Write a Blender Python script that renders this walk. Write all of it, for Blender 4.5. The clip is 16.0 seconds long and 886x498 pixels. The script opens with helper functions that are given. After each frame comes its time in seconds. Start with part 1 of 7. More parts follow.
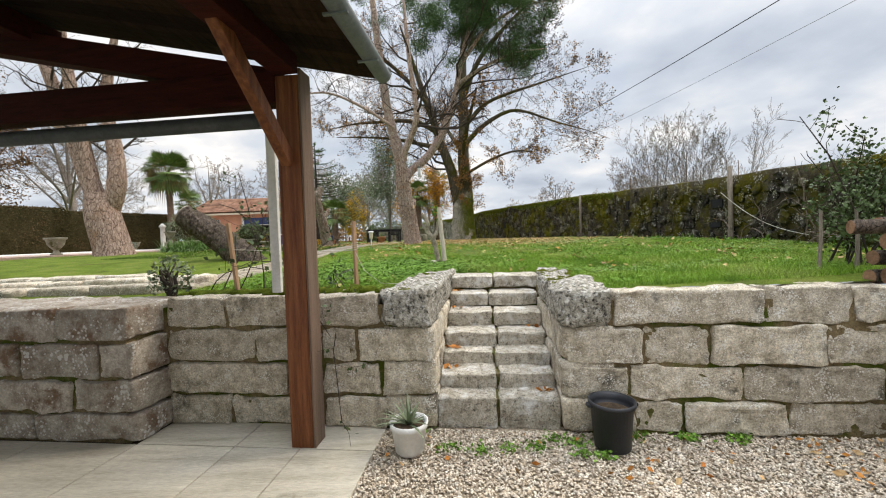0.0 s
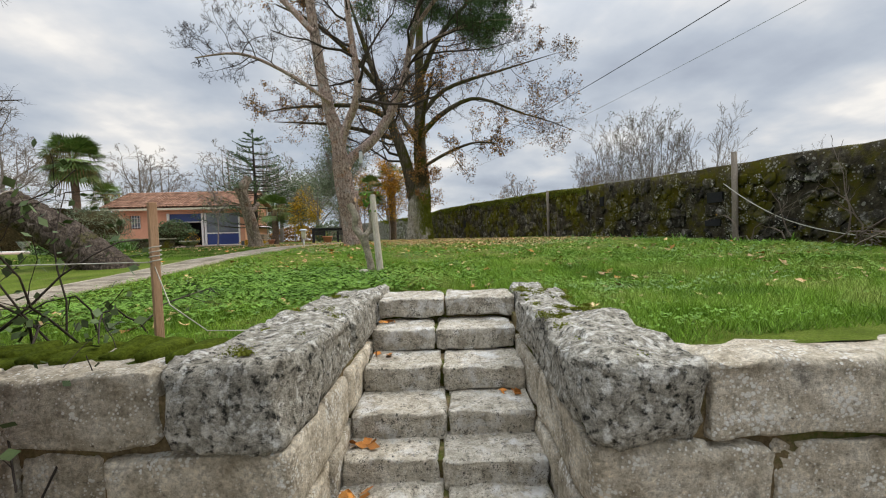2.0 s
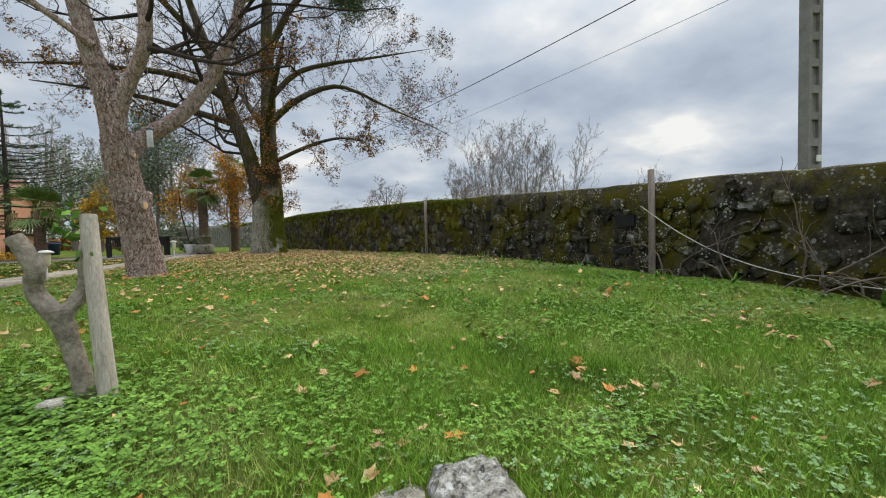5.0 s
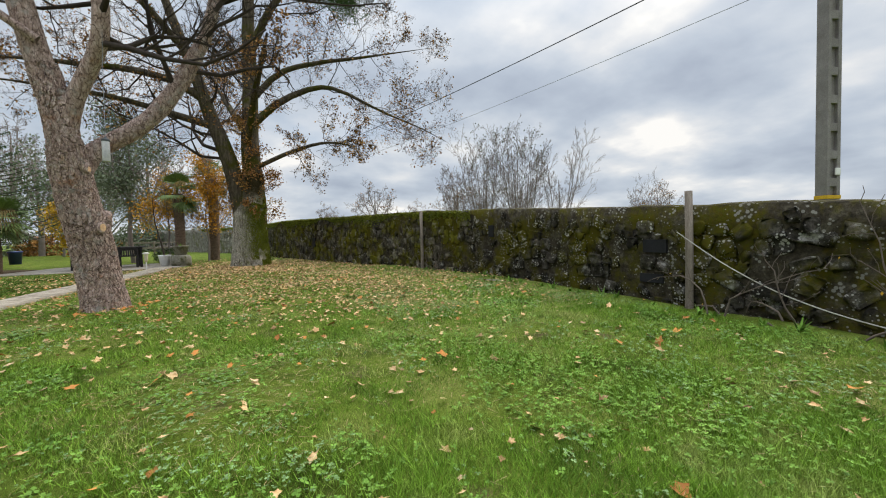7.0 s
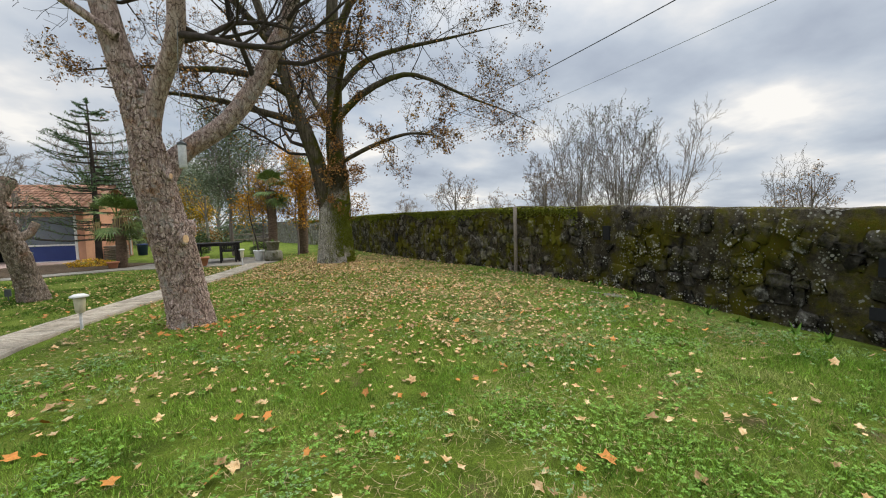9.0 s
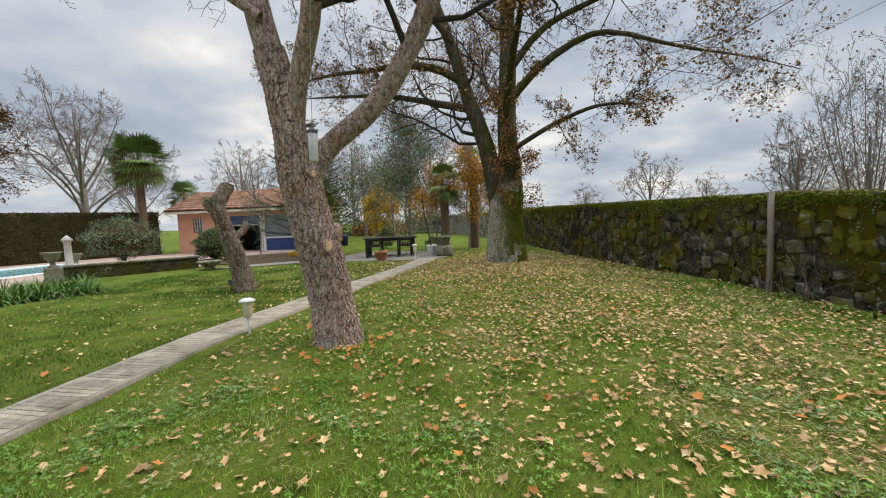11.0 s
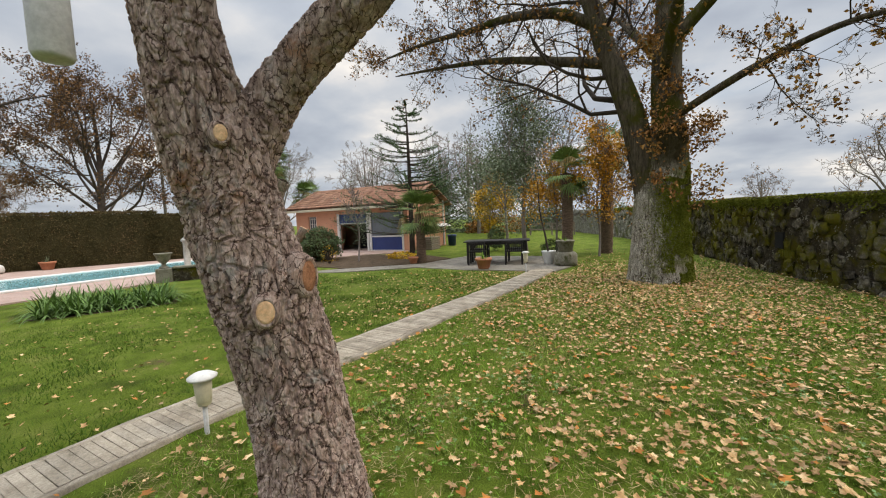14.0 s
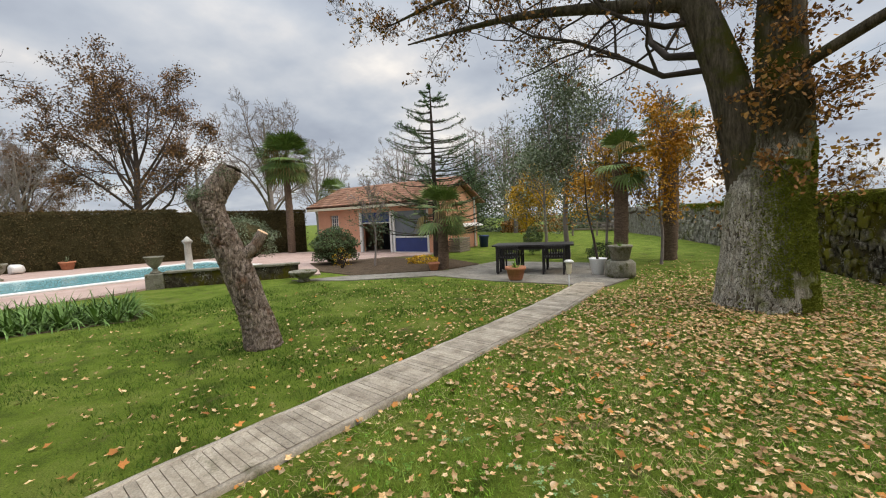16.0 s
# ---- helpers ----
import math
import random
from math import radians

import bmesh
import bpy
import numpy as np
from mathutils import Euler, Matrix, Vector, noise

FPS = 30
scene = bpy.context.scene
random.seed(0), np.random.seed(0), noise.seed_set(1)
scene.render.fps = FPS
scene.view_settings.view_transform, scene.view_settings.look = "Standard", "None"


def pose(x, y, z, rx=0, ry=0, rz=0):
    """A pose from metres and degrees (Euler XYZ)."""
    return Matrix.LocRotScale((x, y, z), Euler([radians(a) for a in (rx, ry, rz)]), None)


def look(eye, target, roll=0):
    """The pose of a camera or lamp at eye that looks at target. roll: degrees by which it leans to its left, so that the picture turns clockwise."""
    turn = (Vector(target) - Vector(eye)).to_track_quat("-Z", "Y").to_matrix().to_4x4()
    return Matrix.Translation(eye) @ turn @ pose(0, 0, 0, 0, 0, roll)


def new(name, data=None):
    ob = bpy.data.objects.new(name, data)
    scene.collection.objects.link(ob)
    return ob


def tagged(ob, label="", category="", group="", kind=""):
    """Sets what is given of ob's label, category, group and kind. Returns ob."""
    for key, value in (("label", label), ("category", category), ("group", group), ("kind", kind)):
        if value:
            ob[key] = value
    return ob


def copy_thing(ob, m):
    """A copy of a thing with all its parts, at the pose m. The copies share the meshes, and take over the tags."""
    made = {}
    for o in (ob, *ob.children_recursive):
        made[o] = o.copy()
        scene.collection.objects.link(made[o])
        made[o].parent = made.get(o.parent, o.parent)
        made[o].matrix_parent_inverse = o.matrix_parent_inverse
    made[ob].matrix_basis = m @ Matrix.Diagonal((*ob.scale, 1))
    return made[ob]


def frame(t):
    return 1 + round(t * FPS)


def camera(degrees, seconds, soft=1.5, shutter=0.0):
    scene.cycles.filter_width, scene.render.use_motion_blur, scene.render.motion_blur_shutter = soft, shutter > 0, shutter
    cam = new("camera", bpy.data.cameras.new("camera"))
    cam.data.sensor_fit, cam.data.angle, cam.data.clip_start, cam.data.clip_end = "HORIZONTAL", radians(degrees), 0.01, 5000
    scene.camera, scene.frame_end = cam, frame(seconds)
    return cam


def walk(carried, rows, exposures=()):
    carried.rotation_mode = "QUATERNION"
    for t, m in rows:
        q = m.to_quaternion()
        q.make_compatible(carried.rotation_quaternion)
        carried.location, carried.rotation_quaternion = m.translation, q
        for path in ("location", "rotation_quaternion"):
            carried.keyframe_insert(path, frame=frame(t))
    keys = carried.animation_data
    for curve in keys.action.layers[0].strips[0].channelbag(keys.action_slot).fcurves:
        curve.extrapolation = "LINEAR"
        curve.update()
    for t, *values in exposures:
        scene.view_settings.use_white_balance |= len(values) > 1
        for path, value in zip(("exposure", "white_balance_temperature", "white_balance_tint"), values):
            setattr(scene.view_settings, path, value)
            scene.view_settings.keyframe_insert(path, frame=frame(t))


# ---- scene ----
cam = camera(97.8, 16.0, soft=1.1)
METRES, EYE, TILT, LEAN, TURN = 13.0, 1.65, 0.0, 0.0, 0.0
ROWS = [
    (0.0, 0.0, 0.0, 0.0, -0.06, -1.74, 1.98),
    (0.5, 0.0085, 0.0384, 0.0003, -1.1, -1.73, 1.95),
    (1.0, 0.0102, 0.0735, -0.0004, -2.5, -1.78, 1.91),
    (1.5, 0.0161, 0.109, -0.0015, -4.05, -1.84, 1.82),
    (2.0, 0.0246, 0.1443, -0.0012, -5.83, -1.95, 1.78),
    (2.5, 0.0314, 0.1787, 0.0008, -8.39, -2.06, 1.7),
    (3.0, 0.0373, 0.2141, 0.002, -11.56, -2.14, 1.58),
    (3.5, 0.0434, 0.2488, 0.0024, -15.37, -2.13, 1.47),
    (4.0, 0.0487, 0.2775, 0.0113, -19.75, -2.09, 1.4),
    (4.5, 0.0565, 0.2986, 0.0206, -23.48, -2.06, 1.36),
    (7.0, 0.063, 0.3775, 0.0576, -27.55, -2.15, 1.36),
    (7.5, 0.0667, 0.3983, 0.065, -26.88, -2.4, 1.37),
    (8.0, 0.0612, 0.4197, 0.0707, -25.06, -2.73, 1.39),
    (8.5, 0.0596, 0.4435, 0.0791, -21.57, -3.18, 1.43),
    (9.0, 0.0679, 0.4718, 0.0808, -16.48, -3.72, 1.57),
    (9.5, 0.0747, 0.5027, 0.0786, -10.33, -4.16, 1.79),
    (10.0, 0.0786, 0.5329, 0.0842, -3.49, -4.38, 1.91),
    (12.5, 0.0712, 0.7031, 0.0945, 20.93, -4.4, 2.45),
    (13.0, 0.0613, 0.7375, 0.0973, 23.14, -4.37, 2.44),
    (13.5, 0.0561, 0.7739, 0.0993, 24.95, -4.4, 2.45),
    (14.0, 0.0465, 0.8123, 0.1018, 26.24, -4.39, 2.44),
    (14.5, 0.0382, 0.8523, 0.0999, 27.34, -4.39, 2.43),
    (15.0, 0.0292, 0.889, 0.0994, 28.72, -4.39, 2.47),
    (15.5, 0.0169, 0.9263, 0.1028, 30.31, -4.39, 2.45),
    (16.0, 0.0035, 0.9629, 0.1033, 31.85, -4.42, 2.44),
]
walk(cam, [(t, pose(0, 0, EYE, TILT, LEAN, TURN) @ pose(METRES * x, METRES * y, METRES * z, 90 + pitch, roll, yaw)) for t, x, y, z, yaw, pitch, roll in ROWS],
     exposures=[(0.0, 0.42, 7200, 11), (1.2, 0.34, 7200, 11), (2.5, -0.02, 6900, 9), (4.5, 0.0, 6750, 8), (7.0, 0.14, 6900, 9), (12.5, 0.04, 7050, 10), (14.5, 0.08, 7250, 11), (16.0, 0.07, 7150, 11)])


# ---- small helpers ----
def tex(m, kind, **props):
    n = m.node_tree.nodes.new(kind)
    for k, v in props.items():
        n.inputs[k].default_value = v
    return n


def mat(name, cols, scale=6.0, rough=0.85, bump=0.3, bscale=60.0, metal=0.0, vary=0.0, fine=0.25, moss=None, moss_at=0.58,
        moss_scale=2.5, stretch=(1, 1, 1), spec=0.3, island=False, high=None, blot=None, crack=None, dots=None):
    """Two scales of colour noise, a bump, a little difference from piece to piece, and moss or stains where asked."""
    m = bpy.data.materials.new(name)
    m.use_nodes = True
    L, b = m.node_tree.links.new, m.node_tree.nodes["Principled BSDF"]
    geo = m.node_tree.nodes.new("ShaderNodeNewGeometry")
    info = m.node_tree.nodes.new("ShaderNodeObjectInfo")
    mp = tex(m, "ShaderNodeMapping", Scale=stretch)
    L(geo.outputs["Position"], mp.inputs["Vector"])
    n1 = tex(m, "ShaderNodeTexNoise", Scale=scale, Detail=5.0, Roughness=0.6)
    n2 = tex(m, "ShaderNodeTexNoise", Scale=bscale, Detail=8.0, Roughness=0.72)
    for n in (n1, n2):
        L(mp.outputs[0], n.inputs["Vector"])
    ramp = m.node_tree.nodes.new("ShaderNodeValToRGB")
    el = ramp.color_ramp.elements
    while len(el) < len(cols):
        el.new(0.5)
    for i, c in enumerate(cols):
        el[i].position = 0.3 + 0.4 * i / max(1, len(cols) - 1)
        el[i].color = (*c, 1)
    L(n1.outputs["Fac"], ramp.inputs["Fac"])
    hsv = m.node_tree.nodes.new("ShaderNodeHueSaturation")
    L(ramp.outputs["Color"], hsv.inputs["Color"])
    a = m.node_tree.nodes.new("ShaderNodeMath")
    a.operation = "MULTIPLY_ADD"
    a.inputs[1].default_value, a.inputs[2].default_value = 2 * fine, 1 - fine
    stretchy = m.node_tree.nodes.new("ShaderNodeMapRange")
    stretchy.inputs["From Min"].default_value, stretchy.inputs["From Max"].default_value = 0.3, 0.7
    L(n2.outputs["Fac"], stretchy.inputs["Value"])
    L(stretchy.outputs[0], a.inputs[0])
    c = m.node_tree.nodes.new("ShaderNodeMath")
    c.operation = "MULTIPLY_ADD"
    c.inputs[1].default_value, c.inputs[2].default_value = 2 * vary, 1 - vary
    L(geo.outputs["Random Per Island"] if island else info.outputs["Random"], c.inputs[0])
    d = m.node_tree.nodes.new("ShaderNodeMath")
    d.operation = "MULTIPLY"
    L(a.outputs[0], d.inputs[0])
    L(c.outputs[0], d.inputs[1])
    L(d.outputs[0], hsv.inputs["Value"])
    out = hsv.outputs["Color"]
    if moss:
        n3 = tex(m, "ShaderNodeTexNoise", Scale=moss_scale, Detail=6.0, Roughness=0.7)
        L(geo.outputs["Position"], n3.inputs["Vector"])
        r3 = m.node_tree.nodes.new("ShaderNodeValToRGB")
        r3.color_ramp.elements[0].position, r3.color_ramp.elements[1].position = moss_at - 0.05, moss_at + 0.07
        L(n3.outputs["Fac"], r3.inputs["Fac"])
        mix = m.node_tree.nodes.new("ShaderNodeMixRGB")
        L(r3.outputs["Color"], mix.inputs["Fac"])
        L(out, mix.inputs["Color1"])
        mm = m.node_tree.nodes.new("ShaderNodeMixRGB")
        mm.blend_type = "MULTIPLY"
        mm.inputs["Fac"].default_value = 0.6
        mm.inputs["Color1"].default_value = (*moss, 1)
        L(n2.outputs["Color"], mm.inputs["Color2"])
        L(mm.outputs[0], mix.inputs["Color2"])
        out = mix.outputs[0]
    if crack:
        col, size, wide, tall = crack
        nw = tex(m, "ShaderNodeTexNoise", Scale=size * 0.35, Detail=4.0, Roughness=0.6)
        L(geo.outputs["Position"], nw.inputs["Vector"])
        sh = m.node_tree.nodes.new("ShaderNodeMixRGB")
        sh.inputs["Fac"].default_value = 0.11
        L(geo.outputs["Position"], sh.inputs["Color1"])
        L(nw.outputs["Color"], sh.inputs["Color2"])
        mc = tex(m, "ShaderNodeMapping", Scale=(size, size, size * tall))
        L(sh.outputs[0], mc.inputs["Vector"])
        vo = tex(m, "ShaderNodeTexVoronoi", Scale=1.0)
        vo.feature = "DISTANCE_TO_EDGE"
        L(mc.outputs[0], vo.inputs["Vector"])
        rc = m.node_tree.nodes.new("ShaderNodeMapRange")
        rc.inputs["From Min"].default_value, rc.inputs["From Max"].default_value = wide * 0.2, wide
        rc.inputs["To Min"].default_value, rc.inputs["To Max"].default_value = 1.0, 0.0
        L(vo.outputs["Distance"], rc.inputs["Value"])
        mx = m.node_tree.nodes.new("ShaderNodeMixRGB")
        L(rc.outputs[0], mx.inputs["Fac"])
        L(out, mx.inputs["Color1"])
        mx.inputs["Color2"].default_value = (*col, 1)
        out = mx.outputs[0]
    if blot:
        col, pos, size = blot
        n4 = tex(m, "ShaderNodeTexNoise", Scale=size, Detail=7.0, Roughness=0.68)
        L(geo.outputs["Position"], n4.inputs["Vector"])
        r4 = m.node_tree.nodes.new("ShaderNodeMapRange")
        r4.inputs["From Min"].default_value, r4.inputs["From Max"].default_value = pos - 0.04, pos + 0.08
        L(n4.outputs["Fac"], r4.inputs["Value"])
        mx = m.node_tree.nodes.new("ShaderNodeMixRGB")
        L(r4.outputs[0], mx.inputs["Fac"])
        L(out, mx.inputs["Color1"])
        mx.inputs["Color2"].default_value = (*col, 1)
        out = mx.outputs[0]
    if dots:
        col, size, wide = dots
        vd = tex(m, "ShaderNodeTexVoronoi", Scale=size)
        L(geo.outputs["Position"], vd.inputs["Vector"])
        nd = tex(m, "ShaderNodeTexNoise", Scale=size * 0.16, Detail=3.0)
        L(geo.outputs["Position"], nd.inputs["Vector"])
        md = m.node_tree.nodes.new("ShaderNodeMath")
        md.operation = "MULTIPLY_ADD"
        md.inputs[1].default_value, md.inputs[2].default_value = -1.6, 0.8
        L(nd.outputs["Fac"], md.inputs[0])
        sd = m.node_tree.nodes.new("ShaderNodeMath")
        sd.operation = "ADD"
        L(vd.outputs["Distance"], sd.inputs[0])
        L(md.outputs[0], sd.inputs[1])
        rd = m.node_tree.nodes.new("ShaderNodeMapRange")
        rd.inputs["From Min"].default_value, rd.inputs["From Max"].default_value = wide * 0.6, wide
        rd.inputs["To Min"].default_value, rd.inputs["To Max"].default_value = 0.9, 0.0
        L(sd.outputs[0], rd.inputs["Value"])
        mx = m.node_tree.nodes.new("ShaderNodeMixRGB")
        L(rd.outputs[0], mx.inputs["Fac"])
        L(out, mx.inputs["Color1"])
        mx.inputs["Color2"].default_value = (*col, 1)
        out = mx.outputs[0]
    # blends to a second colour with height, along an uneven edge
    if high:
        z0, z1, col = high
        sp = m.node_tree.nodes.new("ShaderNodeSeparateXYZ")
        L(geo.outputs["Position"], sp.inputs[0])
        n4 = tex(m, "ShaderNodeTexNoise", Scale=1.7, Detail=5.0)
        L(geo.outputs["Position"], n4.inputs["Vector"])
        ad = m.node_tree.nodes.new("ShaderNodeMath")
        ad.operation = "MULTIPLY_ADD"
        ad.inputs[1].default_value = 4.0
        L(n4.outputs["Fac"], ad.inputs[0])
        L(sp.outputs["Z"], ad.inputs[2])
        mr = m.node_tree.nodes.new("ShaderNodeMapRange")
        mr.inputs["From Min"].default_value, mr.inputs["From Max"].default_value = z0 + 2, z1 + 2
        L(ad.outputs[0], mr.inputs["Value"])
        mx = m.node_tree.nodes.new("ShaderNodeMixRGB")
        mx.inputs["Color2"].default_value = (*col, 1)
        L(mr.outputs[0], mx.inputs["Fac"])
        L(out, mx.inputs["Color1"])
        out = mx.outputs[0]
    L(out, b.inputs["Base Color"])
    b.inputs["Roughness"].default_value, b.inputs["Metallic"].default_value = rough, metal
    b.inputs["Specular IOR Level"].default_value = spec
    if bump:
        bp = tex(m, "ShaderNodeBump", Strength=bump, Distance=0.02)
        L(n2.outputs["Fac"], bp.inputs["Height"])
        L(bp.outputs[0], b.inputs["Normal"])
    return m


def mesh_from(name, V, F):
    me = bpy.data.meshes.new(name)
    V = np.asarray(V, dtype=np.float32).reshape(-1, 3)
    F = np.asarray(F, dtype=np.int32)
    me.vertices.add(len(V))
    me.vertices.foreach_set("co", V.ravel())
    k = F.shape[1]
    me.loops.add(F.size)
    me.loops.foreach_set("vertex_index", F.ravel())
    me.polygons.add(len(F))
    me.polygons.foreach_set("loop_start", np.arange(0, F.size, k, dtype=np.int32))
    me.update(calc_edges=True)
    return me


def smooth(me):
    me.polygons.foreach_set("use_smooth", np.ones(len(me.polygons), dtype=bool))
    return me


def put(name, me, material, parent=None, label="", m=None):
    """Links a mesh as one object, under a thing if one is given."""
    if not me.materials:
        me.materials.append(material)
    ob = new(name, me)
    if m is not None:
        ob.matrix_basis = m
    if parent is not None:
        ob.parent = parent
    if label:
        ob["label"] = label
    return ob


def part(name, bm, material, parent=None, label="", m=None, soft_faces=False):
    me = bpy.data.meshes.new(name)
    bm.to_mesh(me)
    bm.free()
    if soft_faces:
        smooth(me)
    return put(name, me, material, parent, label, m)


def thing(name, m, label, category, group="", kind=""):
    ob = new(name)
    ob.matrix_basis = m
    return tagged(ob, label, category, group, kind)


def box(bm, lo, hi, bevel=0.0, m=None):
    """A box between two corners, with its edges rounded."""
    lo, hi = Vector(lo), Vector(hi)
    r = bmesh.ops.create_cube(bm, size=1.0, matrix=Matrix.Translation((lo + hi) / 2) @ Matrix.Diagonal((*(hi - lo), 1)))
    vs = r["verts"]
    if bevel:
        es = list({e for v in vs for e in v.link_edges})
        r = bmesh.ops.bevel(bm, geom=es, offset=bevel, segments=2, affect="EDGES", profile=0.6)
        vs = list({v for f in r["faces"] for v in f.verts} | {v for v in vs if v.is_valid})
    if m is not None:
        bmesh.ops.transform(bm, matrix=m, verts=vs)
    return bm


def boxed(lo, hi, bevel=0.0, m=None):
    return box(bmesh.new(), lo, hi, bevel, m)


def lathe(profile, seg=20, bm=None):
    """A turned shape from (radius, height) pairs."""
    bm = bm or bmesh.new()
    rings = [[bm.verts.new((r * math.cos(2 * math.pi * i / seg), r * math.sin(2 * math.pi * i / seg), z)) for i in range(seg)] for r, z in profile]
    for a, b in zip(rings, rings[1:]):
        for i in range(seg):
            bm.faces.new((a[i], a[(i + 1) % seg], b[(i + 1) % seg], b[i]))
    bm.faces.new(rings[0][::-1])
    bm.faces.new(rings[-1])
    return bm


def tubes(P, R, s=6):
    """Vertices and faces of many tubes: P is (N, K, 3), R is (N, K)."""
    P, R = np.asarray(P, float), np.asarray(R, float)
    N, K = R.shape
    T = np.gradient(P, axis=1)
    T /= np.linalg.norm(T, axis=2, keepdims=True) + 1e-9
    ref = np.where(np.abs(T[:, :1, 2:3]) > 0.8, np.array([1.0, 0, 0]), np.array([0, 0, 1.0]))
    ref = np.broadcast_to(ref, T.shape)
    A = np.cross(T, ref)
    A /= np.linalg.norm(A, axis=2, keepdims=True) + 1e-9
    B = np.cross(T, A)
    ang = np.arange(s) * 2 * np.pi / s
    V = P[:, :, None] + R[:, :, None, None] * (A[:, :, None] * np.cos(ang)[None, None, :, None] + B[:, :, None] * np.sin(ang)[None, None, :, None])
    base = (np.arange(N) * K * s)[:, None, None] + (np.arange(K - 1) * s)[None, :, None]
    i = np.arange(s)[None, None, :]
    j = (i + 1) % s
    F = np.stack([base + i, base + s + i, base + s + j, base + j], axis=-1)
    return V.reshape(-1, 3), F.reshape(-1, 4)


def join(parts):
    Vs, Fs, n = [], [], 0
    for V, F in parts:
        Vs.append(V)
        Fs.append(F + n)
        n += len(V)
    return np.concatenate(Vs), np.concatenate(Fs)


def tube_mesh(name, pts, radii, s=8):
    V, F = tubes([pts], [radii if hasattr(radii, "__len__") else [radii] * len(pts)], s)
    return smooth(mesh_from(name, V, F))


def spline(pts, radii, k):
    """k points evenly along a smooth line through a few given ones."""
    pts, radii = np.array(pts, float), np.array(radii, float)
    n = len(pts)
    t = np.linspace(0, n - 1, k)
    i = np.clip(t.astype(int), 0, n - 2)
    f = (t - i)[:, None]
    p0, p1, p2, p3 = pts[np.clip(i - 1, 0, n - 1)], pts[i], pts[i + 1], pts[np.clip(i + 2, 0, n - 1)]
    q = 0.5 * (2 * p1 + (p2 - p0) * f + (2 * p0 - 5 * p1 + 4 * p2 - p3) * f**2 + (3 * p1 - p0 - 3 * p2 + p3) * f**3)
    return q, np.interp(t, np.arange(n), radii)


def shoots(rng, P, R, n, lo=0.25, hi=1.0, angle=(35, 65), ratio=0.5, k=5, wig=0.12, rise=0.15, thin=0.6, tip=0.25, droop=0.0):
    """The next order of branches: n from each branch given."""
    P, R = np.asarray(P, float), np.asarray(R, float)
    N, K = R.shape
    who = np.repeat(np.arange(N), n)
    t = np.tile((np.arange(n) + 0.5) / n, N) + rng.uniform(-0.4, 0.4, N * n) / n
    t = np.clip(lo + (hi - lo) * t, 0, 0.999)
    f = t * (K - 1)
    i = f.astype(int)
    w = (f - i)[:, None]
    p = P[who, i] * (1 - w) + P[who, i + 1] * w
    r = (R[who, i] * (1 - w[:, 0]) + R[who, i + 1] * w[:, 0]) * thin * rng.uniform(0.7, 1.1, N * n)
    T = P[who, i + 1] - P[who, i]
    T /= np.linalg.norm(T, axis=1, keepdims=True) + 1e-9
    length = np.linalg.norm(np.diff(P, axis=1), axis=2).sum(1)[who] * ratio * rng.uniform(0.55, 1.2, N * n) * (1.15 - 0.6 * t)
    rnd = rng.normal(size=(N * n, 3))
    perp = rnd - (rnd * T).sum(1, keepdims=True) * T
    perp /= np.linalg.norm(perp, axis=1, keepdims=True) + 1e-9
    a = np.radians(rng.uniform(*angle, N * n))[:, None]
    d = T * np.cos(a) + perp * np.sin(a)
    pts = [p]
    for step in range(1, k):
        d = d + rng.normal(size=d.shape) * wig * 2
        d[:, 2] += rise / (k - 1) * 2 - droop * step / k
        d /= np.linalg.norm(d, axis=1, keepdims=True)
        pts.append(pts[-1] + d * (length / (k - 1))[:, None])
    return np.stack(pts, 1), r[:, None] * np.linspace(1, tip, k)[None]


def cards(rng, pos, size, flat=0.0, aspect=0.6, spread=0.0):
    """Small pointed leaves, each two triangles on a fold, round the places given."""
    n = len(pos)
    pos = pos + rng.normal(size=(n, 3)) * spread
    d = rng.normal(size=(n, 3))
    d[:, 2] *= 1 - flat
    d /= np.linalg.norm(d, axis=1, keepdims=True)
    e = np.cross(d, rng.normal(size=(n, 3)))
    e /= np.linalg.norm(e, axis=1, keepdims=True) + 1e-9
    s = (size * rng.uniform(0.6, 1.3, n))[:, None]
    V = np.stack([pos - d * s * 0.5, pos + e * s * aspect * 0.5, pos + d * s * 0.5, pos - e * s * aspect * 0.5], 1)
    return V.reshape(-1, 3), np.arange(4 * n).reshape(-1, 4)


def ends(P):
    return P[:, -1]


def along(rng, P, n, lo=0.3):
    """n random places along each branch."""
    N, K = P.shape[:2]
    who = np.repeat(np.arange(N), n)
    f = rng.uniform(lo, 0.999, N * n) * (K - 1)
    i = f.astype(int)
    w = (f - i)[:, None]
    return P[who, i] * (1 - w) + P[who, i + 1] * w


def rise(x, y):
    """Height of the lawn: it climbs from the steps and banks up towards the old wall and behind the retaining wall."""
    s = np.clip((x - 2.2) / 3.2, 0, 1)
    e = np.clip((x - 1.35) / 0.4, 0, 1) * np.clip((5.2 - y) / 1.6, 0, 1)
    bank = np.interp(y, [3.0, 6.2, 7.8, 9.8, 12.5], [0.20, 0.20, 0.11, 0.04, 0.0])
    return np.interp(y, [3.0, 5.3, 8.5, 12.0], [1.09, 1.11, 1.34, 1.45]) + s * s * (3 - 2 * s) * bank * (1 - 0.4 * e) + 0.06 * e


def lawn_z(x, y):
    return float(rise(x, y))


# the retaining wall's own frame: u along its face, v into the lawn
WALL = pose(0, 3.27, 0, 0, 0, -6.5)
WINV = WALL.inverted()

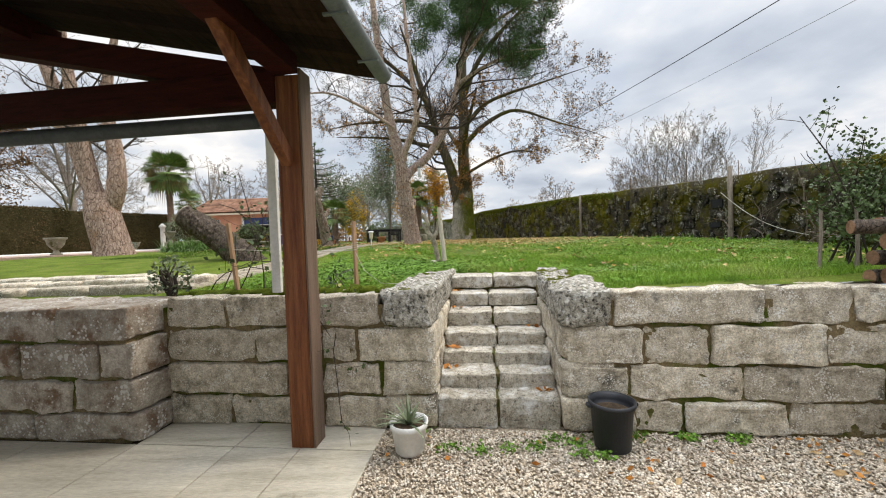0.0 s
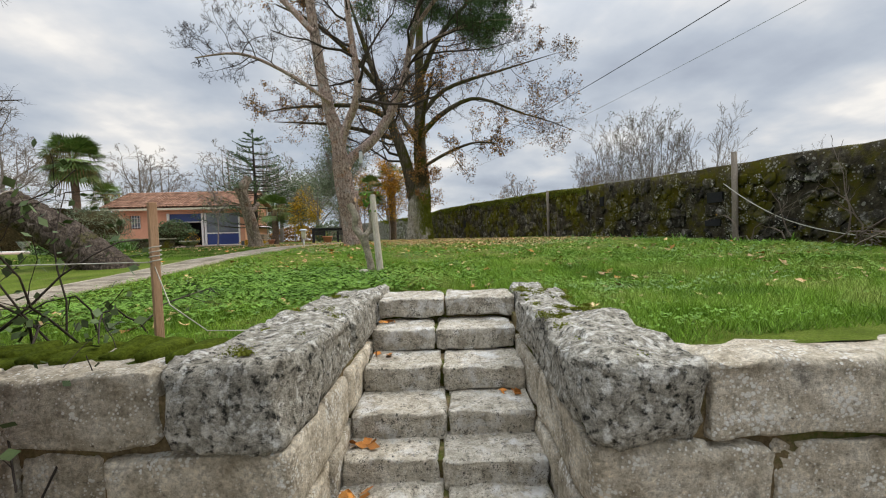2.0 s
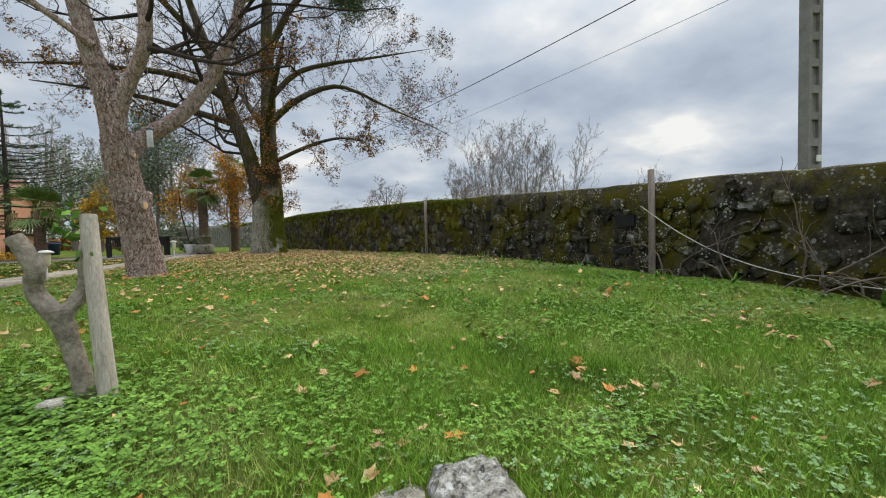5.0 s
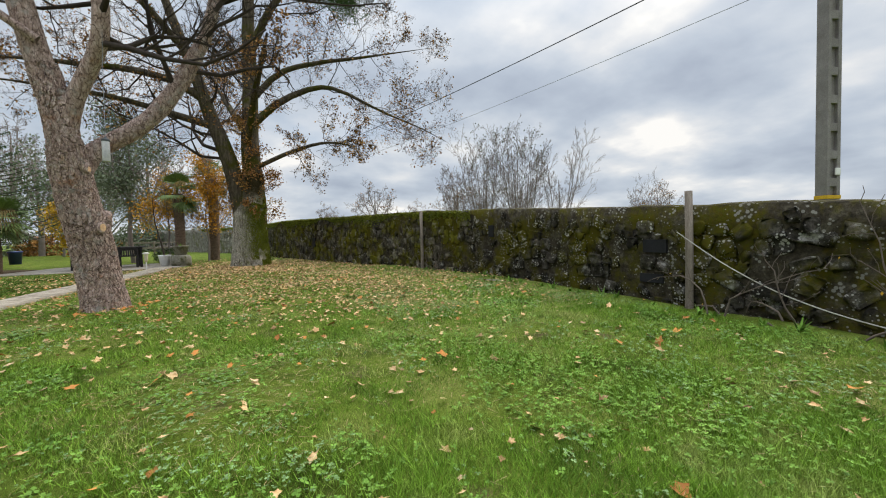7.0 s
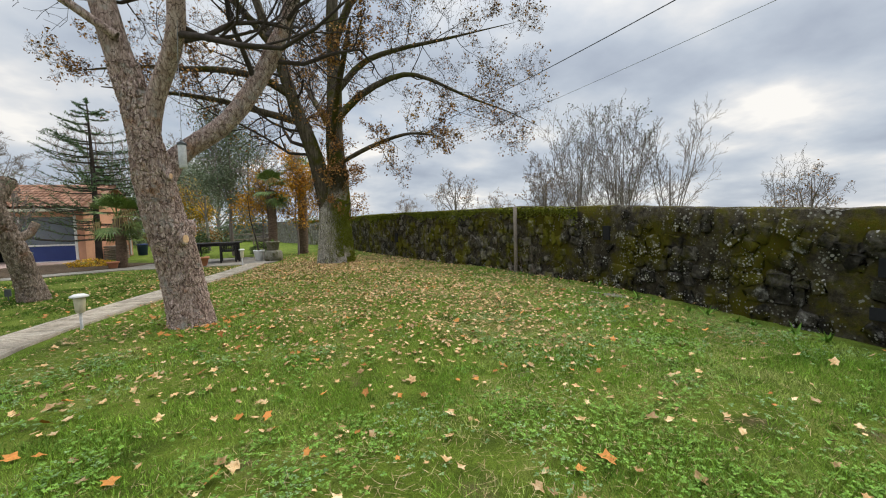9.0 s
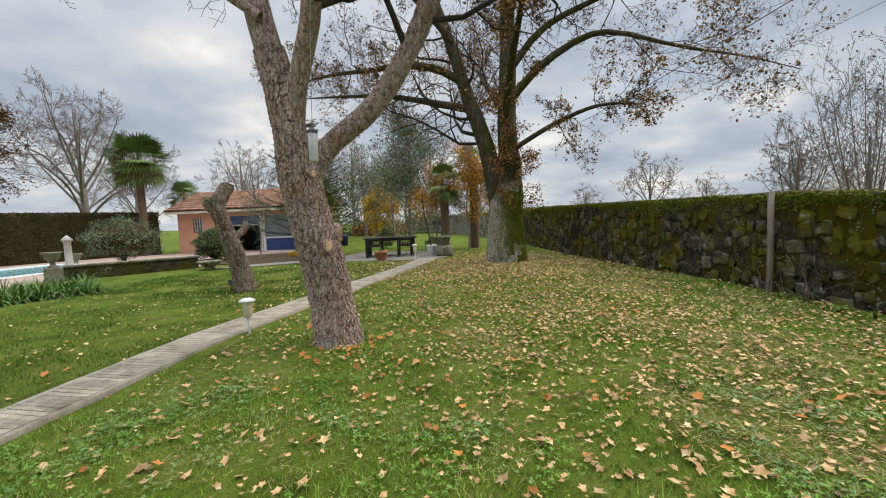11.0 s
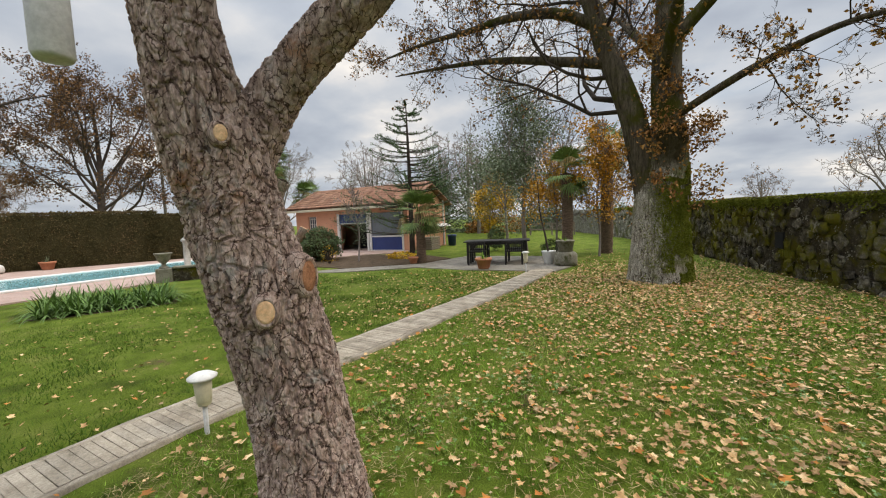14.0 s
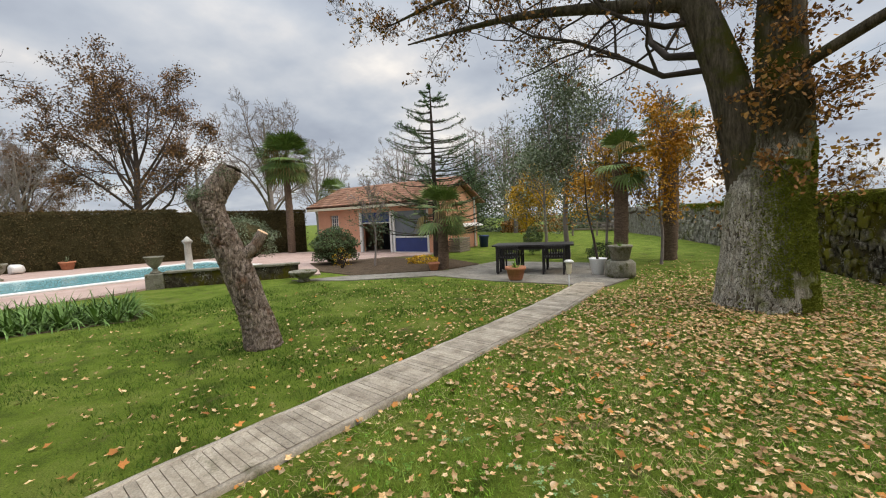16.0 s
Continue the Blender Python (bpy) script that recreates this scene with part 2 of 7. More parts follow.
# ---- light ----
world = bpy.data.worlds.new("sky")
scene.world = world
world.use_nodes = True
wn, wl = world.node_tree.nodes, world.node_tree.links.new
wn.clear()
SUN_UP, SUN_ROUND = 44.0, 70.0
sky = wn.new("ShaderNodeTexSky")
sky.sky_type, sky.sun_disc = "NISHITA", False
sky.sun_elevation, sky.sun_rotation = radians(SUN_UP), radians(SUN_ROUND)
bg1, bg2, mixs, wout = wn.new("ShaderNodeBackground"), wn.new("ShaderNodeBackground"), wn.new("ShaderNodeMixShader"), wn.new("ShaderNodeOutputWorld")
bg1.inputs["Strength"].default_value = 0.12
wl(sky.outputs[0], bg1.inputs["Color"])
tc, sep = wn.new("ShaderNodeTexCoord"), wn.new("ShaderNodeSeparateXYZ")
wl(tc.outputs["Generated"], sep.inputs[0])


def wmath(op, a, b):
    n = wn.new("ShaderNodeMath")
    n.operation = op
    for i, v in enumerate((a, b)):
        if isinstance(v, (int, float)):
            n.inputs[i].default_value = v
        else:
            wl(v, n.inputs[i])
    return n.outputs[0]


up = wmath("MAXIMUM", sep.outputs["Z"], 0.0)
den = wmath("ADD", up, 0.24)
comb = wn.new("ShaderNodeCombineXYZ")
wl(wmath("DIVIDE", sep.outputs["X"], den), comb.inputs["X"])
wl(wmath("DIVIDE", sep.outputs["Y"], den), comb.inputs["Y"])


def wnoise(scale, detail, rough, shift):
    mp = wn.new("ShaderNodeMapping")
    mp.inputs["Location"].default_value = shift
    n = wn.new("ShaderNodeTexNoise")
    n.inputs["Scale"].default_value, n.inputs["Detail"].default_value, n.inputs["Roughness"].default_value = scale, detail, rough
    wl(comb.outputs[0], mp.inputs[0])
    wl(mp.outputs[0], n.inputs["Vector"])
    return n.outputs["Fac"]


def wramp(fac, stops):
    r = wn.new("ShaderNodeValToRGB")
    while len(r.color_ramp.elements) < len(stops):
        r.color_ramp.elements.new(0.5)
    for e, (p, c) in zip(r.color_ramp.elements, stops):
        e.position, e.color = p, (*c, 1)
    wl(fac, r.inputs[0])
    return r.outputs[0]


clouds = wramp(wnoise(1.7, 7.0, 0.5, (3.1, 0.7, 0)), [(0.30, (0.39, 0.46, 0.59)), (0.43, (0.49, 0.57, 0.70)), (0.53, (0.61, 0.68, 0.79)), (0.61, (0.76, 0.80, 0.87)), (0.68, (0.97, 0.98, 1.0))])
wl(clouds, bg2.inputs["Color"])
CLOUD, ZENITH = 0.90, 6.3
wl(wmath("MULTIPLY", wmath("ADD", wmath("MULTIPLY", wmath("POWER", up, 5.0), ZENITH), 1.0), CLOUD), bg2.inputs["Strength"])
wl(wramp(wnoise(0.55, 5.0, 0.55, (7.7, 2.2, 0)), [(0.30, (0.45, 0.45, 0.45)), (0.42, (0.97, 0.97, 0.97))]), mixs.inputs["Fac"])
wl(bg1.outputs[0], mixs.inputs[1])
wl(bg2.outputs[0], mixs.inputs[2])
wl(mixs.outputs[0], wout.inputs["Surface"])
sun = new("sun", bpy.data.lights.new("sun", "SUN"))
sun.data.energy, sun.data.angle, sun.data.color = 1.5, radians(20), (1.0, 0.93, 0.82)
sun.matrix_basis = look((0, 0, 0), (-math.sin(radians(SUN_ROUND)), -math.cos(radians(SUN_ROUND)), -math.tan(radians(SUN_UP))))
scene.view_settings.exposure = 0.0

# ---- materials ----
GRASS = mat("lawn", [(0.056, 0.08, 0.011), (0.105, 0.15, 0.018), (0.16, 0.18, 0.04)], 2.2, 0.95, 0.9, 90, fine=0.55, moss=(0.17, 0.125, 0.065), moss_at=0.65, moss_scale=1.6, spec=0.1)
BLADE = mat("grass blade", [(0.085, 0.165, 0.020), (0.185, 0.325, 0.034), (0.34, 0.38, 0.11)], 1.5, 0.7, 0, 30, vary=0.45, island=True, spec=0.2)
POOLGRASS = mat("mown grass blade", [(0.034, 0.078, 0.008), (0.06, 0.122, 0.012), (0.105, 0.15, 0.027)], 0.9, 0.7, 0, 30, vary=0.35, island=True, spec=0.15)
CLOVER = mat("clover leaf", [(0.085, 0.175, 0.025), (0.165, 0.295, 0.05)], 2, 0.75, 0, 30, vary=0.4, island=True, spec=0.12)
HERB = mat("grey green herb leaf", [(0.11, 0.20, 0.065), (0.20, 0.30, 0.125)], 2, 0.8, 0, 30, vary=0.35, island=True, spec=0.12)
DRYSTRAW = mat("dry straw", [(0.28, 0.20, 0.09), (0.45, 0.36, 0.19)], 3, 0.85, 0, 30, vary=0.35, island=True, spec=0.15)
DARKTWIG = mat("far dark twig", [(0.06, 0.045, 0.04), (0.12, 0.095, 0.085)], 0.4, 0.95, 0, 3, spec=0.05)
STONE = mat("pale granite", [(0.32, 0.27, 0.195), (0.54, 0.475, 0.37), (0.72, 0.66, 0.55)], 11, 0.95, 1.0, 60, vary=0.18, fine=0.58, moss=(0.17, 0.15, 0.11), moss_at=0.63, moss_scale=30.0, spec=0.15, blot=((0.075, 0.068, 0.055), 0.61, 3.0), dots=((0.76, 0.74, 0.68), 60.0, 0.27))
MUDSTONE = mat("mud-stained granite", [(0.25, 0.20, 0.155), (0.44, 0.385, 0.32), (0.58, 0.53, 0.46)], 8, 0.95, 1.0, 50, vary=0.16, fine=0.4, moss=(0.30, 0.19, 0.12), moss_at=0.58, moss_scale=3.2, spec=0.15, dots=((0.66, 0.64, 0.60), 30.0, 0.22))
STEP = mat("worn granite step", [(0.28, 0.245, 0.19), (0.46, 0.415, 0.335), (0.62, 0.58, 0.505)], 13, 0.93, 1.0, 60, vary=0.12, fine=0.45, moss=(0.07, 0.066, 0.055), moss_at=0.60, moss_scale=34.0, spec=0.15, blot=((0.66, 0.65, 0.62), 0.57, 6.0), dots=((0.13, 0.12, 0.10), 90.0, 0.18))
COPING = mat("lichened granite coping", [(0.15, 0.138, 0.11), (0.36, 0.335, 0.28), (0.58, 0.55, 0.48)], 19, 0.97, 1.0, 80, vary=0.1, fine=0.6, moss=(0.04, 0.04, 0.034), moss_at=0.56, moss_scale=30.0, spec=0.1, blot=((0.72, 0.71, 0.66), 0.57, 22.0))
MORTAR = mat("mossy mortar", [(0.13, 0.095, 0.05), (0.22, 0.165, 0.09), (0.11, 0.10, 0.03)], 5, 0.98, 0.8, 60, fine=0.5, moss=(0.09, 0.12, 0.015), moss_at=0.52, spec=0.1)
SOIL = mat("bare soil", [(0.06, 0.042, 0.027), (0.12, 0.085, 0.055)], 5, 0.98, 0.9, 40, fine=0.5, spec=0.1)
GRAVEL = mat("gravel bed", [(0.28, 0.22, 0.155), (0.42, 0.35, 0.26)], 14, 0.95, 1.0, 70, fine=0.6, spec=0.15)
PEBBLE = mat("gravel stone", [(0.38, 0.30, 0.21), (0.54, 0.46, 0.36), (0.68, 0.63, 0.54)], 18, 0.8, 0.3, 80, vary=0.35, island=True, fine=0.2)
RUBBLE = mat("mossy wall core", [(0.020, 0.017, 0.012), (0.048, 0.040, 0.027), (0.095, 0.084, 0.06)], 8, 0.98, 1.0, 26, fine=0.6, moss=(0.105, 0.092, 0.009), moss_at=0.50, moss_scale=1.5, spec=0.1, dots=((0.24, 0.23, 0.195), 22.0, 0.20))
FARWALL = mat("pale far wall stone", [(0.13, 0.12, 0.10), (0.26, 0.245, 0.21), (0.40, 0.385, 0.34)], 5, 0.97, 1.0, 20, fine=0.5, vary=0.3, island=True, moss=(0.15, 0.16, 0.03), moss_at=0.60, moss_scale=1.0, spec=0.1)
MOSSTOP = mat("yellow green moss", [(0.13, 0.15, 0.02), (0.22, 0.24, 0.04)], 6, 1.0, 1.0, 60, fine=0.6, spec=0.05)
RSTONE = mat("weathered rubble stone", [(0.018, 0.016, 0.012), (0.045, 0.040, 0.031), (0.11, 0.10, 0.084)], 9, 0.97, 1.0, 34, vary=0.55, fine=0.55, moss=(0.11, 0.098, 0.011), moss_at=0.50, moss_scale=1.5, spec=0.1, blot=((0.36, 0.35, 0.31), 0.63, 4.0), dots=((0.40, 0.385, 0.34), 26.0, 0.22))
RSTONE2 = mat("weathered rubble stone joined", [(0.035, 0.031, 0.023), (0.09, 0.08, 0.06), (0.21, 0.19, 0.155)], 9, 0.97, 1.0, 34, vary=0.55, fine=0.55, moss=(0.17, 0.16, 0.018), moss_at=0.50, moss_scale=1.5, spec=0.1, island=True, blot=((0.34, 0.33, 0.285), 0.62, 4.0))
MOSS = mat("moss", [(0.05, 0.07, 0.008), (0.10, 0.13, 0.015)], 9, 1.0, 1.0, 60, fine=0.6, spec=0.05)
BARK = mat("pine bark", [(0.22, 0.148, 0.12), (0.45, 0.335, 0.285), (0.65, 0.53, 0.465)], 16, 0.97, 0.9, 60, fine=0.55, stretch=(1.6, 1.6, 0.6), moss=(0.54, 0.29, 0.17), moss_at=0.62, moss_scale=3.2, spec=0.1, crack=((0.10, 0.062, 0.05), 22, 0.055, 0.34), blot=((0.40, 0.37, 0.335), 0.60, 7.0))
WARMBARK = mat("warm pine bark", [(0.17, 0.11, 0.085), (0.33, 0.235, 0.19), (0.47, 0.36, 0.30)], 12, 0.97, 0.9, 50, fine=0.5, stretch=(1.6, 1.6, 0.6), moss=(0.40, 0.24, 0.16), moss_at=0.60, moss_scale=2.0, spec=0.1, crack=((0.09, 0.058, 0.045), 14, 0.07, 0.34))
CUTBARK = mat("flaking pine bark", [(0.13, 0.095, 0.075), (0.29, 0.225, 0.18), (0.45, 0.37, 0.31)], 14, 0.98, 1.0, 50, fine=0.6, stretch=(1.6, 1.6, 0.5), moss=(0.30, 0.17, 0.11), moss_at=0.60, moss_scale=4, spec=0.1, crack=((0.07, 0.055, 0.045), 30, 0.06, 0.22))
STUMPBARK = mat("dark mossy pine bark", [(0.045, 0.034, 0.028), (0.11, 0.085, 0.068), (0.19, 0.155, 0.125)], 14, 0.98, 1.0, 50, fine=0.6, stretch=(1.6, 1.6, 0.5), moss=(0.12, 0.12, 0.03), moss_at=0.63, moss_scale=3, spec=0.1, crack=((0.03, 0.024, 0.02), 30, 0.06, 0.22))
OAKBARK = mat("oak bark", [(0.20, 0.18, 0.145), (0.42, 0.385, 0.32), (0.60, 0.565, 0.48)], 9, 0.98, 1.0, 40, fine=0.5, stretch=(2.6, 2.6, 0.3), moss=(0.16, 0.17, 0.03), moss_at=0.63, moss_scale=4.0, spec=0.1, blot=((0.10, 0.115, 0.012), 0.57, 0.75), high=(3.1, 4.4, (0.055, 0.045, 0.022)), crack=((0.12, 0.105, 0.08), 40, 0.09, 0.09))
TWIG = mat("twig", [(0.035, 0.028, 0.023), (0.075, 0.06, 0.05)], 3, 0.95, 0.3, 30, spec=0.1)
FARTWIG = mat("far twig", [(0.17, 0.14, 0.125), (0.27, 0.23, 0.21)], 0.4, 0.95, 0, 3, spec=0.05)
OAKLEAF = mat("brown oak leaf", [(0.16, 0.072, 0.026), (0.30, 0.145, 0.042), (0.40, 0.24, 0.065)], 1.2, 0.75, 0, 30, vary=0.45, island=True, spec=0.2)
BROWNLEAF = mat("dull brown leaf", [(0.12, 0.065, 0.032), (0.23, 0.125, 0.055)], 0.5, 0.8, 0, 30, vary=0.4, island=True, spec=0.15)
OAKDARK = mat("dark mossy oak bark", [(0.035, 0.028, 0.02), (0.085, 0.07, 0.05), (0.14, 0.115, 0.085)], 8, 0.98, 1.0, 30, fine=0.5, stretch=(2.2, 2.2, 0.35), moss=(0.085, 0.085, 0.015), moss_at=0.54, moss_scale=0.9, spec=0.1)
FALLEN = mat("fallen leaf", [(0.23, 0.115, 0.045), (0.46, 0.29, 0.13), (0.66, 0.51, 0.31)], 16.0, 0.75, 0.2, 60, vary=0.45, island=True, spec=0.2)
FALLRED = mat("orange fallen leaf", [(0.38, 0.13, 0.03), (0.50, 0.22, 0.05)], 1.3, 0.7, 0.2, 60, vary=0.4, island=True, spec=0.25)
RUST = mat("orange rust leaf", [(0.34, 0.14, 0.02), (0.52, 0.26, 0.03), (0.46, 0.30, 0.05)], 1.0, 0.7, 0, 30, vary=0.35, island=True, spec=0.2)
YELLOW = mat("yellow leaf", [(0.42, 0.24, 0.02), (0.60, 0.38, 0.03)], 1.0, 0.7, 0, 30, vary=0.35, island=True, spec=0.2)
NEEDLE = mat("needle", [(0.055, 0.105, 0.042), (0.105, 0.175, 0.075)], 1.5, 0.8, 0, 30, vary=0.3, island=True, spec=0.15)
EVERGREEN = mat("evergreen leaf", [(0.05, 0.08, 0.03), (0.10, 0.145, 0.055)], 1.0, 0.65, 0, 30, vary=0.35, island=True, spec=0.3)
OLIVELEAF = mat("grey green leaf", [(0.10, 0.13, 0.07), (0.18, 0.215, 0.13)], 1.0, 0.6, 0, 30, vary=0.3, island=True, spec=0.3)
HEDGE = mat("hedge leaf", [(0.046, 0.040, 0.015), (0.078, 0.062, 0.026), (0.12, 0.082, 0.040)], 0.8, 0.9, 0, 30, vary=0.2, island=True, spec=0.1)
HEDGECORE = mat("hedge inside", [(0.035, 0.033, 0.015), (0.07, 0.058, 0.028)], 3, 1.0, 0.8, 20, fine=0.5, spec=0.05)
PALMLEAF = mat("palm frond", [(0.08, 0.135, 0.035), (0.16, 0.23, 0.06)], 1.5, 0.6, 0, 30, vary=0.3, island=True, spec=0.3)
PALMDRY = mat("dry palm frond", [(0.18, 0.13, 0.05), (0.26, 0.20, 0.08)], 1.5, 0.8, 0, 30, vary=0.3, island=True)
PALMBARK = mat("palm trunk", [(0.10, 0.065, 0.045), (0.20, 0.14, 0.10)], 9, 0.98, 1.0, 30, fine=0.6, stretch=(1, 1, 3))
WOODRED = mat("varnished brown timber", [(0.085, 0.024, 0.009), (0.165, 0.054, 0.019), (0.25, 0.098, 0.038)], 3, 0.5, 0.35, 40, fine=0.35, stretch=(9, 9, 0.5), spec=0.25)
# Same timber as the post, darkened in colour for the shade under the roof.
WOODREDH = mat("roof-shaded timber", [(0.02, 0.004, 0.003), (0.05, 0.009, 0.006)], 3, 0.8, 0.35, 40, fine=0.35, stretch=(0.6, 9, 9), spec=0.1)
WOODGREY = mat("weathered side of timber", [(0.12, 0.078, 0.055), (0.20, 0.135, 0.10)], 3, 0.75, 0.3, 40, fine=0.25, stretch=(9, 9, 0.5))
DECKING = mat("grey decking board", [(0.24, 0.20, 0.15), (0.36, 0.31, 0.24), (0.45, 0.39, 0.31)], 5, 0.9, 0.6, 60, vary=0.16, fine=0.35, moss=(0.13, 0.12, 0.06), moss_at=0.63, moss_scale=2)
# Board colour is lowered to carry the shade of the roof's underside.
ROOFBOARD = mat("shaded roof board", [(0.012, 0.007, 0.004), (0.032, 0.019, 0.011)], 4, 0.95, 0.5, 40, vary=0.4, fine=0.4, stretch=(8, 0.6, 1), spec=0.05)
POLEWOOD = mat("grey wooden pole", [(0.16, 0.13, 0.10), (0.28, 0.235, 0.19)], 5, 0.95, 0.6, 40, fine=0.4, stretch=(6, 6, 0.5))
STAKE = mat("new stake wood", [(0.36, 0.21, 0.12), (0.48, 0.31, 0.19)], 4, 0.85, 0.3, 40, fine=0.25, stretch=(8, 8, 0.6))
GUTTER = mat("grey green gutter", [(0.085, 0.10, 0.10), (0.125, 0.145, 0.145)], 4, 0.5, 0.1, 30, spec=0.45)
DARKGREY = mat("dark grey metal", [(0.045, 0.05, 0.055), (0.075, 0.08, 0.085)], 4, 0.5, 0.1, 30, spec=0.4)
WHITE = mat("white paint", [(0.62, 0.61, 0.58), (0.76, 0.75, 0.72)], 5, 0.6, 0.15, 30, fine=0.12)
CREAM = mat("cream plastic", [(0.52, 0.47, 0.33), (0.64, 0.59, 0.44)], 5, 0.5, 0.1, 30, fine=0.12, spec=0.4)
PAVING = mat("pale stamped concrete slab", [(0.38, 0.345, 0.27), (0.50, 0.46, 0.37), (0.58, 0.54, 0.45)], 2.5, 0.75, 0.35, 30, vary=0.05, fine=0.25, stretch=(0.5, 3.5, 1), moss=(0.19, 0.17, 0.10), moss_at=0.66, moss_scale=1.5, spec=0.3)
SLATE = mat("grey terrace stone", [(0.15, 0.135, 0.11), (0.27, 0.245, 0.205)], 3, 0.85, 0.5, 30, fine=0.35, moss=(0.10, 0.10, 0.05), moss_at=0.63)
POTWHITE = mat("white plastic pot", [(0.66, 0.66, 0.64), (0.76, 0.76, 0.74)], 5, 0.4, 0.05, 40, fine=0.1, spec=0.45)
POTBLACK = mat("black plastic bucket", [(0.016, 0.018, 0.022), (0.03, 0.032, 0.037)], 6, 0.45, 0.1, 60, spec=0.4)
TERRA = mat("terracotta", [(0.36, 0.14, 0.075), (0.48, 0.21, 0.12)], 5, 0.9, 0.3, 40, fine=0.25)
PINK = mat("salmon render", [(0.55, 0.27, 0.17), (0.66, 0.35, 0.23)], 1.2, 0.95, 0.25, 80, fine=0.15)
TILE = mat("clay roof tile", [(0.16, 0.085, 0.055), (0.27, 0.145, 0.095), (0.34, 0.21, 0.15)], 2.2, 0.95, 0.4, 30, vary=0.25, island=True, fine=0.3)
BLUE = mat("blue panel", [(0.012, 0.03, 0.14), (0.02, 0.045, 0.18)], 2, 0.4, 0.05, 30, fine=0.1, spec=0.5)
GLASSD = mat("grey screen", [(0.10, 0.115, 0.135), (0.16, 0.175, 0.20)], 0.8, 0.25, 0, 30, fine=0.1, spec=0.6)
# Near-black colour that stands in for the shade inside openings.
DARK = mat("near black for unlit depth", [(0.01, 0.01, 0.011), (0.02, 0.02, 0.022)], 2, 0.9, 0, 30)
BLACKWOOD = mat("black garden furniture", [(0.014, 0.012, 0.012), (0.03, 0.026, 0.025)], 6, 0.55, 0.3, 40, spec=0.35)
WATER = mat("pool water", [(0.16, 0.40, 0.43), (0.22, 0.48, 0.50)], 0.6, 0.08, 0.15, 6, fine=0.08, spec=0.5)
PINKDECK = mat("pink pool slab", [(0.34, 0.235, 0.195), (0.45, 0.33, 0.28)], 1.6, 0.85, 0.2, 30, vary=0.1, fine=0.25)
COLUMN = mat("grey cast stone", [(0.34, 0.33, 0.29), (0.48, 0.47, 0.43)], 6, 0.9, 0.4, 40, fine=0.3)
CONCRETE = mat("pole concrete", [(0.17, 0.155, 0.145), (0.25, 0.235, 0.22)], 3, 0.95, 0.5, 40, fine=0.25)
OLDSTONE = mat("mossy garden stone", [(0.16, 0.15, 0.115), (0.27, 0.255, 0.20)], 6, 0.95, 0.7, 40, fine=0.4, moss=(0.10, 0.10, 0.035), moss_at=0.56, moss_scale=4)
HOLLOW = mat("orange hollow wood", [(0.26, 0.105, 0.05), (0.46, 0.23, 0.125)], 10, 0.9, 0.6, 60, fine=0.4)
CUT = mat("cut branch wood", [(0.68, 0.40, 0.21), (0.84, 0.60, 0.38)], 12, 0.9, 0.5, 60, fine=0.3)
LOGEND = mat("log end", [(0.16, 0.085, 0.05), (0.30, 0.17, 0.10)], 9, 0.9, 0.5, 60, vary=0.35, fine=0.35)
PALEBARK = mat("pale stem bark", [(0.20, 0.165, 0.125), (0.40, 0.345, 0.275)], 10, 0.95, 0.6, 40, fine=0.4, moss=(0.16, 0.16, 0.06), moss_at=0.62)
PEELED = mat("peeled pole wood", [(0.36, 0.31, 0.25), (0.56, 0.50, 0.42)], 8, 0.9, 0.4, 40, fine=0.35, stretch=(4, 4, 0.6))
CABLE = mat("cable", [(0.02, 0.02, 0.022), (0.03, 0.03, 0.032)], 2, 0.6, 0, 30)
WIRE = mat("grey wire", [(0.20, 0.21, 0.23), (0.27, 0.28, 0.30)], 2, 0.5, 0, 30)
ROPE = mat("pale hose", [(0.40, 0.38, 0.32), (0.52, 0.50, 0.43)], 5, 0.7, 0, 30)
STEEL = mat("galvanised tube", [(0.42, 0.42, 0.41), (0.55, 0.55, 0.54)], 6, 0.45, 0.1, 40, spec=0.5)
RED = mat("coral flower", [(0.62, 0.07, 0.06), (0.75, 0.13, 0.10)], 5, 0.6, 0, 30)

# ---- ground ----
def lines(a, b, step, extra):
    s = sorted(set(np.round(np.arange(a, b, step), 3)) | {-900, -350, -150, -80, 80, 150, 350, 900} | set(extra))
    return [q for i, q in enumerate(s) if i == 0 or q - s[i - 1] > 0.02 or q in extra]


us, vs = lines(-42, 14, 0.5, (-0.3, 1.15, -9.0, 3.45)), lines(-7, 60, 0.5, (0.2, 2.05, -6.5))
U, Vg = np.meshgrid(us, vs, indexing="ij")
c6, s6 = math.cos(radians(-6.5)), math.sin(radians(-6.5))
X, Y = c6 * U - s6 * Vg, 3.27 + s6 * U + c6 * Vg
Z = rise(X, Y)
for i in range(U.shape[0]):
    for j in range(U.shape[1]):
        if abs(X[i, j]) < 40 and 3 < Y[i, j] < 45:
            Z[i, j] += 0.03 * noise.noise((X[i, j] * 0.7, Y[i, j] * 0.7, 0))
idx = np.arange(U.size).reshape(U.shape)
F = []
for i in range(len(us) - 1):
    for j in range(len(vs) - 1):
        cu, cv = (us[i] + us[i + 1]) / 2, (vs[j] + vs[j + 1]) / 2
        if (-9 < cu < 3.45 and -6.5 < cv < 0.2) or (-0.3 < cu < 1.15 and cv < 2.05 and cv > -6.5):
            continue
        F.append((idx[i, j], idx[i + 1, j], idx[i + 1, j + 1], idx[i, j + 1]))
lawn = put("ground", smooth(mesh_from("ground", np.stack([X, Y, Z], -1), F)), GRASS)
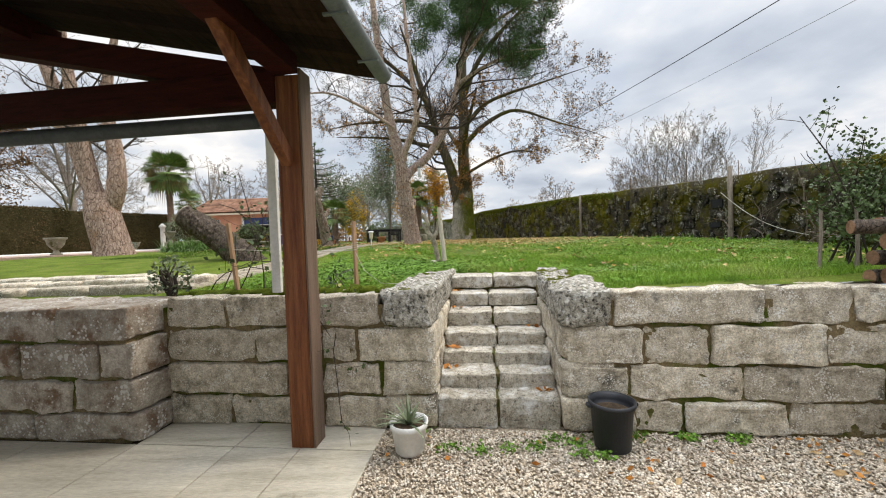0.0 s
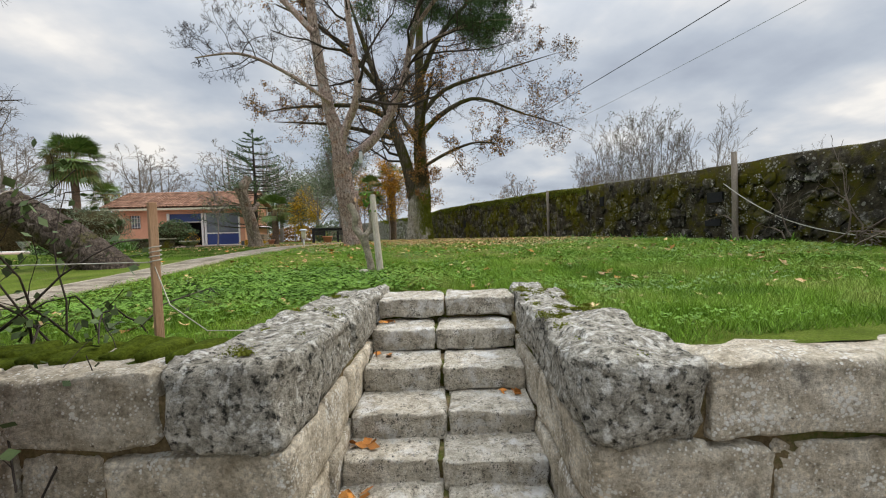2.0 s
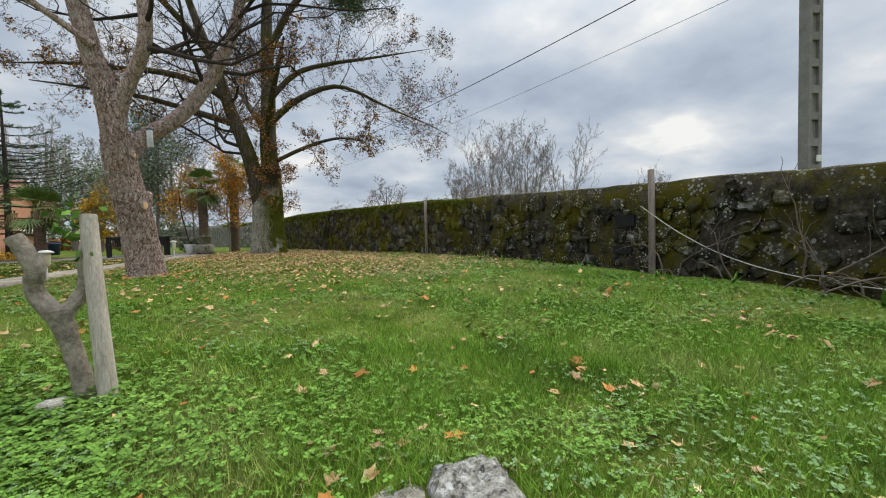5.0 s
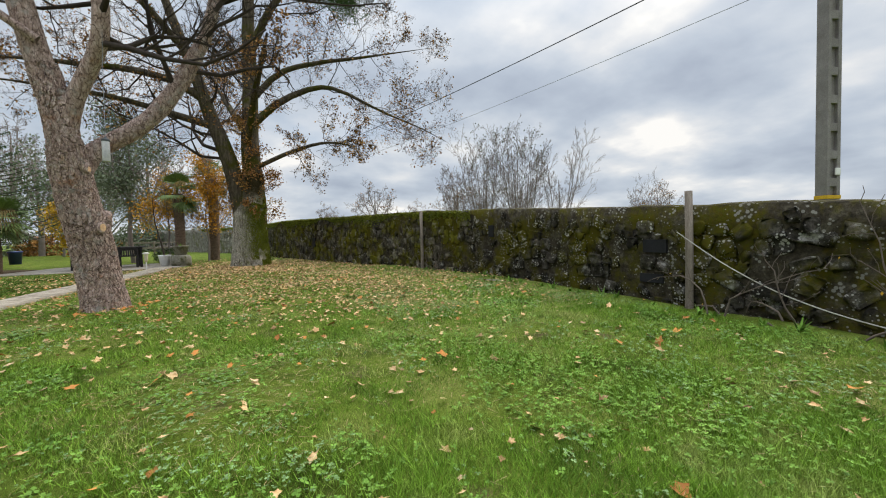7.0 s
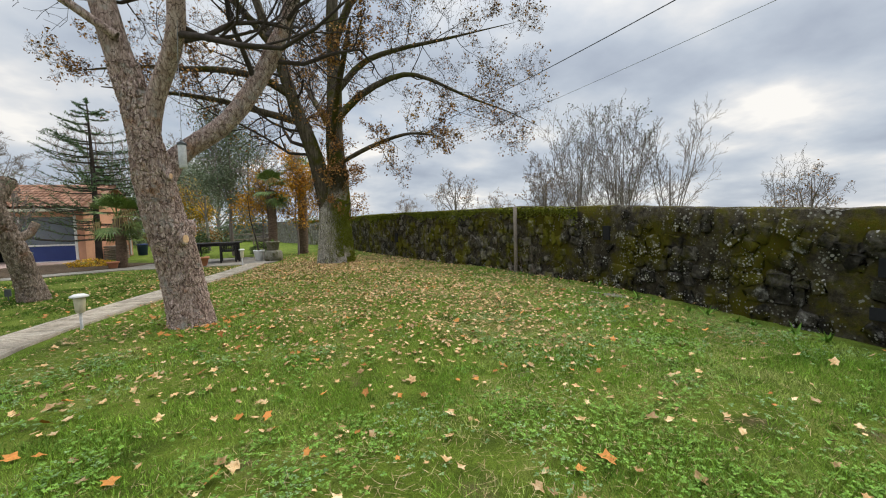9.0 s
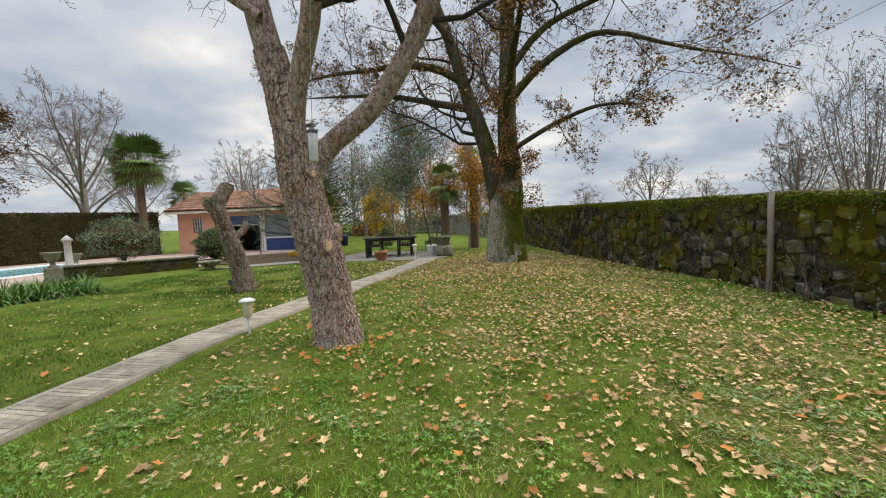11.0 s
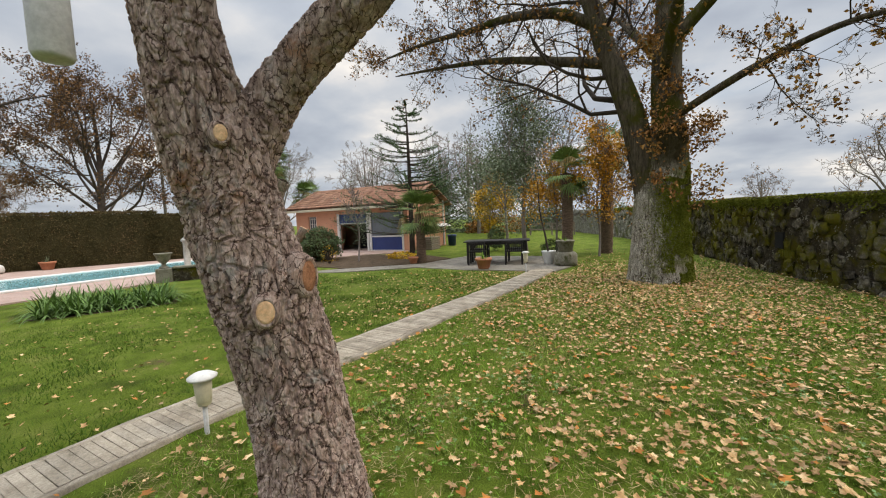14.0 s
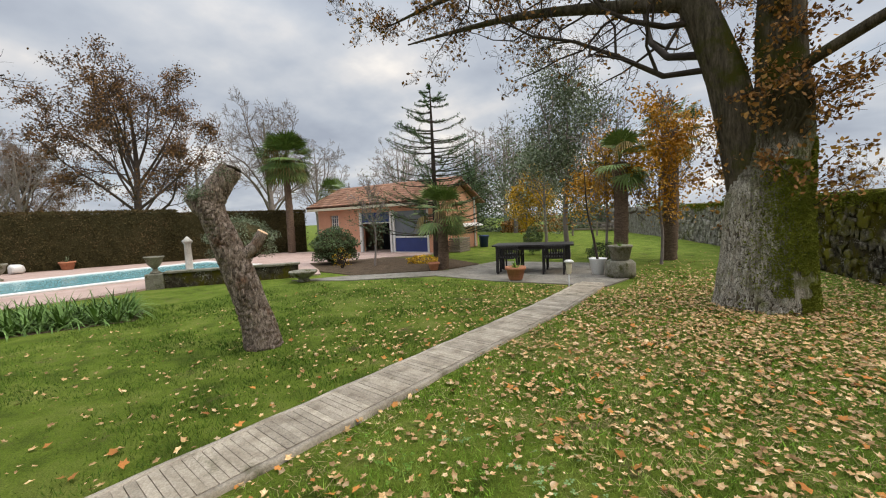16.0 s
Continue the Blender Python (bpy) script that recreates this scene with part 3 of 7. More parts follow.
tagged(lawn, "green autumn lawn rising gently from the stone steps", "lawn", kind="structure")


def loc(u, v, z=0.0):
    return WALL @ Vector((u, v, z))


def sheet(pts, thick, bevel=0.0):
    """A flat slab over an outline, in world places, with its top at the heights given."""
    bm = bmesh.new()
    f = bm.faces.new([bm.verts.new(p) for p in pts])
    if f.normal.z < 0:
        f.normal_flip()
    r = bmesh.ops.extrude_face_region(bm, geom=[f])
    for v in [g for g in r["geom"] if isinstance(g, bmesh.types.BMVert)]:
        v.co.z -= thick
    bmesh.ops.recalc_face_normals(bm, faces=bm.faces)
    return bm


court = part("gravel_court", sheet([loc(-9, -6.5, -0.02), loc(3.5, -6.5, -0.02), loc(3.5, 0.4, -0.02), loc(-9, 0.4, -0.02)], 0.1), GRAVEL)
tagged(court, "pale gravel court below the retaining wall", "gravel", kind="structure")

# ---- stones ----
def cube_grid(n):
    bm = bmesh.new()
    bmesh.ops.create_cube(bm, size=2.0)
    bmesh.ops.subdivide_edges(bm, edges=bm.edges[:], cuts=n, use_grid_fill=True)
    V = np.array([v.co[:] for v in bm.verts])
    Fq = np.array([[v.index for v in f.verts] for f in bm.faces])
    bm.free()
    return np.sign(V) * np.abs(V) ** 0.45, Fq


GRIDS = {n: cube_grid(n) for n in (1, 2, 4, 6, 12)}


def rock(lo, hi, seed=0, n=4, power=26.0, rough=0.012, freq=5.0):
    """A hewn block: a box with worn edges and an uneven face."""
    V, Fq = GRIDS[n]
    k = (np.abs(V) ** power).sum(1) ** (1 / power)
    P = V / k[:, None]
    lo, hi = np.array(lo, float), np.array(hi, float)
    half = (hi - lo) / 2
    P = P * half + (lo + hi) / 2
    for i in range(len(P)):
        q = Vector(P[i] * freq) + Vector((seed * 3.7, seed * 1.3, seed * 7.1))
        w = noise.noise_vector(q)
        w2 = noise.noise_vector(q * 3.1)
        P[i] += np.array(w) * rough * 1.6 + np.array(w2) * rough * 0.8
        if n > 6:
            P[i] += np.array(noise.noise_vector(q * 7.7)) * rough * 0.55
    return smooth(mesh_from("stone", P, Fq))


seedn = [0]


def stones(parent, rows, vfront, depth, material, name="stone", gap=0.014, rough=0.017, power=34.0, bulge=0.0, n=12):
    """Courses of blocks: rows of (z0, z1, [u joints])."""
    for z0, z1, joints in rows:
        for a, b in zip(joints, joints[1:]):
            seedn[0] += 1
            s = seedn[0]
            out = 0.02 * math.sin(s * 2.7) + bulge
            me = rock((a + gap, vfront - out, z0 + gap), (b - gap, vfront + depth, z1 - gap), s, n, power, rough)
            put(name, me, material, parent)


rwall = thing("wall_retaining", WALL, "retaining wall of large pale granite blocks with mossy joints", "stone wall", kind="structure")
part("mortar", box(box(bmesh.new(), (-2.75, 0.028, -0.05), (-0.17, 0.42, 1.08)), (1.02, 0.028, -0.05), (3.4, 0.42, 1.08)), MORTAR, rwall)
stones(rwall, [(0.0, 0.27, (1.0, 1.53, 1.90, 2.67, 3.40)), (0.27, 0.56, (0.98, 1.49, 2.35, 3.35)), (0.56, 0.88, (0.98, 1.60, 2.11, 2.95, 3.4)),
               (0.88, 1.18, (1.38, 2.51, 3.14, 3.5))], 0.0, 0.27, STONE)
stones(rwall, [(0.0, 0.28, (-2.62, -2.0, -1.11, -0.52, -0.12)), (0.28, 0.58, (-2.62, -1.44, -1.12, -0.58, -0.12)),
               (0.58, 0.89, (-2.62, -1.74, -1.12, -0.79, -0.12)), (0.89, 1.18, (-2.62, -2.01, -1.28, -0.57))], 0.0, 0.42, STONE)
lwall = thing("wall_left", WALL, "protruding retaining wall of grey granite blocks", "stone wall", kind="structure")
part("mortar", boxed((-8.9, -0.33, -0.05), (-2.69, 0.3, 1.06)), MORTAR, lwall)
stones(lwall, [(0.0, 0.25, (-8.9, -7.9, -6.9, -6.0, -5.0, -4.3, -3.59, -2.57)), (0.25, 0.54, (-8.9, -7.6, -6.6, -5.7, -4.7, -3.95, -3.21, -2.59)),
               (0.54, 0.86, (-8.9, -8.0, -7.0, -6.2, -5.2, -4.35, -3.71, -2.93, -2.61)), (0.86, 1.16, (-8.9, -7.7, -6.8, -5.8, -4.9, -3.32, -2.64))], -0.36, 0.72, MUDSTONE)
side = thing("wall_right", WALL, "low stone wall closing the gravel court", "stone wall", kind="structure")
part("mortar", boxed((3.5, -6.5, -0.05), (3.8, 0.2, 1.0)), MORTAR, side)
for z0, z1, js in [(0.0, 0.3, (-6.5, -5.4, -4.2, -3.1, -2.2, -1.3, -0.5, 0.2)), (0.3, 0.62, (-6.5, -5, -4, -2.8, -1.7, -0.9, 0.2)), (0.62, 1.1, (-6.5, -5.6, -4.4, -3.4, -2.4, -1.5, -0.6, 0.2))]:
    for a, b in zip(js, js[1:]):
        seedn[0] += 1
        put("stone", rock((3.42, a + 0.012, z0 + 0.012), (3.9, b - 0.012, z1 - 0.012), seedn[0], 2, 14, 0.02), STONE, side)

# ---- the steps ----
steps = thing("garden_steps", WALL, "seven worn granite steps in two blocks each between stone cheeks", "stone steps", kind="structure")
FRONT = [0.06, 0.31, 0.56, 0.80, 1.13, 1.46, 1.80]
TOPS = [0.25, 0.38, 0.50, 0.635, 0.79, 0.95, 1.13]
SPLIT = [0.42, 0.43, 0.40, 0.44, 0.41, 0.36, 0.43]
for k in range(7):
    back = FRONT[k + 1] + 0.10 if k < 6 else 2.25
    base = TOPS[k] - 0.155 if k else -0.03
    for a, b in ((-0.10, SPLIT[k] - 0.008), (SPLIT[k] + 0.018, 0.95 if k < 6 else 1.01)):
        seedn[0] += 1
        put("step_block", rock((a, FRONT[k] - 0.02 * math.sin(seedn[0] * 1.9), base), (b, back, TOPS[k]), seedn[0], 12, 22, 0.011, 7), STEP, steps)
bed = bmesh.new()
for k in range(7):
    box(bed, (-0.14, FRONT[k] + 0.06, -0.1), (0.98, (FRONT[k + 1] if k < 6 else 2.2) + 0.06, TOPS[k] - 0.03))
part("bedding", bed, MORTAR, steps)
cheek = thing("step_cheeks", WALL, "rough granite cheek walls beside the steps, white with lichen", "stone wall", kind="structure")
part("mortar", box(box(bmesh.new(), (-0.5, 0.1, -0.05), (-0.14, 2.15, 1.0)), (0.98, 0.1, -0.05), (1.35, 2.15, 1.0)), MORTAR, cheek)
for z0, z1, js in [(0.0, 0.30, (0.0, 0.7, 1.5, 2.15)), (0.30, 0.60, (0.0, 0.45, 1.1, 2.15)), (0.60, 0.90, (0.0, 0.8, 1.4, 2.15))]:
    for a, b in zip(js, js[1:]):
        for lo, hi in ((-0.55, -0.105), (0.955, 1.38)):
            seedn[0] += 1
            put("stone", rock((lo, a + 0.01 if a else -0.005, z0 + 0.01), (hi, b - 0.01, z1 - 0.01), seedn[0], 4, 22, 0.014), STONE, cheek)
for lo, hi, js in ((-0.56, -0.10, (-0.05, 0.95, 1.75, 2.3)), (0.94, 1.37, (-0.05, 0.72, 1.45, 2.28))):
    for i, (a, b) in enumerate(zip(js, js[1:])):
        seedn[0] += 1
        t = 1.20 - 0.015 * i
        w = 0.05 * i if lo < 0 else 0
        e = 0.08 if lo > 0 and i == 2 else 0.0
        put("coping_stone", rock((lo + w + e, a + 0.012, 0.89), (hi + e - (0.06 * i if lo > 0 else 0), b - 0.012, t), seedn[0], 12, 9, 0.030, 4.5), COPING, cheek)

# ---- paving under the pergola ----
pav = thing("patio", WALL, "pale stamped concrete patio slabs with dark joints", "patio", kind="structure")
part("bed", boxed((-9, -6.5, -0.06), (-0.60, 0.1, -0.012)), SOIL, pav)
ju = [-0.55, -1.16, -1.72, -2.6, -3.5, -4.4, -5.3, -6.2, -7.1, -8.0, -8.9]
jv = [0.06, -0.37, -1.3, -2.2, -3.1, -4.0, -4.9, -5.8, -6.5]
for a, b in zip(ju, ju[1:]):
    for c, d in zip(jv, jv[1:]):
        if b < -2.8 and c > -0.3:
            continue
        part("slab", boxed((b + 0.005, d + 0.005, -0.03), (a - 0.005, c - 0.005, 0.006), 0.004), PAVING, pav)

# ---- old wall along the lawn ----
BW = [(5.95, -8.0), (5.9, 3.0), (5.9, 12.0), (5.35, 15.0), (3.6, 21.0), (2.75, 24.5), (1.7, 30.0), (-0.6, 37.0), (-6.0, 50.0), (-14.0, 70.0)]
BT = [2.45, 2.45, 2.93, 3.05, 3.15, 3.2, 3.2, 3.2, 3.3, 3.3]
bq, bt = spline([(x, y, 0) for x, y in BW], BT, 260)
blen = np.concatenate([[0], np.cumsum(np.linalg.norm(np.diff(bq, axis=0), axis=1))])


def on_wall(s, z, out=0.0):
    x, y = np.interp(s, blen, bq[:, 0]), np.interp(s, blen, bq[:, 1])
    x2, y2 = np.interp(s + 0.3, blen, bq[:, 0]), np.interp(s + 0.3, blen, bq[:, 1])
    d = np.array([x2 - x, y2 - y])
    d /= np.linalg.norm(d) + 1e-9
    return np.array([x - d[1] * out, y + d[0] * out, z]), d


def top_at(s):
    return float(np.interp(s, blen, bt))


s_of = lambda y: float(np.interp(y, bq[:, 1], blen))
bwall = tagged(new("wall_boundary"), "old rubble stone boundary wall dark with moss and ivy", "stone wall", kind="structure")
ns, nz = int(blen[-1] / 0.22), 9
V, F = [], []
for i in range(ns):
    s = blen[-1] * i / (ns - 1)
    tz = top_at(s) + 0.035 * noise.noise((s * 0.9, 0, 5)) + 0.02 * noise.noise((s * 4, 0, 5))
    for j in range(nz):
        z = 0.9 + (tz - 0.9) * j / (nz - 1)
        p, d = on_wall(s, z, 0.04 * noise.noise((s * 2.3, z * 2.3, 1)) + 0.05 * (1 - j / (nz - 1)))
        V.append(p)
    for out in (-0.12, -0.32, -0.42):
        p, d = on_wall(s, tz - (0.0 if out > -0.3 else 0.04) if out > -0.4 else 0.9, out)
        V.append(p + np.array([0, 0, 0.03 if out == -0.12 else 0]))
w = nz + 3
for i in range(ns - 1):
    for j in range(w - 1):
        F.append((i * w + j, (i + 1) * w + j, (i + 1) * w + j + 1, i * w + j + 1))
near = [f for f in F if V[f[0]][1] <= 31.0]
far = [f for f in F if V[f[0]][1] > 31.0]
put("core", smooth(mesh_from("core", V, near)), RUBBLE, bwall)
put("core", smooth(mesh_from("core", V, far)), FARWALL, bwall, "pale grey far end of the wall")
rng = np.random.default_rng(6)
n = 26000
ss = s_of(13.0) + (s_of(40.0) - s_of(13.0)) * rng.uniform(0, 1, n)
hang = np.abs(rng.normal(size=n)) * 0.10 * (1 + 0.8 * np.sin(ss * 1.9) * np.sin(ss * 0.7))
pos = []
for a, b in zip(ss, hang):
    p, d = on_wall(a, top_at(a) + 0.02 - b, 0.05 if b > 0.05 else 0.05 - 0.4 * rng.random())
    pos.append(p)
V, F = cards(rng, np.array(pos), 0.05, 0.3, 0.7)
tagged(put("moss_top", mesh_from("moss_top", V, F), MOSSTOP, bwall, "yellow-green moss along the wall's top"), kind="stuff")
rng = np.random.default_rng(5)
sV, pV, count = [], [], 0
gv, gf = GRIDS[2]
holes = [(8.3, 2.17, 0.17, 0.09), (8.35, 1.72, 0.17, 0.06), (12.2, 2.45, 0.08, 0.13), (21.4, 2.2, 0.13, 0.18)]
s = s_of(1.0)
for row in range(8):
    zmax = 9
    s = s_of(1.0) + rng.uniform(0, 0.3)
    while s < s_of(38.0):
        wd = rng.uniform(0.10, 0.30) if rng.random() < 0.9 else rng.uniform(0.3, 0.45)
        base = 1.28
        h = (top_at(s) - base) / 8.0
        z = base + h * (row + 0.5) + rng.normal() * 0.045
        hh = h * rng.uniform(0.34, 0.66)
        p, d = on_wall(s + wd / 2, z, 0.035 * (1 - row / 8.0) + 0.012)
        s += wd * rng.uniform(0.98, 1.15)
        if any(abs(p[1] - hy) < hw + wd / 2 - 0.03 and abs(z - hz) < hq + hh - 0.03 for hy, hz, hw, hq in holes):
            continue
        if rng.random() < 0.34 or z + hh > top_at(s) - 0.05:
            continue
        k = (np.abs(gv) ** 4.0).sum(1) ** 0.25
        q = gv / k[:, None] * np.array([wd / 2 * 0.96, rng.uniform(0.015, 0.034), hh]) + rng.normal(size=gv.shape) * np.array([0.014, 0.012, 0.014])
        a = rng.normal() * 0.3
        q[:, [0, 2]] = q[:, [0, 2]] @ np.array([[math.cos(a), -math.sin(a)], [math.sin(a), math.cos(a)]])
        V = p + q[:, :1] * np.array([d[0], d[1], 0]) + q[:, 1:2] * np.array([-d[1], d[0], 0]) + q[:, 2:] * np.array([0, 0, 1.0])
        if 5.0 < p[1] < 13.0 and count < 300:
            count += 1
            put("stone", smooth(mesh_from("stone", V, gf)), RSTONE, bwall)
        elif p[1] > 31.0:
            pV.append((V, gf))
        else:
            sV.append((V, gf))
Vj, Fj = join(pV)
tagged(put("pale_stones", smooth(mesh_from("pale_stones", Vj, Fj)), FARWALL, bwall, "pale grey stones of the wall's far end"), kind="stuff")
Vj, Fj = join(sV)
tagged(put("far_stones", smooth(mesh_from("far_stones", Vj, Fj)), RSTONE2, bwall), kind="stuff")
# no hollows: near-black blocks flush with the face paint each hole's shade
for hy, hz, hw, hq in holes:
    p, d = on_wall(s_of(hy), hz, 0.03)
    part("recess", boxed((-hw, -0.16, -hq), (hw, 0.022, hq)), DARK, bwall, "flush dark block in place of a shaded hole in the wall",
         Matrix.Translation(p) @ Matrix.Rotation(math.atan2(d[1], d[0]), 4, "Z"))

# ---- trees ----
def tree(name, label, trunk, limbs, bark, orders, twig, rng, leaf=None, category="tree", at=None, sides=10, thinnest=0.0025):
    """trunk: (points, radii); limbs: more of the same by hand; orders: settings of shoots() for each finer order."""
    ob = thing(name, at or Matrix.Identity(4), label, category)
    P, R = spline(*trunk, 18)
    put("trunk", tube_mesh("trunk", P, R, 20), bark, ob)
    stems = []
    if limbs:
        for pts, rad in limbs:
            stems.append(spline(pts, rad, 14))
        for p, r in stems:
            put("limb", tube_mesh("limb", p, r, sides), bark, ob)
        P0, R0 = np.stack([p for p, r in stems]), np.stack([r for p, r in stems])
    else:
        P0, R0 = P[None], R[None]
    geo, last, allP = [], None, []
    for i, o in enumerate(orders):
        src = o.pop("src", None)
        a, b = (P0, R0) if src == 0 or last is None else last
        last = shoots(rng, a, b, **{k: v for k, v in o.items() if k not in ("sides",)})
        last = (last[0], np.maximum(last[1], thinnest))
        geo.append(tubes(*last, o.get("sides", 3) if "sides" in o else (5 if i == 0 else 4 if i == 1 else 3)))
        allP.append(last[0])
    if geo:
        V, F = join(geo)
        tagged(put("twigwork", mesh_from("twigwork", V, F), twig, ob), kind="stuff")
    if leaf:
        n, size, mt, lo, spread, asp = leaf
        pos = along(rng, allP[-1], n, lo) if n >= 1 else ends(allP[-1])[rng.random(len(allP[-1])) < n]
        V, F = cards(rng, pos, size, 0.2, asp, spread)
        tagged(put("crown", mesh_from("crown", V, F), mt, ob), kind="stuff")
    return ob


rng = np.random.default_rng(11)
# the big pine beside the path
PINE_T = ([(-0.92, 12.02, 1.25), (-0.93, 12.0, 1.5), (-0.97, 11.99, 1.84), (-1.0, 11.965, 2.17), (-1.03, 11.92, 2.44), (-1.055, 11.87, 2.68), (-1.11, 11.835, 2.90), (-1.135, 11.78, 3.15), (-1.155, 11.71, 3.45), (-1.175, 11.66, 3.75), (-1.22, 11.62, 4.15), (-1.33, 11.62, 4.65),
           (-1.48, 11.6, 5.3), (-1.62, 11.5, 6.5), (-1.75, 11.4, 8.0), (-2.0, 11.6, 11.0)], [0.33, 0.255, 0.232, 0.228, 0.226, 0.224, 0.218, 0.208, 0.190, 0.165, 0.148, 0.140, 0.132, 0.12, 0.095, 0.04])
PINE_L = [([(-1.14, 11.86, 3.30), (-1.02, 11.96, 3.58), (-0.86, 12.02, 3.76), (-0.46, 12.12, 4.10), (-0.15, 12.2, 4.5), (0.12, 12.28, 5.0), (0.30, 12.3, 5.4), (0.45, 12.3, 5.75), (0.60, 12.25, 6.3), (0.78, 12.2, 7.2), (1.2, 12.2, 8.6), (1.6, 12.2, 9.8)], [0.15, 0.122, 0.115, 0.112, 0.110, 0.106, 0.102, 0.098, 0.09, 0.075, 0.055, 0.03]),
          ([(-1.15, 11.66, 3.85), (-1.05, 11.60, 4.2), (-0.90, 11.5, 4.5), (-0.76, 11.4, 4.75), (-0.66, 11.28, 5.0), (-0.62, 11.2, 5.35), (-0.68, 11.2, 5.9), (-0.8, 11.2, 7.0), (-0.9, 11.3, 8.8)], [0.13, 0.105, 0.098, 0.096, 0.094, 0.09, 0.08, 0.065, 0.03]),
          ([(-1.62, 11.4, 6.5), (-2.6, 11.6, 7.6), (-4.0, 11.6, 8.6), (-5.2, 11.8, 9.4)], [0.08, 0.07, 0.05, 0.02]),
          ([(-1.3, 11.45, 4.9), (-2.2, 11.3, 5.5), (-3.2, 11.2, 5.9), (-4.2, 11.2, 5.8)], [0.05, 0.042, 0.03, 0.012]),
          ([(0.62, 12.2, 6.4), (1.5, 12.4, 7.0), (2.5, 12.4, 7.4), (3.5, 12.4, 7.5)], [0.06, 0.05, 0.036, 0.012]),
          ([(0.75, 12.2, 7.0), (1.5, 12.0, 7.9), (2.5, 11.9, 8.5), (3.6, 11.9, 8.7)], [0.06, 0.05, 0.036, 0.012]),
          ([(0.9, 12.2, 7.6), (1.2, 12.6, 8.6), (2.0, 12.8, 9.4), (2.8, 12.8, 9.8)], [0.05, 0.042, 0.03, 0.012])]
pine = tree("pine_tree", "tall pine with a forked leaning trunk and plated grey-red bark", PINE_T, PINE_L, BARK,
            [dict(n=12, lo=0.4, ratio=0.5, angle=(40, 80), k=6, rise=0.1, thin=0.45, wig=0.15), dict(n=8, ratio=0.45, k=5, rise=0.15), dict(n=7, ratio=0.5, k=4, rise=0.2), dict(n=4, ratio=0.6, k=3)],
            TWIG, rng)
hubs = rng.normal(size=(90, 3))
hubs /= np.linalg.norm(hubs, axis=1, keepdims=True)
hubs = hubs * rng.uniform(0.55, 1.0, (90, 1)) * np.array([1.85, 1.5, 1.7]) + np.array([2.2, 12.3, 8.3])
hubs = hubs[(hubs[:, 2] > 6.5) & (hubs[:, 2] > 8.2 - 0.5 * hubs[:, 0])]
hubs = np.concatenate([hubs, rng.normal(size=(30, 3)) * np.array([1.3, 1.0, 0.9]) + np.array([-1.0, 11.9, 10.0]), rng.normal(size=(14, 3)) * np.array([0.8, 0.5, 0.5]) + np.array([0.2, 12.0, 8.6])])
out = rng.normal(size=(len(hubs), 620, 3))
out /= np.linalg.norm(out, axis=2, keepdims=True)
pos = hubs[:, None] + out * (rng.uniform(0.05, 1.0, (len(hubs), 620, 1)) ** 0.6) * np.array([0.42, 0.42, 0.27])
V, F = cards(rng, pos.reshape(-1, 3), 0.15, 0, 0.09)
tagged(put("crown", mesh_from("crown", V, F), NEEDLE, pine), kind="stuff")

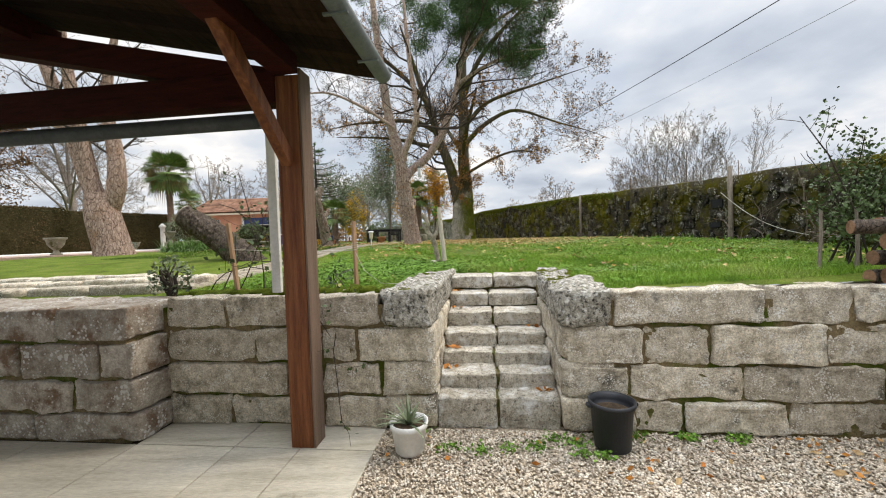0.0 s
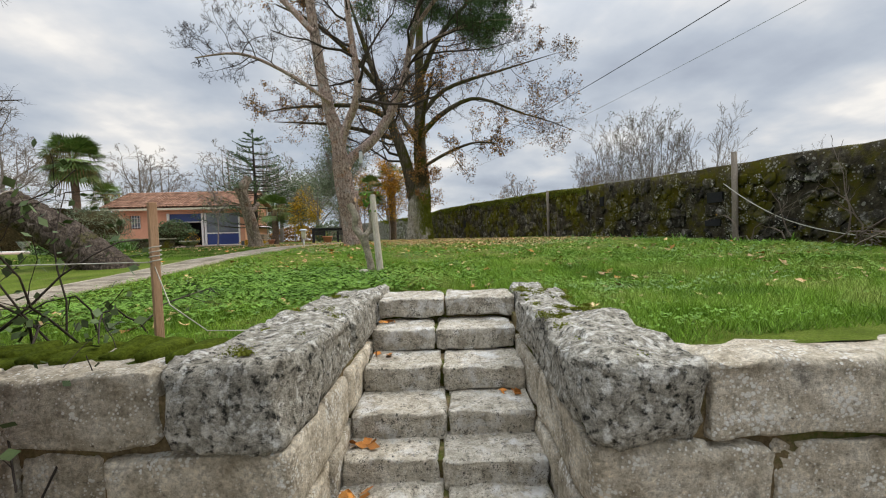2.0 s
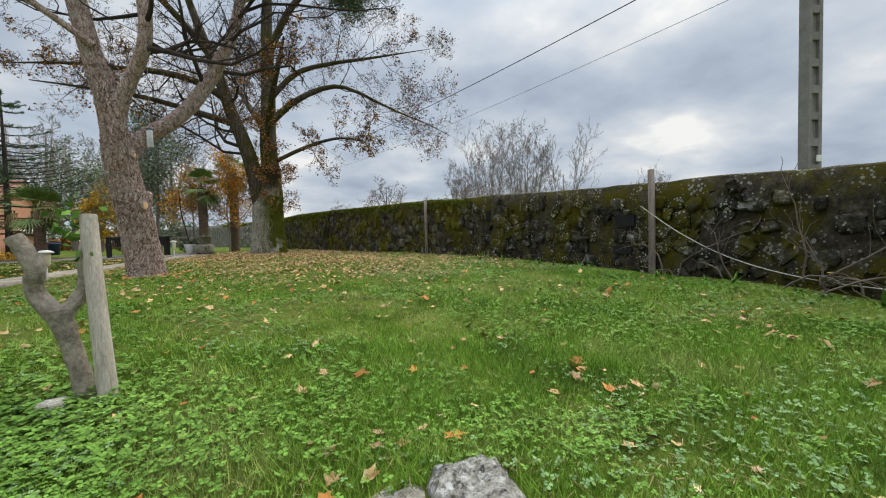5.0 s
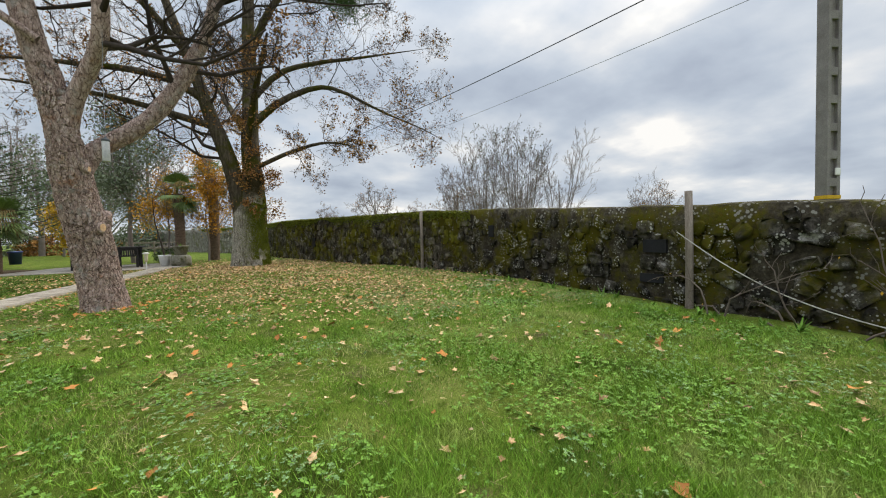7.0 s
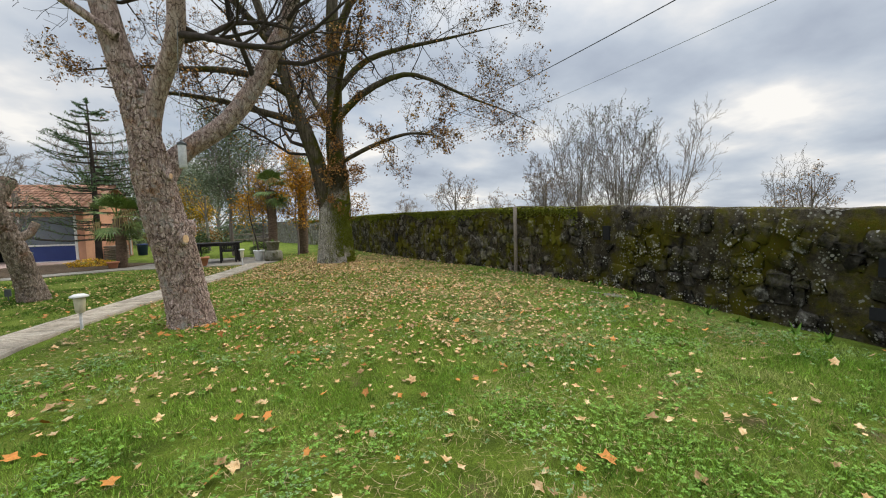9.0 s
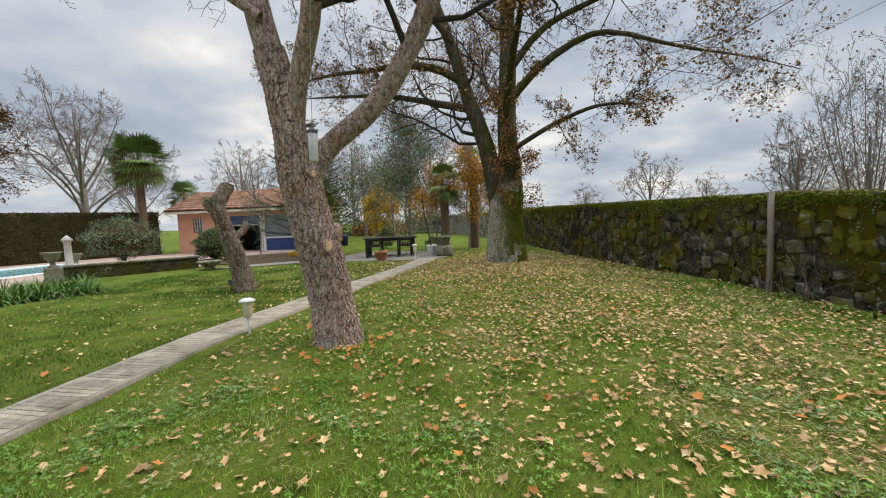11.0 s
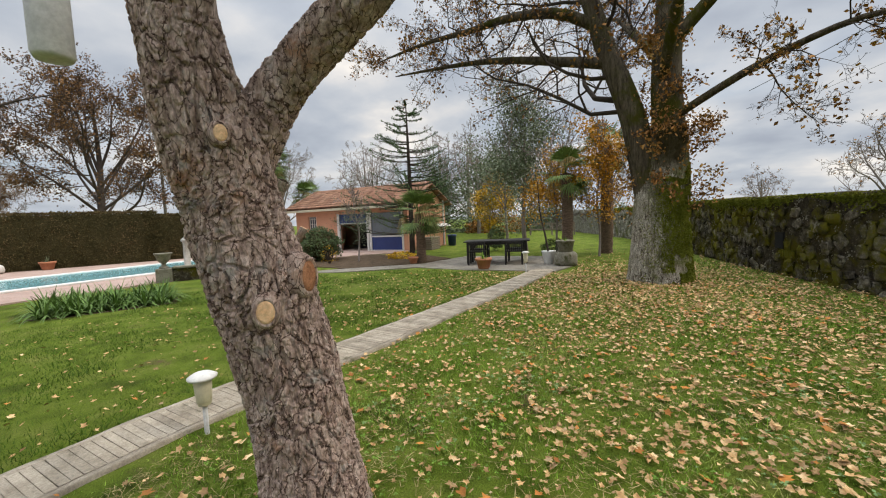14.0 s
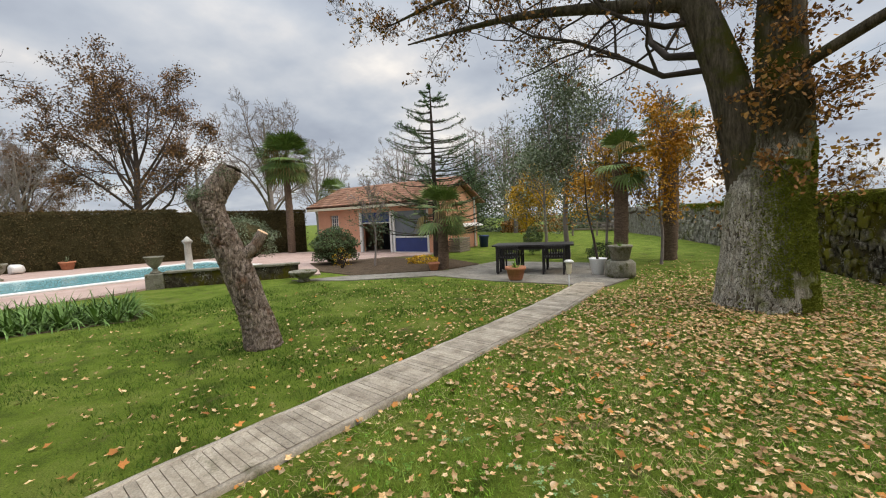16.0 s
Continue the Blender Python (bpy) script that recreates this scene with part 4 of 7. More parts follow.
# the oak by the wall, two stems from one bole
OAK_T = ([(1.09, 20.1, 1.2), (1.09, 20.1, 1.55), (1.10, 20.1, 2.35), (1.12, 20.1, 3.2), (1.22, 20.1, 3.8), (1.25, 20.1, 4.7), (1.21, 20.1, 5.7), (1.25, 20.1, 6.6), (1.30, 20.1, 7.9), (1.30, 20.1, 9.5), (1.4, 20.1, 11.5), (1.6, 20.1, 14.4)],
         [0.74, 0.62, 0.545, 0.50, 0.40, 0.315, 0.285, 0.265, 0.24, 0.21, 0.15, 0.05])
OAK_L = [([(0.98, 20.1, 2.9), (0.80, 20.1, 3.9), (0.62, 20.1, 4.85), (0.36, 20.1, 5.7), (0.07, 20.1, 6.5), (-0.30, 20.1, 7.8), (-0.9, 20.1, 9.6), (-1.8, 20.0, 12.5)], [0.33, 0.30, 0.275, 0.25, 0.225, 0.19, 0.14, 0.04]),
         ([(0.15, 20.1, 6.2), (-0.12, 20.05, 6.27), (-0.8, 20.0, 6.42), (-1.6, 20.0, 6.62), (-2.5, 20.0, 6.80), (-3.6, 19.9, 6.87), (-5.2, 19.8, 6.90)], [0.13, 0.125, 0.11, 0.09, 0.075, 0.05, 0.015]),
         ([(-0.1, 20.1, 7.05), (-0.9, 20.0, 7.5), (-2.0, 20.0, 7.70), (-3.1, 20.0, 7.65), (-4.2, 19.8, 7.55), (-5.4, 19.4, 7.2)], [0.13, 0.12, 0.10, 0.075, 0.05, 0.015]),
         ([(1.25, 20.05, 6.28), (2.16, 19.87, 7.19), (3.34, 19.69, 7.82), (4.25, 19.51, 7.82), (5.71, 19.05, 7.09), (6.98, 18.60, 6.55), (7.98, 18.23, 6.00)], [0.137, 0.118, 0.091, 0.068, 0.041, 0.020, 0.007]),
         ([(1.29, 20.05, 7.19), (2.25, 19.96, 8.28), (3.43, 19.69, 8.73), (4.80, 19.32, 9.01), (6.07, 18.96, 9.28), (7.34, 18.60, 9.55)], [0.118, 0.100, 0.077, 0.055, 0.027, 0.007]),
         ([(1.29, 20.05, 8.73), (2.07, 19.32, 10.28), (3.34, 18.60, 11.55), (4.61, 18.05, 12.46)], [0.146, 0.118, 0.082, 0.027]),
         ([(-0.39, 19.96, 8.28), (-1.57, 19.32, 9.55), (-3.03, 18.78, 10.64), (-4.49, 18.41, 11.19)], [0.118, 0.100, 0.073, 0.027]),
         ([(1.16, 19.87, 5.73), (1.34, 18.60, 6.82), (1.52, 17.32, 7.46), (1.61, 16.05, 7.73)], [0.118, 0.100, 0.073, 0.027]),
         ([(1.16, 20.23, 6.09), (0.61, 21.69, 7.37), (0.25, 23.33, 8.46), (-0.12, 24.79, 9.19)], [0.127, 0.109, 0.073, 0.027]),
         ([(1.25, 20.05, 4.82), (2.43, 19.32, 5.37), (3.52, 18.60, 5.64), (4.43, 18.05, 5.46)], [0.082, 0.068, 0.046, 0.014])]
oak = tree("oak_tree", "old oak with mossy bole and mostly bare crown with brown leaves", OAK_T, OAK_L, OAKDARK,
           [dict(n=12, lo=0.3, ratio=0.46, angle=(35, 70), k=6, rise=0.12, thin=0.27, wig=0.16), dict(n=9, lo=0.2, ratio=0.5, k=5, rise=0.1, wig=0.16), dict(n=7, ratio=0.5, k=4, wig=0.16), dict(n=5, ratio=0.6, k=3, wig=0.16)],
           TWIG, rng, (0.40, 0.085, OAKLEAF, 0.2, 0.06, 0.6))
P, R = spline(*OAK_T, 30)
S, R2 = shoots(rng, P[None, 7:20], R[None, 7:20] * 0.05, 70, lo=0.0, hi=0.95, angle=(50, 85), ratio=0.32, k=5, thin=0.5, wig=0.2)
S2, R3 = shoots(rng, S, R2, 6, ratio=0.4, k=3)
V, F = join([tubes(S, np.maximum(R2, 0.004), 4), tubes(S2, np.maximum(R3, 0.0025), 3)])
tagged(put("shoot_growth", mesh_from("shoot_growth", V, F), TWIG, oak), kind="stuff")
V, F = cards(rng, along(rng, S2, 13, 0.2), 0.075, 0, 0.6, 0.06)
tagged(put("shoot_leaves", mesh_from("shoot_leaves", V, F), OAKLEAF, oak, "rust-brown leaves close to the trunk"), kind="stuff")


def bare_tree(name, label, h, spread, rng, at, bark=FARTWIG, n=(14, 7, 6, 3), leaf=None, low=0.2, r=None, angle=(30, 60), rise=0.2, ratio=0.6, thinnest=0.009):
    r = r or h * 0.022
    wob = rng.normal(size=(5, 2)) * h * 0.012
    pts = [(wob[i, 0] * (i > 0), wob[i, 1] * (i > 0), h * f) for i, f in enumerate((-0.02, 0.2, 0.45, 0.7, 0.93))]
    orders = [dict(n=n[0], lo=low, ratio=ratio * spread, angle=angle, k=6, rise=rise, thin=0.55), dict(n=n[1], lo=0.2, ratio=0.5, angle=(25, 50), k=4, rise=rise), dict(n=n[2], ratio=0.5, k=3, rise=rise), dict(n=n[3], ratio=0.55, k=3)]
    return tree(name, label, (pts, [r, r * 0.85, r * 0.62, r * 0.4, r * 0.1]), None, bark, orders, bark, rng, leaf, at=at, thinnest=thinnest)

# ---- background trees and hedges ----
rng = np.random.default_rng(21)


def at(x, y, z=1.4, s=1.0, turn=0.0, tall=1.0):
    return Matrix.Translation((x, y, z)) @ Matrix.Rotation(turn, 4, "Z") @ Matrix.Diagonal((s, s, s * tall, 1))


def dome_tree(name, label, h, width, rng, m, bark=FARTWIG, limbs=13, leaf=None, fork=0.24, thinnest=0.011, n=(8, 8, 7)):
    """A broad tree: limbs from a short bole reach out to a rounded crown."""
    L = []
    r = h * 0.017
    for k in range(limbs):
        a, e = 2.4 * k + rng.normal() * 0.2, 0.02 + 1.3 * (k + 0.5) / limbs
        tip = np.array([math.cos(a) * math.cos(e) * width / 2, math.sin(a) * math.cos(e) * width / 2, h * fork + (h * (1 - fork)) * (0.26 + 0.66 * math.sin(e))])
        z0 = h * (fork * 0.7 + 0.30 * (k / limbs))
        b = np.array([0, 0, z0])
        mid = b + (tip - b) * np.array([0.45, 0.45, 0.40]) + rng.normal(size=3) * h * 0.015
        q = b + (tip - b) * np.array([0.8, 0.8, 0.72]) + rng.normal(size=3) * h * 0.02
        L.append(([tuple(b), tuple(mid), tuple(q), tuple(tip)], [r * 0.46, r * 0.32, r * 0.18, r * 0.05]))
    trunk = ([(0, 0, -0.3), (0.02 * h * rng.normal(), 0, h * 0.25), (0, 0.01 * h, h * 0.5), (0, 0, h * 0.85)], [r * 1.25, r, r * 0.65, r * 0.1])
    orders = [dict(n=n[0], lo=0.2, ratio=0.46, angle=(35, 75), k=4, rise=0.08, thin=0.55, wig=0.14), dict(n=n[1], lo=0.15, ratio=0.5, angle=(30, 65), k=3, rise=0.1, wig=0.14), dict(n=n[2], ratio=0.55, angle=(30, 60), k=2, rise=0.1, wig=0.14)]
    return tree(name, label, trunk, L, bark, orders, bark, rng, leaf, at=m, sides=6, thinnest=thinnest)


def slender(name, label, h, width, rng, m, stems=5, leaf=None, bark=FARTWIG):
    """Several upright whips from one foot, with fine rising twigs."""
    L = []
    for k in range(stems):
        a = 2.4 * k + rng.normal() * 0.3
        w = width * (0.25 + 0.3 * rng.random())
        hh = h * rng.uniform(0.72, 1.0)
        L.append(([(0, 0, 0), (math.cos(a) * w * 0.35, math.sin(a) * w * 0.35, hh * 0.35), (math.cos(a) * w * 0.75, math.sin(a) * w * 0.75, hh * 0.7), (math.cos(a) * w, math.sin(a) * w, hh)], [0.028, 0.021, 0.013, 0.004]))
    orders = [dict(n=13, lo=0.25, ratio=0.34, angle=(25, 50), k=4, rise=0.22, thin=0.5, wig=0.1), dict(n=6, lo=0.15, ratio=0.45, angle=(25, 50), k=3, rise=0.2, wig=0.1), dict(n=4, ratio=0.5, k=2, rise=0.15)]
    return tree(name, label, ([(0, 0, -0.3), (0, 0, h * 0.3), (0.02, 0, h * 0.6)], [0.06, 0.035, 0.012]), L, bark, orders, bark, rng, leaf, at=m, sides=5, thinnest=0.0042)


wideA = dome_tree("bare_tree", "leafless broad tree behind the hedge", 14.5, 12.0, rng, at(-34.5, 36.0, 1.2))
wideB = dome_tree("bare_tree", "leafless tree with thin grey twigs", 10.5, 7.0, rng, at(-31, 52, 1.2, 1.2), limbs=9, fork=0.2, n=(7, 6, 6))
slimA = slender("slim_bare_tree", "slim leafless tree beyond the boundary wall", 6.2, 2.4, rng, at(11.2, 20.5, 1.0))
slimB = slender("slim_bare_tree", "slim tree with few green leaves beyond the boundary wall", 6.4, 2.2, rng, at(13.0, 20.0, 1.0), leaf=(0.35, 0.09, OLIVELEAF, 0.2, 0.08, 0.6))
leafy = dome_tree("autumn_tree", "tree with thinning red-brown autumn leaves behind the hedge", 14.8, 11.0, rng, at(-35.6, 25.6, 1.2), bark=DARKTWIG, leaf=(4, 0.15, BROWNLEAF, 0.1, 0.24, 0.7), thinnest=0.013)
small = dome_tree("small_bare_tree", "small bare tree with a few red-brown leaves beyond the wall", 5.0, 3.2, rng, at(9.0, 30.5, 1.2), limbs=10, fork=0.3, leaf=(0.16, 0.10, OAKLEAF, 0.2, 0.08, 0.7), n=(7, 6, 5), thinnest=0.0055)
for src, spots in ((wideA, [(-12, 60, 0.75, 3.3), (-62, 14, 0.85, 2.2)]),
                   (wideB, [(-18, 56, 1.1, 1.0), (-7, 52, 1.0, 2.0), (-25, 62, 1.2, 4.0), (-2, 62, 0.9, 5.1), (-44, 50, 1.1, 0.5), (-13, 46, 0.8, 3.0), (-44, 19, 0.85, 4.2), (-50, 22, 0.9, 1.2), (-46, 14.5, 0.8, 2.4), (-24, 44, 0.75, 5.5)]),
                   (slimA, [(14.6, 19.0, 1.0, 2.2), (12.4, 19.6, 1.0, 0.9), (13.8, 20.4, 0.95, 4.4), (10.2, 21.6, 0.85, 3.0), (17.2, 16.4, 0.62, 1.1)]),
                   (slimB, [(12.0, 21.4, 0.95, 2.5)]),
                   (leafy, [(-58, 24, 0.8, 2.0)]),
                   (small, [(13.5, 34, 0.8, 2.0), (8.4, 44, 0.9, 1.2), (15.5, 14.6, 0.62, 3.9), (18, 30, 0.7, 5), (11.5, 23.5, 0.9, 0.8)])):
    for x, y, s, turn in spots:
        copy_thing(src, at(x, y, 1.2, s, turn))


def leaf_mass(rng, n, lo, hi, size, asp=0.55, shell=0.55):
    """Leaves in a rounded lump, denser near its skin."""
    p = rng.normal(size=(n, 3))
    p /= np.linalg.norm(p, axis=1, keepdims=True)
    lump = 1 + 0.16 * np.sin(p[:, :1] * 5 + 1) * np.sin(p[:, 1:2] * 6 + 2) + 0.12 * np.sin(p[:, 2:] * 9)
    p *= lump * rng.uniform(shell, 1, (n, 1)) ** 0.6
    lo, hi = np.array(lo, float), np.array(hi, float)
    return cards(rng, (lo + hi) / 2 + p * (hi - lo) / 2, size, 0, asp)


def bush(name, label, lo, hi, n, size, mt, core=None, asp=0.55, category="shrub", stems=0):
    c = Vector(((lo[0] + hi[0]) / 2, (lo[1] + hi[1]) / 2, lo[2]))
    ob = thing(name, Matrix.Translation(c), label, category)
    l, h = np.array(lo) - np.array(c), np.array(hi) - np.array(c)
    V, F = leaf_mass(rng, n, l, h, size, asp)
    tagged(put("foliage", mesh_from("foliage", V, F), mt, ob), kind="stuff")
    if core:
        bm = bmesh.new()
        bmesh.ops.create_icosphere(bm, subdivisions=3, radius=1.0)
        for v in bm.verts:
            v.co = Vector(np.array(v.co) * (h - l) / 2 * 0.80 * (1 + 0.12 * noise.noise(v.co * 3)) + (l + h) / 2)
        part("inside", bm, core, ob)
    if stems:
        base = np.zeros((stems, 3))
        tip = l + (h - l) * rng.uniform(0.2, 0.8, (stems, 3)) * np.array([1, 1, 0.4]) + np.array([0, 0, (h - l)[2] * 0.55])
        P = np.stack([base + (tip - base) * f + rng.normal(size=base.shape) * 0.02 for f in (0, 0.35, 0.7, 1)], 1)
        V, F = tubes(P, np.tile([0.03, 0.022, 0.015, 0.006], (stems, 1)), 5)
        put("stem", mesh_from("stem", V, F), TWIG, ob)
    return ob


def hedge(name, label, a, b, thick, top, n):
    """A clipped hedge between two places of the plan."""
    a, b = Vector((*a, 1.3)), Vector((*b, 1.3))
    d = (b - a)
    L = d.length
    ob = thing(name, Matrix.Translation(a) @ Matrix.Rotation(math.atan2(d.y, d.x), 4, "Z"), label, "hedge", kind="structure")
    part("inside", boxed((0.05, -thick / 2 + 0.08, 0), (L - 0.05, thick / 2 - 0.08, top - 1.38), 0.08), HEDGECORE, ob)
    k = rng.integers(0, 3, n)
    x, z, y = rng.uniform(0, L, n), rng.uniform(0, top - 1.3, n), np.where(k == 0, -thick / 2, thick / 2)
    y = np.where(k == 2, rng.uniform(-thick / 2, thick / 2, n), y)
    z = np.where(k == 2, top - 1.3, z)
    pos = np.stack([x, y, z], 1) + rng.normal(size=(n, 3)) * 0.035
    V, F = cards(rng, pos, 0.085, 0, 0.5)
    tagged(put("foliage", mesh_from("foliage", V, F), HEDGE, ob), kind="stuff")


hedge("hedge", "tall clipped dark conifer hedge behind the pool", (-31.0, 3.0), (-21.45, 21.95), 0.9, 3.98, 62000)
hedge("hedge", "tall clipped dark conifer hedge beside the pool house", (-21.7, 21.5), (-18.9, 27.6), 0.9, 3.82, 24000)


# ---- palms ----
def fan(rng, n, size, mt_name, droop=0.3):
    """Fan fronds on stalks round one crown: each blade a narrow strip."""
    V = []
    for i in range(n):
        a, e = rng.uniform(0, 2 * math.pi), rng.uniform(-0.95, 1.3)
        out = np.array([math.cos(a) * math.cos(e), math.sin(a) * math.cos(e), math.sin(e)])
        side = np.cross(out, [0, 0, 1.0])
        side /= np.linalg.norm(side) + 1e-9
        nrm = np.cross(side, out)
        hub = out * size * 0.45
        V.append([side * 0.012, hub + side * 0.01, hub - side * 0.01, -side * 0.012])
        for b in np.linspace(-1.35, 1.35, 15):
            d = out * math.cos(b) + side * math.sin(b)
            tip = hub + d * size * 0.55 * (1 - 0.15 * abs(b)) - np.array([0, 0, droop * size * 0.3]) + nrm * rng.normal() * 0.03
            w = np.cross(d, nrm) * size * 0.022
            mid = hub + d * size * 0.3
            V.append([hub, mid + w, tip, mid - w])
    V = np.array(V).reshape(-1, 3)
    return mesh_from(mt_name, V, np.arange(len(V)).reshape(-1, 4))


def palm(x, y, z, h, r, size, n, label, shaggy=0.0):
    ob = thing("palm_tree", Matrix.Translation((x, y, z)), label, "palm")
    k = 26
    P = np.stack([0.05 * np.sin(np.linspace(0, 3, k)), 0.04 * np.cos(np.linspace(0, 2, k)), np.linspace(-0.1, h, k)], 1)
    R = r * (1.05 - 0.2 * np.linspace(0, 1, k)) * (1 + 0.10 * (np.arange(k) % 2)) + shaggy * np.linspace(0, 1, k) * r * 0.4
    put("trunk", tube_mesh("trunk", P, R, 12), PALMBARK, ob)
    top = Matrix.Translation((P[-1, 0], P[-1, 1], h))
    tagged(put("crown", fan(rng, n, size, "crown"), PALMLEAF, ob, m=top), kind="stuff")
    tagged(put("dry_fronds", fan(rng, max(3, n // 6), size * 0.8, "dry", 2.2), PALMDRY, ob, "hanging dry yellow fronds", top), kind="stuff")
    return ob


palm(-18.3, 26.1, 1.45, 5.1, 0.19, 1.9, 84, "tall fan palm beside the hedge")
palm(-20.2, 31.2, 1.45, 3.6, 0.18, 1.4, 34, "fan palm behind the pool house roof")
palm(-6.25, 22.5, 1.45, 1.75, 0.16, 1.15, 34, "short fan palm with red-brown trunk in the flower bed")
palm(-1.5, 24.4, 1.45, 2.9, 0.17, 1.1, 30, "fan palm with fibrous brown trunk behind the terrace", 0.5)
palm(-0.35, 26.3, 1.45, 3.9, 0.20, 1.2, 30, "taller fan palm with shaggy trunk", 0.5)

# ---- conifer, yellow tree, evergreens ----
def conifer(x, y, h, r, label):
    ob = thing("conifer_tree", Matrix.Translation((x, y, 1.45)), label, "conifer")
    pts = [(0, 0, -0.1), (0.03, 0, h * 0.5), (0, 0.02, h)]
    P, R = spline(pts, [h * 0.02, h * 0.013, 0.01], 16)
    put("trunk", tube_mesh("trunk", P, R, 8), TWIG, ob)
    nb = int(h * 15)
    f = rng.uniform(0.14, 0.97, nb)
    a = rng.uniform(0, 2 * math.pi, nb)
    L = r * (1.02 - f) ** 0.75 * rng.uniform(0.75, 1.1, nb)
    d = np.stack([np.cos(a), np.sin(a), np.full(nb, -0.10)], 1)
    s0 = np.stack([np.zeros(nb), np.zeros(nb), f * h], 1)
    B = np.stack([s0 + d * (L * q)[:, None] + np.array([0, 0, 0.30]) * (q ** 2.2 * L)[:, None] for q in (0, 0.25, 0.5, 0.75, 1)], 1)
    R1 = 0.026 * np.tile([1, 0.8, 0.6, 0.4, 0.2], (nb, 1))
    S, R2 = shoots(rng, B, R1, 4, lo=0.35, angle=(30, 50), ratio=0.16, k=3, rise=0.15)
    V, F = join([tubes(B, R1, 4), tubes(S, np.maximum(R2, 0.004), 3)])
    put("branch", mesh_from("branch", V, F), TWIG, ob)
    pos = np.concatenate([along(rng, B, 80, 0.15), along(rng, S, 7, 0.1)])
    V, F = cards(rng, pos, 0.10, 0, 0.22, 0.025)
    tagged(put("needles", mesh_from("needles", V, F), NEEDLE, ob), kind="stuff")


conifer(-8.0, 24.9, 6.6, 3.5, "open blue-green conifer in front of the pool house")
conifer(-14.5, 40, 6.0, 2.0, "dark conifer far behind the lawn")


def leafy_tree(x, y, h, r, label, mt, n, size, trunk=0.09, low=0.35, asp=0.5):
    t = bare_tree("tree", label, h * 0.95, 0.95 * r / (h * 0.35), rng, at(x, y, 1.4), bark=FARTWIG, n=(12, 5, 4, 2), r=trunk, low=low)
    V, F = [], []
    cl = rng.normal(size=(22, 3)) * np.array([r * 0.42, r * 0.42, h * 0.2]) + np.array([0, 0, h * 0.68])
    pos = np.repeat(cl, n // 22, axis=0)
    pos = pos + rng.normal(size=pos.shape) * r * 0.2
    V, F = cards(rng, pos, size, 0, asp)
    tagged(put("crown", mesh_from("crown", V, F), mt, t), kind="stuff")


leafy_tree(-8.4, 36.3, 4.4, 1.3, "small tree in bright yellow autumn leaf", YELLOW, 9000, 0.16, low=0.2)
leafy_tree(-3.5, 26.8, 6.3, 2.0, "dense grey-green evergreen tree behind the terrace", OLIVELEAF, 17000, 0.10, 0.10)
leafy_tree(-6.2, 33.0, 5.6, 1.8, "grey-green evergreen tree beyond the lawn", OLIVELEAF, 5200, 0.10)
leafy_tree(-1.9, 24.9, 4.0, 1.15, "slender tree with orange autumn leaves", RUST, 4600, 0.10, 0.045)
leafy_tree(-0.5, 25.0, 4.6, 1.1, "slender tree with rust-brown leaves", RUST, 4200, 0.10, 0.045)
leafy_tree(-9.1, 22.6, 3.0, 0.75, "young evergreen tree in the flower bed", OLIVELEAF, 1900, 0.06, 0.04, 0.5)
leafy_tree(-10.5, 42, 6.5, 3.0, "far evergreen behind the lawn", OLIVELEAF, 6000, 0.2)
leafy_tree(-16, 44, 6, 3.0, "far green tree behind the pool house", EVERGREEN, 6000, 0.2)
for k, (x, y) in enumerate([(-12, 48), (-7, 50), (-3, 48), (1, 52), (5, 58), (9, 62), (14, 60), (-17, 50), (20, 55), (26, 48), (-2, 56), (30, 40), (36, 30)]):
    bush("far_bush", "distant scrub in brown and dull green", (x - 3.2, y - 2, 1.0), (x + 3.2, y + 2, 3.2 + 0.9 * math.sin(k * 2.1)), 2600, 0.26, (OAKLEAF, OLIVELEAF, FARTWIG)[k % 3])
bush("clipped_bush", "dense rounded dark green shrub in the bed", (-12.1, 22.0, 1.45), (-10.3, 23.5, 2.8), 6000, 0.09, EVERGREEN, HEDGECORE)
bush("olive_bush", "rounded grey-green bush beside the pool", (-14.3, 19.2, 1.75), (-11.7, 21.2, 3.35), 6500, 0.09, OLIVELEAF, HEDGECORE, 0.3, stems=6)
bush("flower_shrub", "small sparse yellowing shrub in the bed", (-10.2, 21.5, 1.45), (-9.5, 22.1, 2.15), 220, 0.045, YELLOW, stems=20)
bush("low_plant", "strappy green plant beside the terrace", (-2.5, 24.6, 1.45), (-1.6, 25.4, 2.1), 900, 0.16, EVERGREEN, None, 0.15)
bush("low_plant", "spiky green plant on the lawn", (-5.3, 26.8, 1.45), (-4.6, 27.5, 2.6), 900, 0.22, EVERGREEN, None, 0.12)
bush("low_plant", "low weeds in the flower bed", (-8.4, 23.2, 1.45), (-7.0, 24.0, 1.75), 700, 0.08, YELLOW)

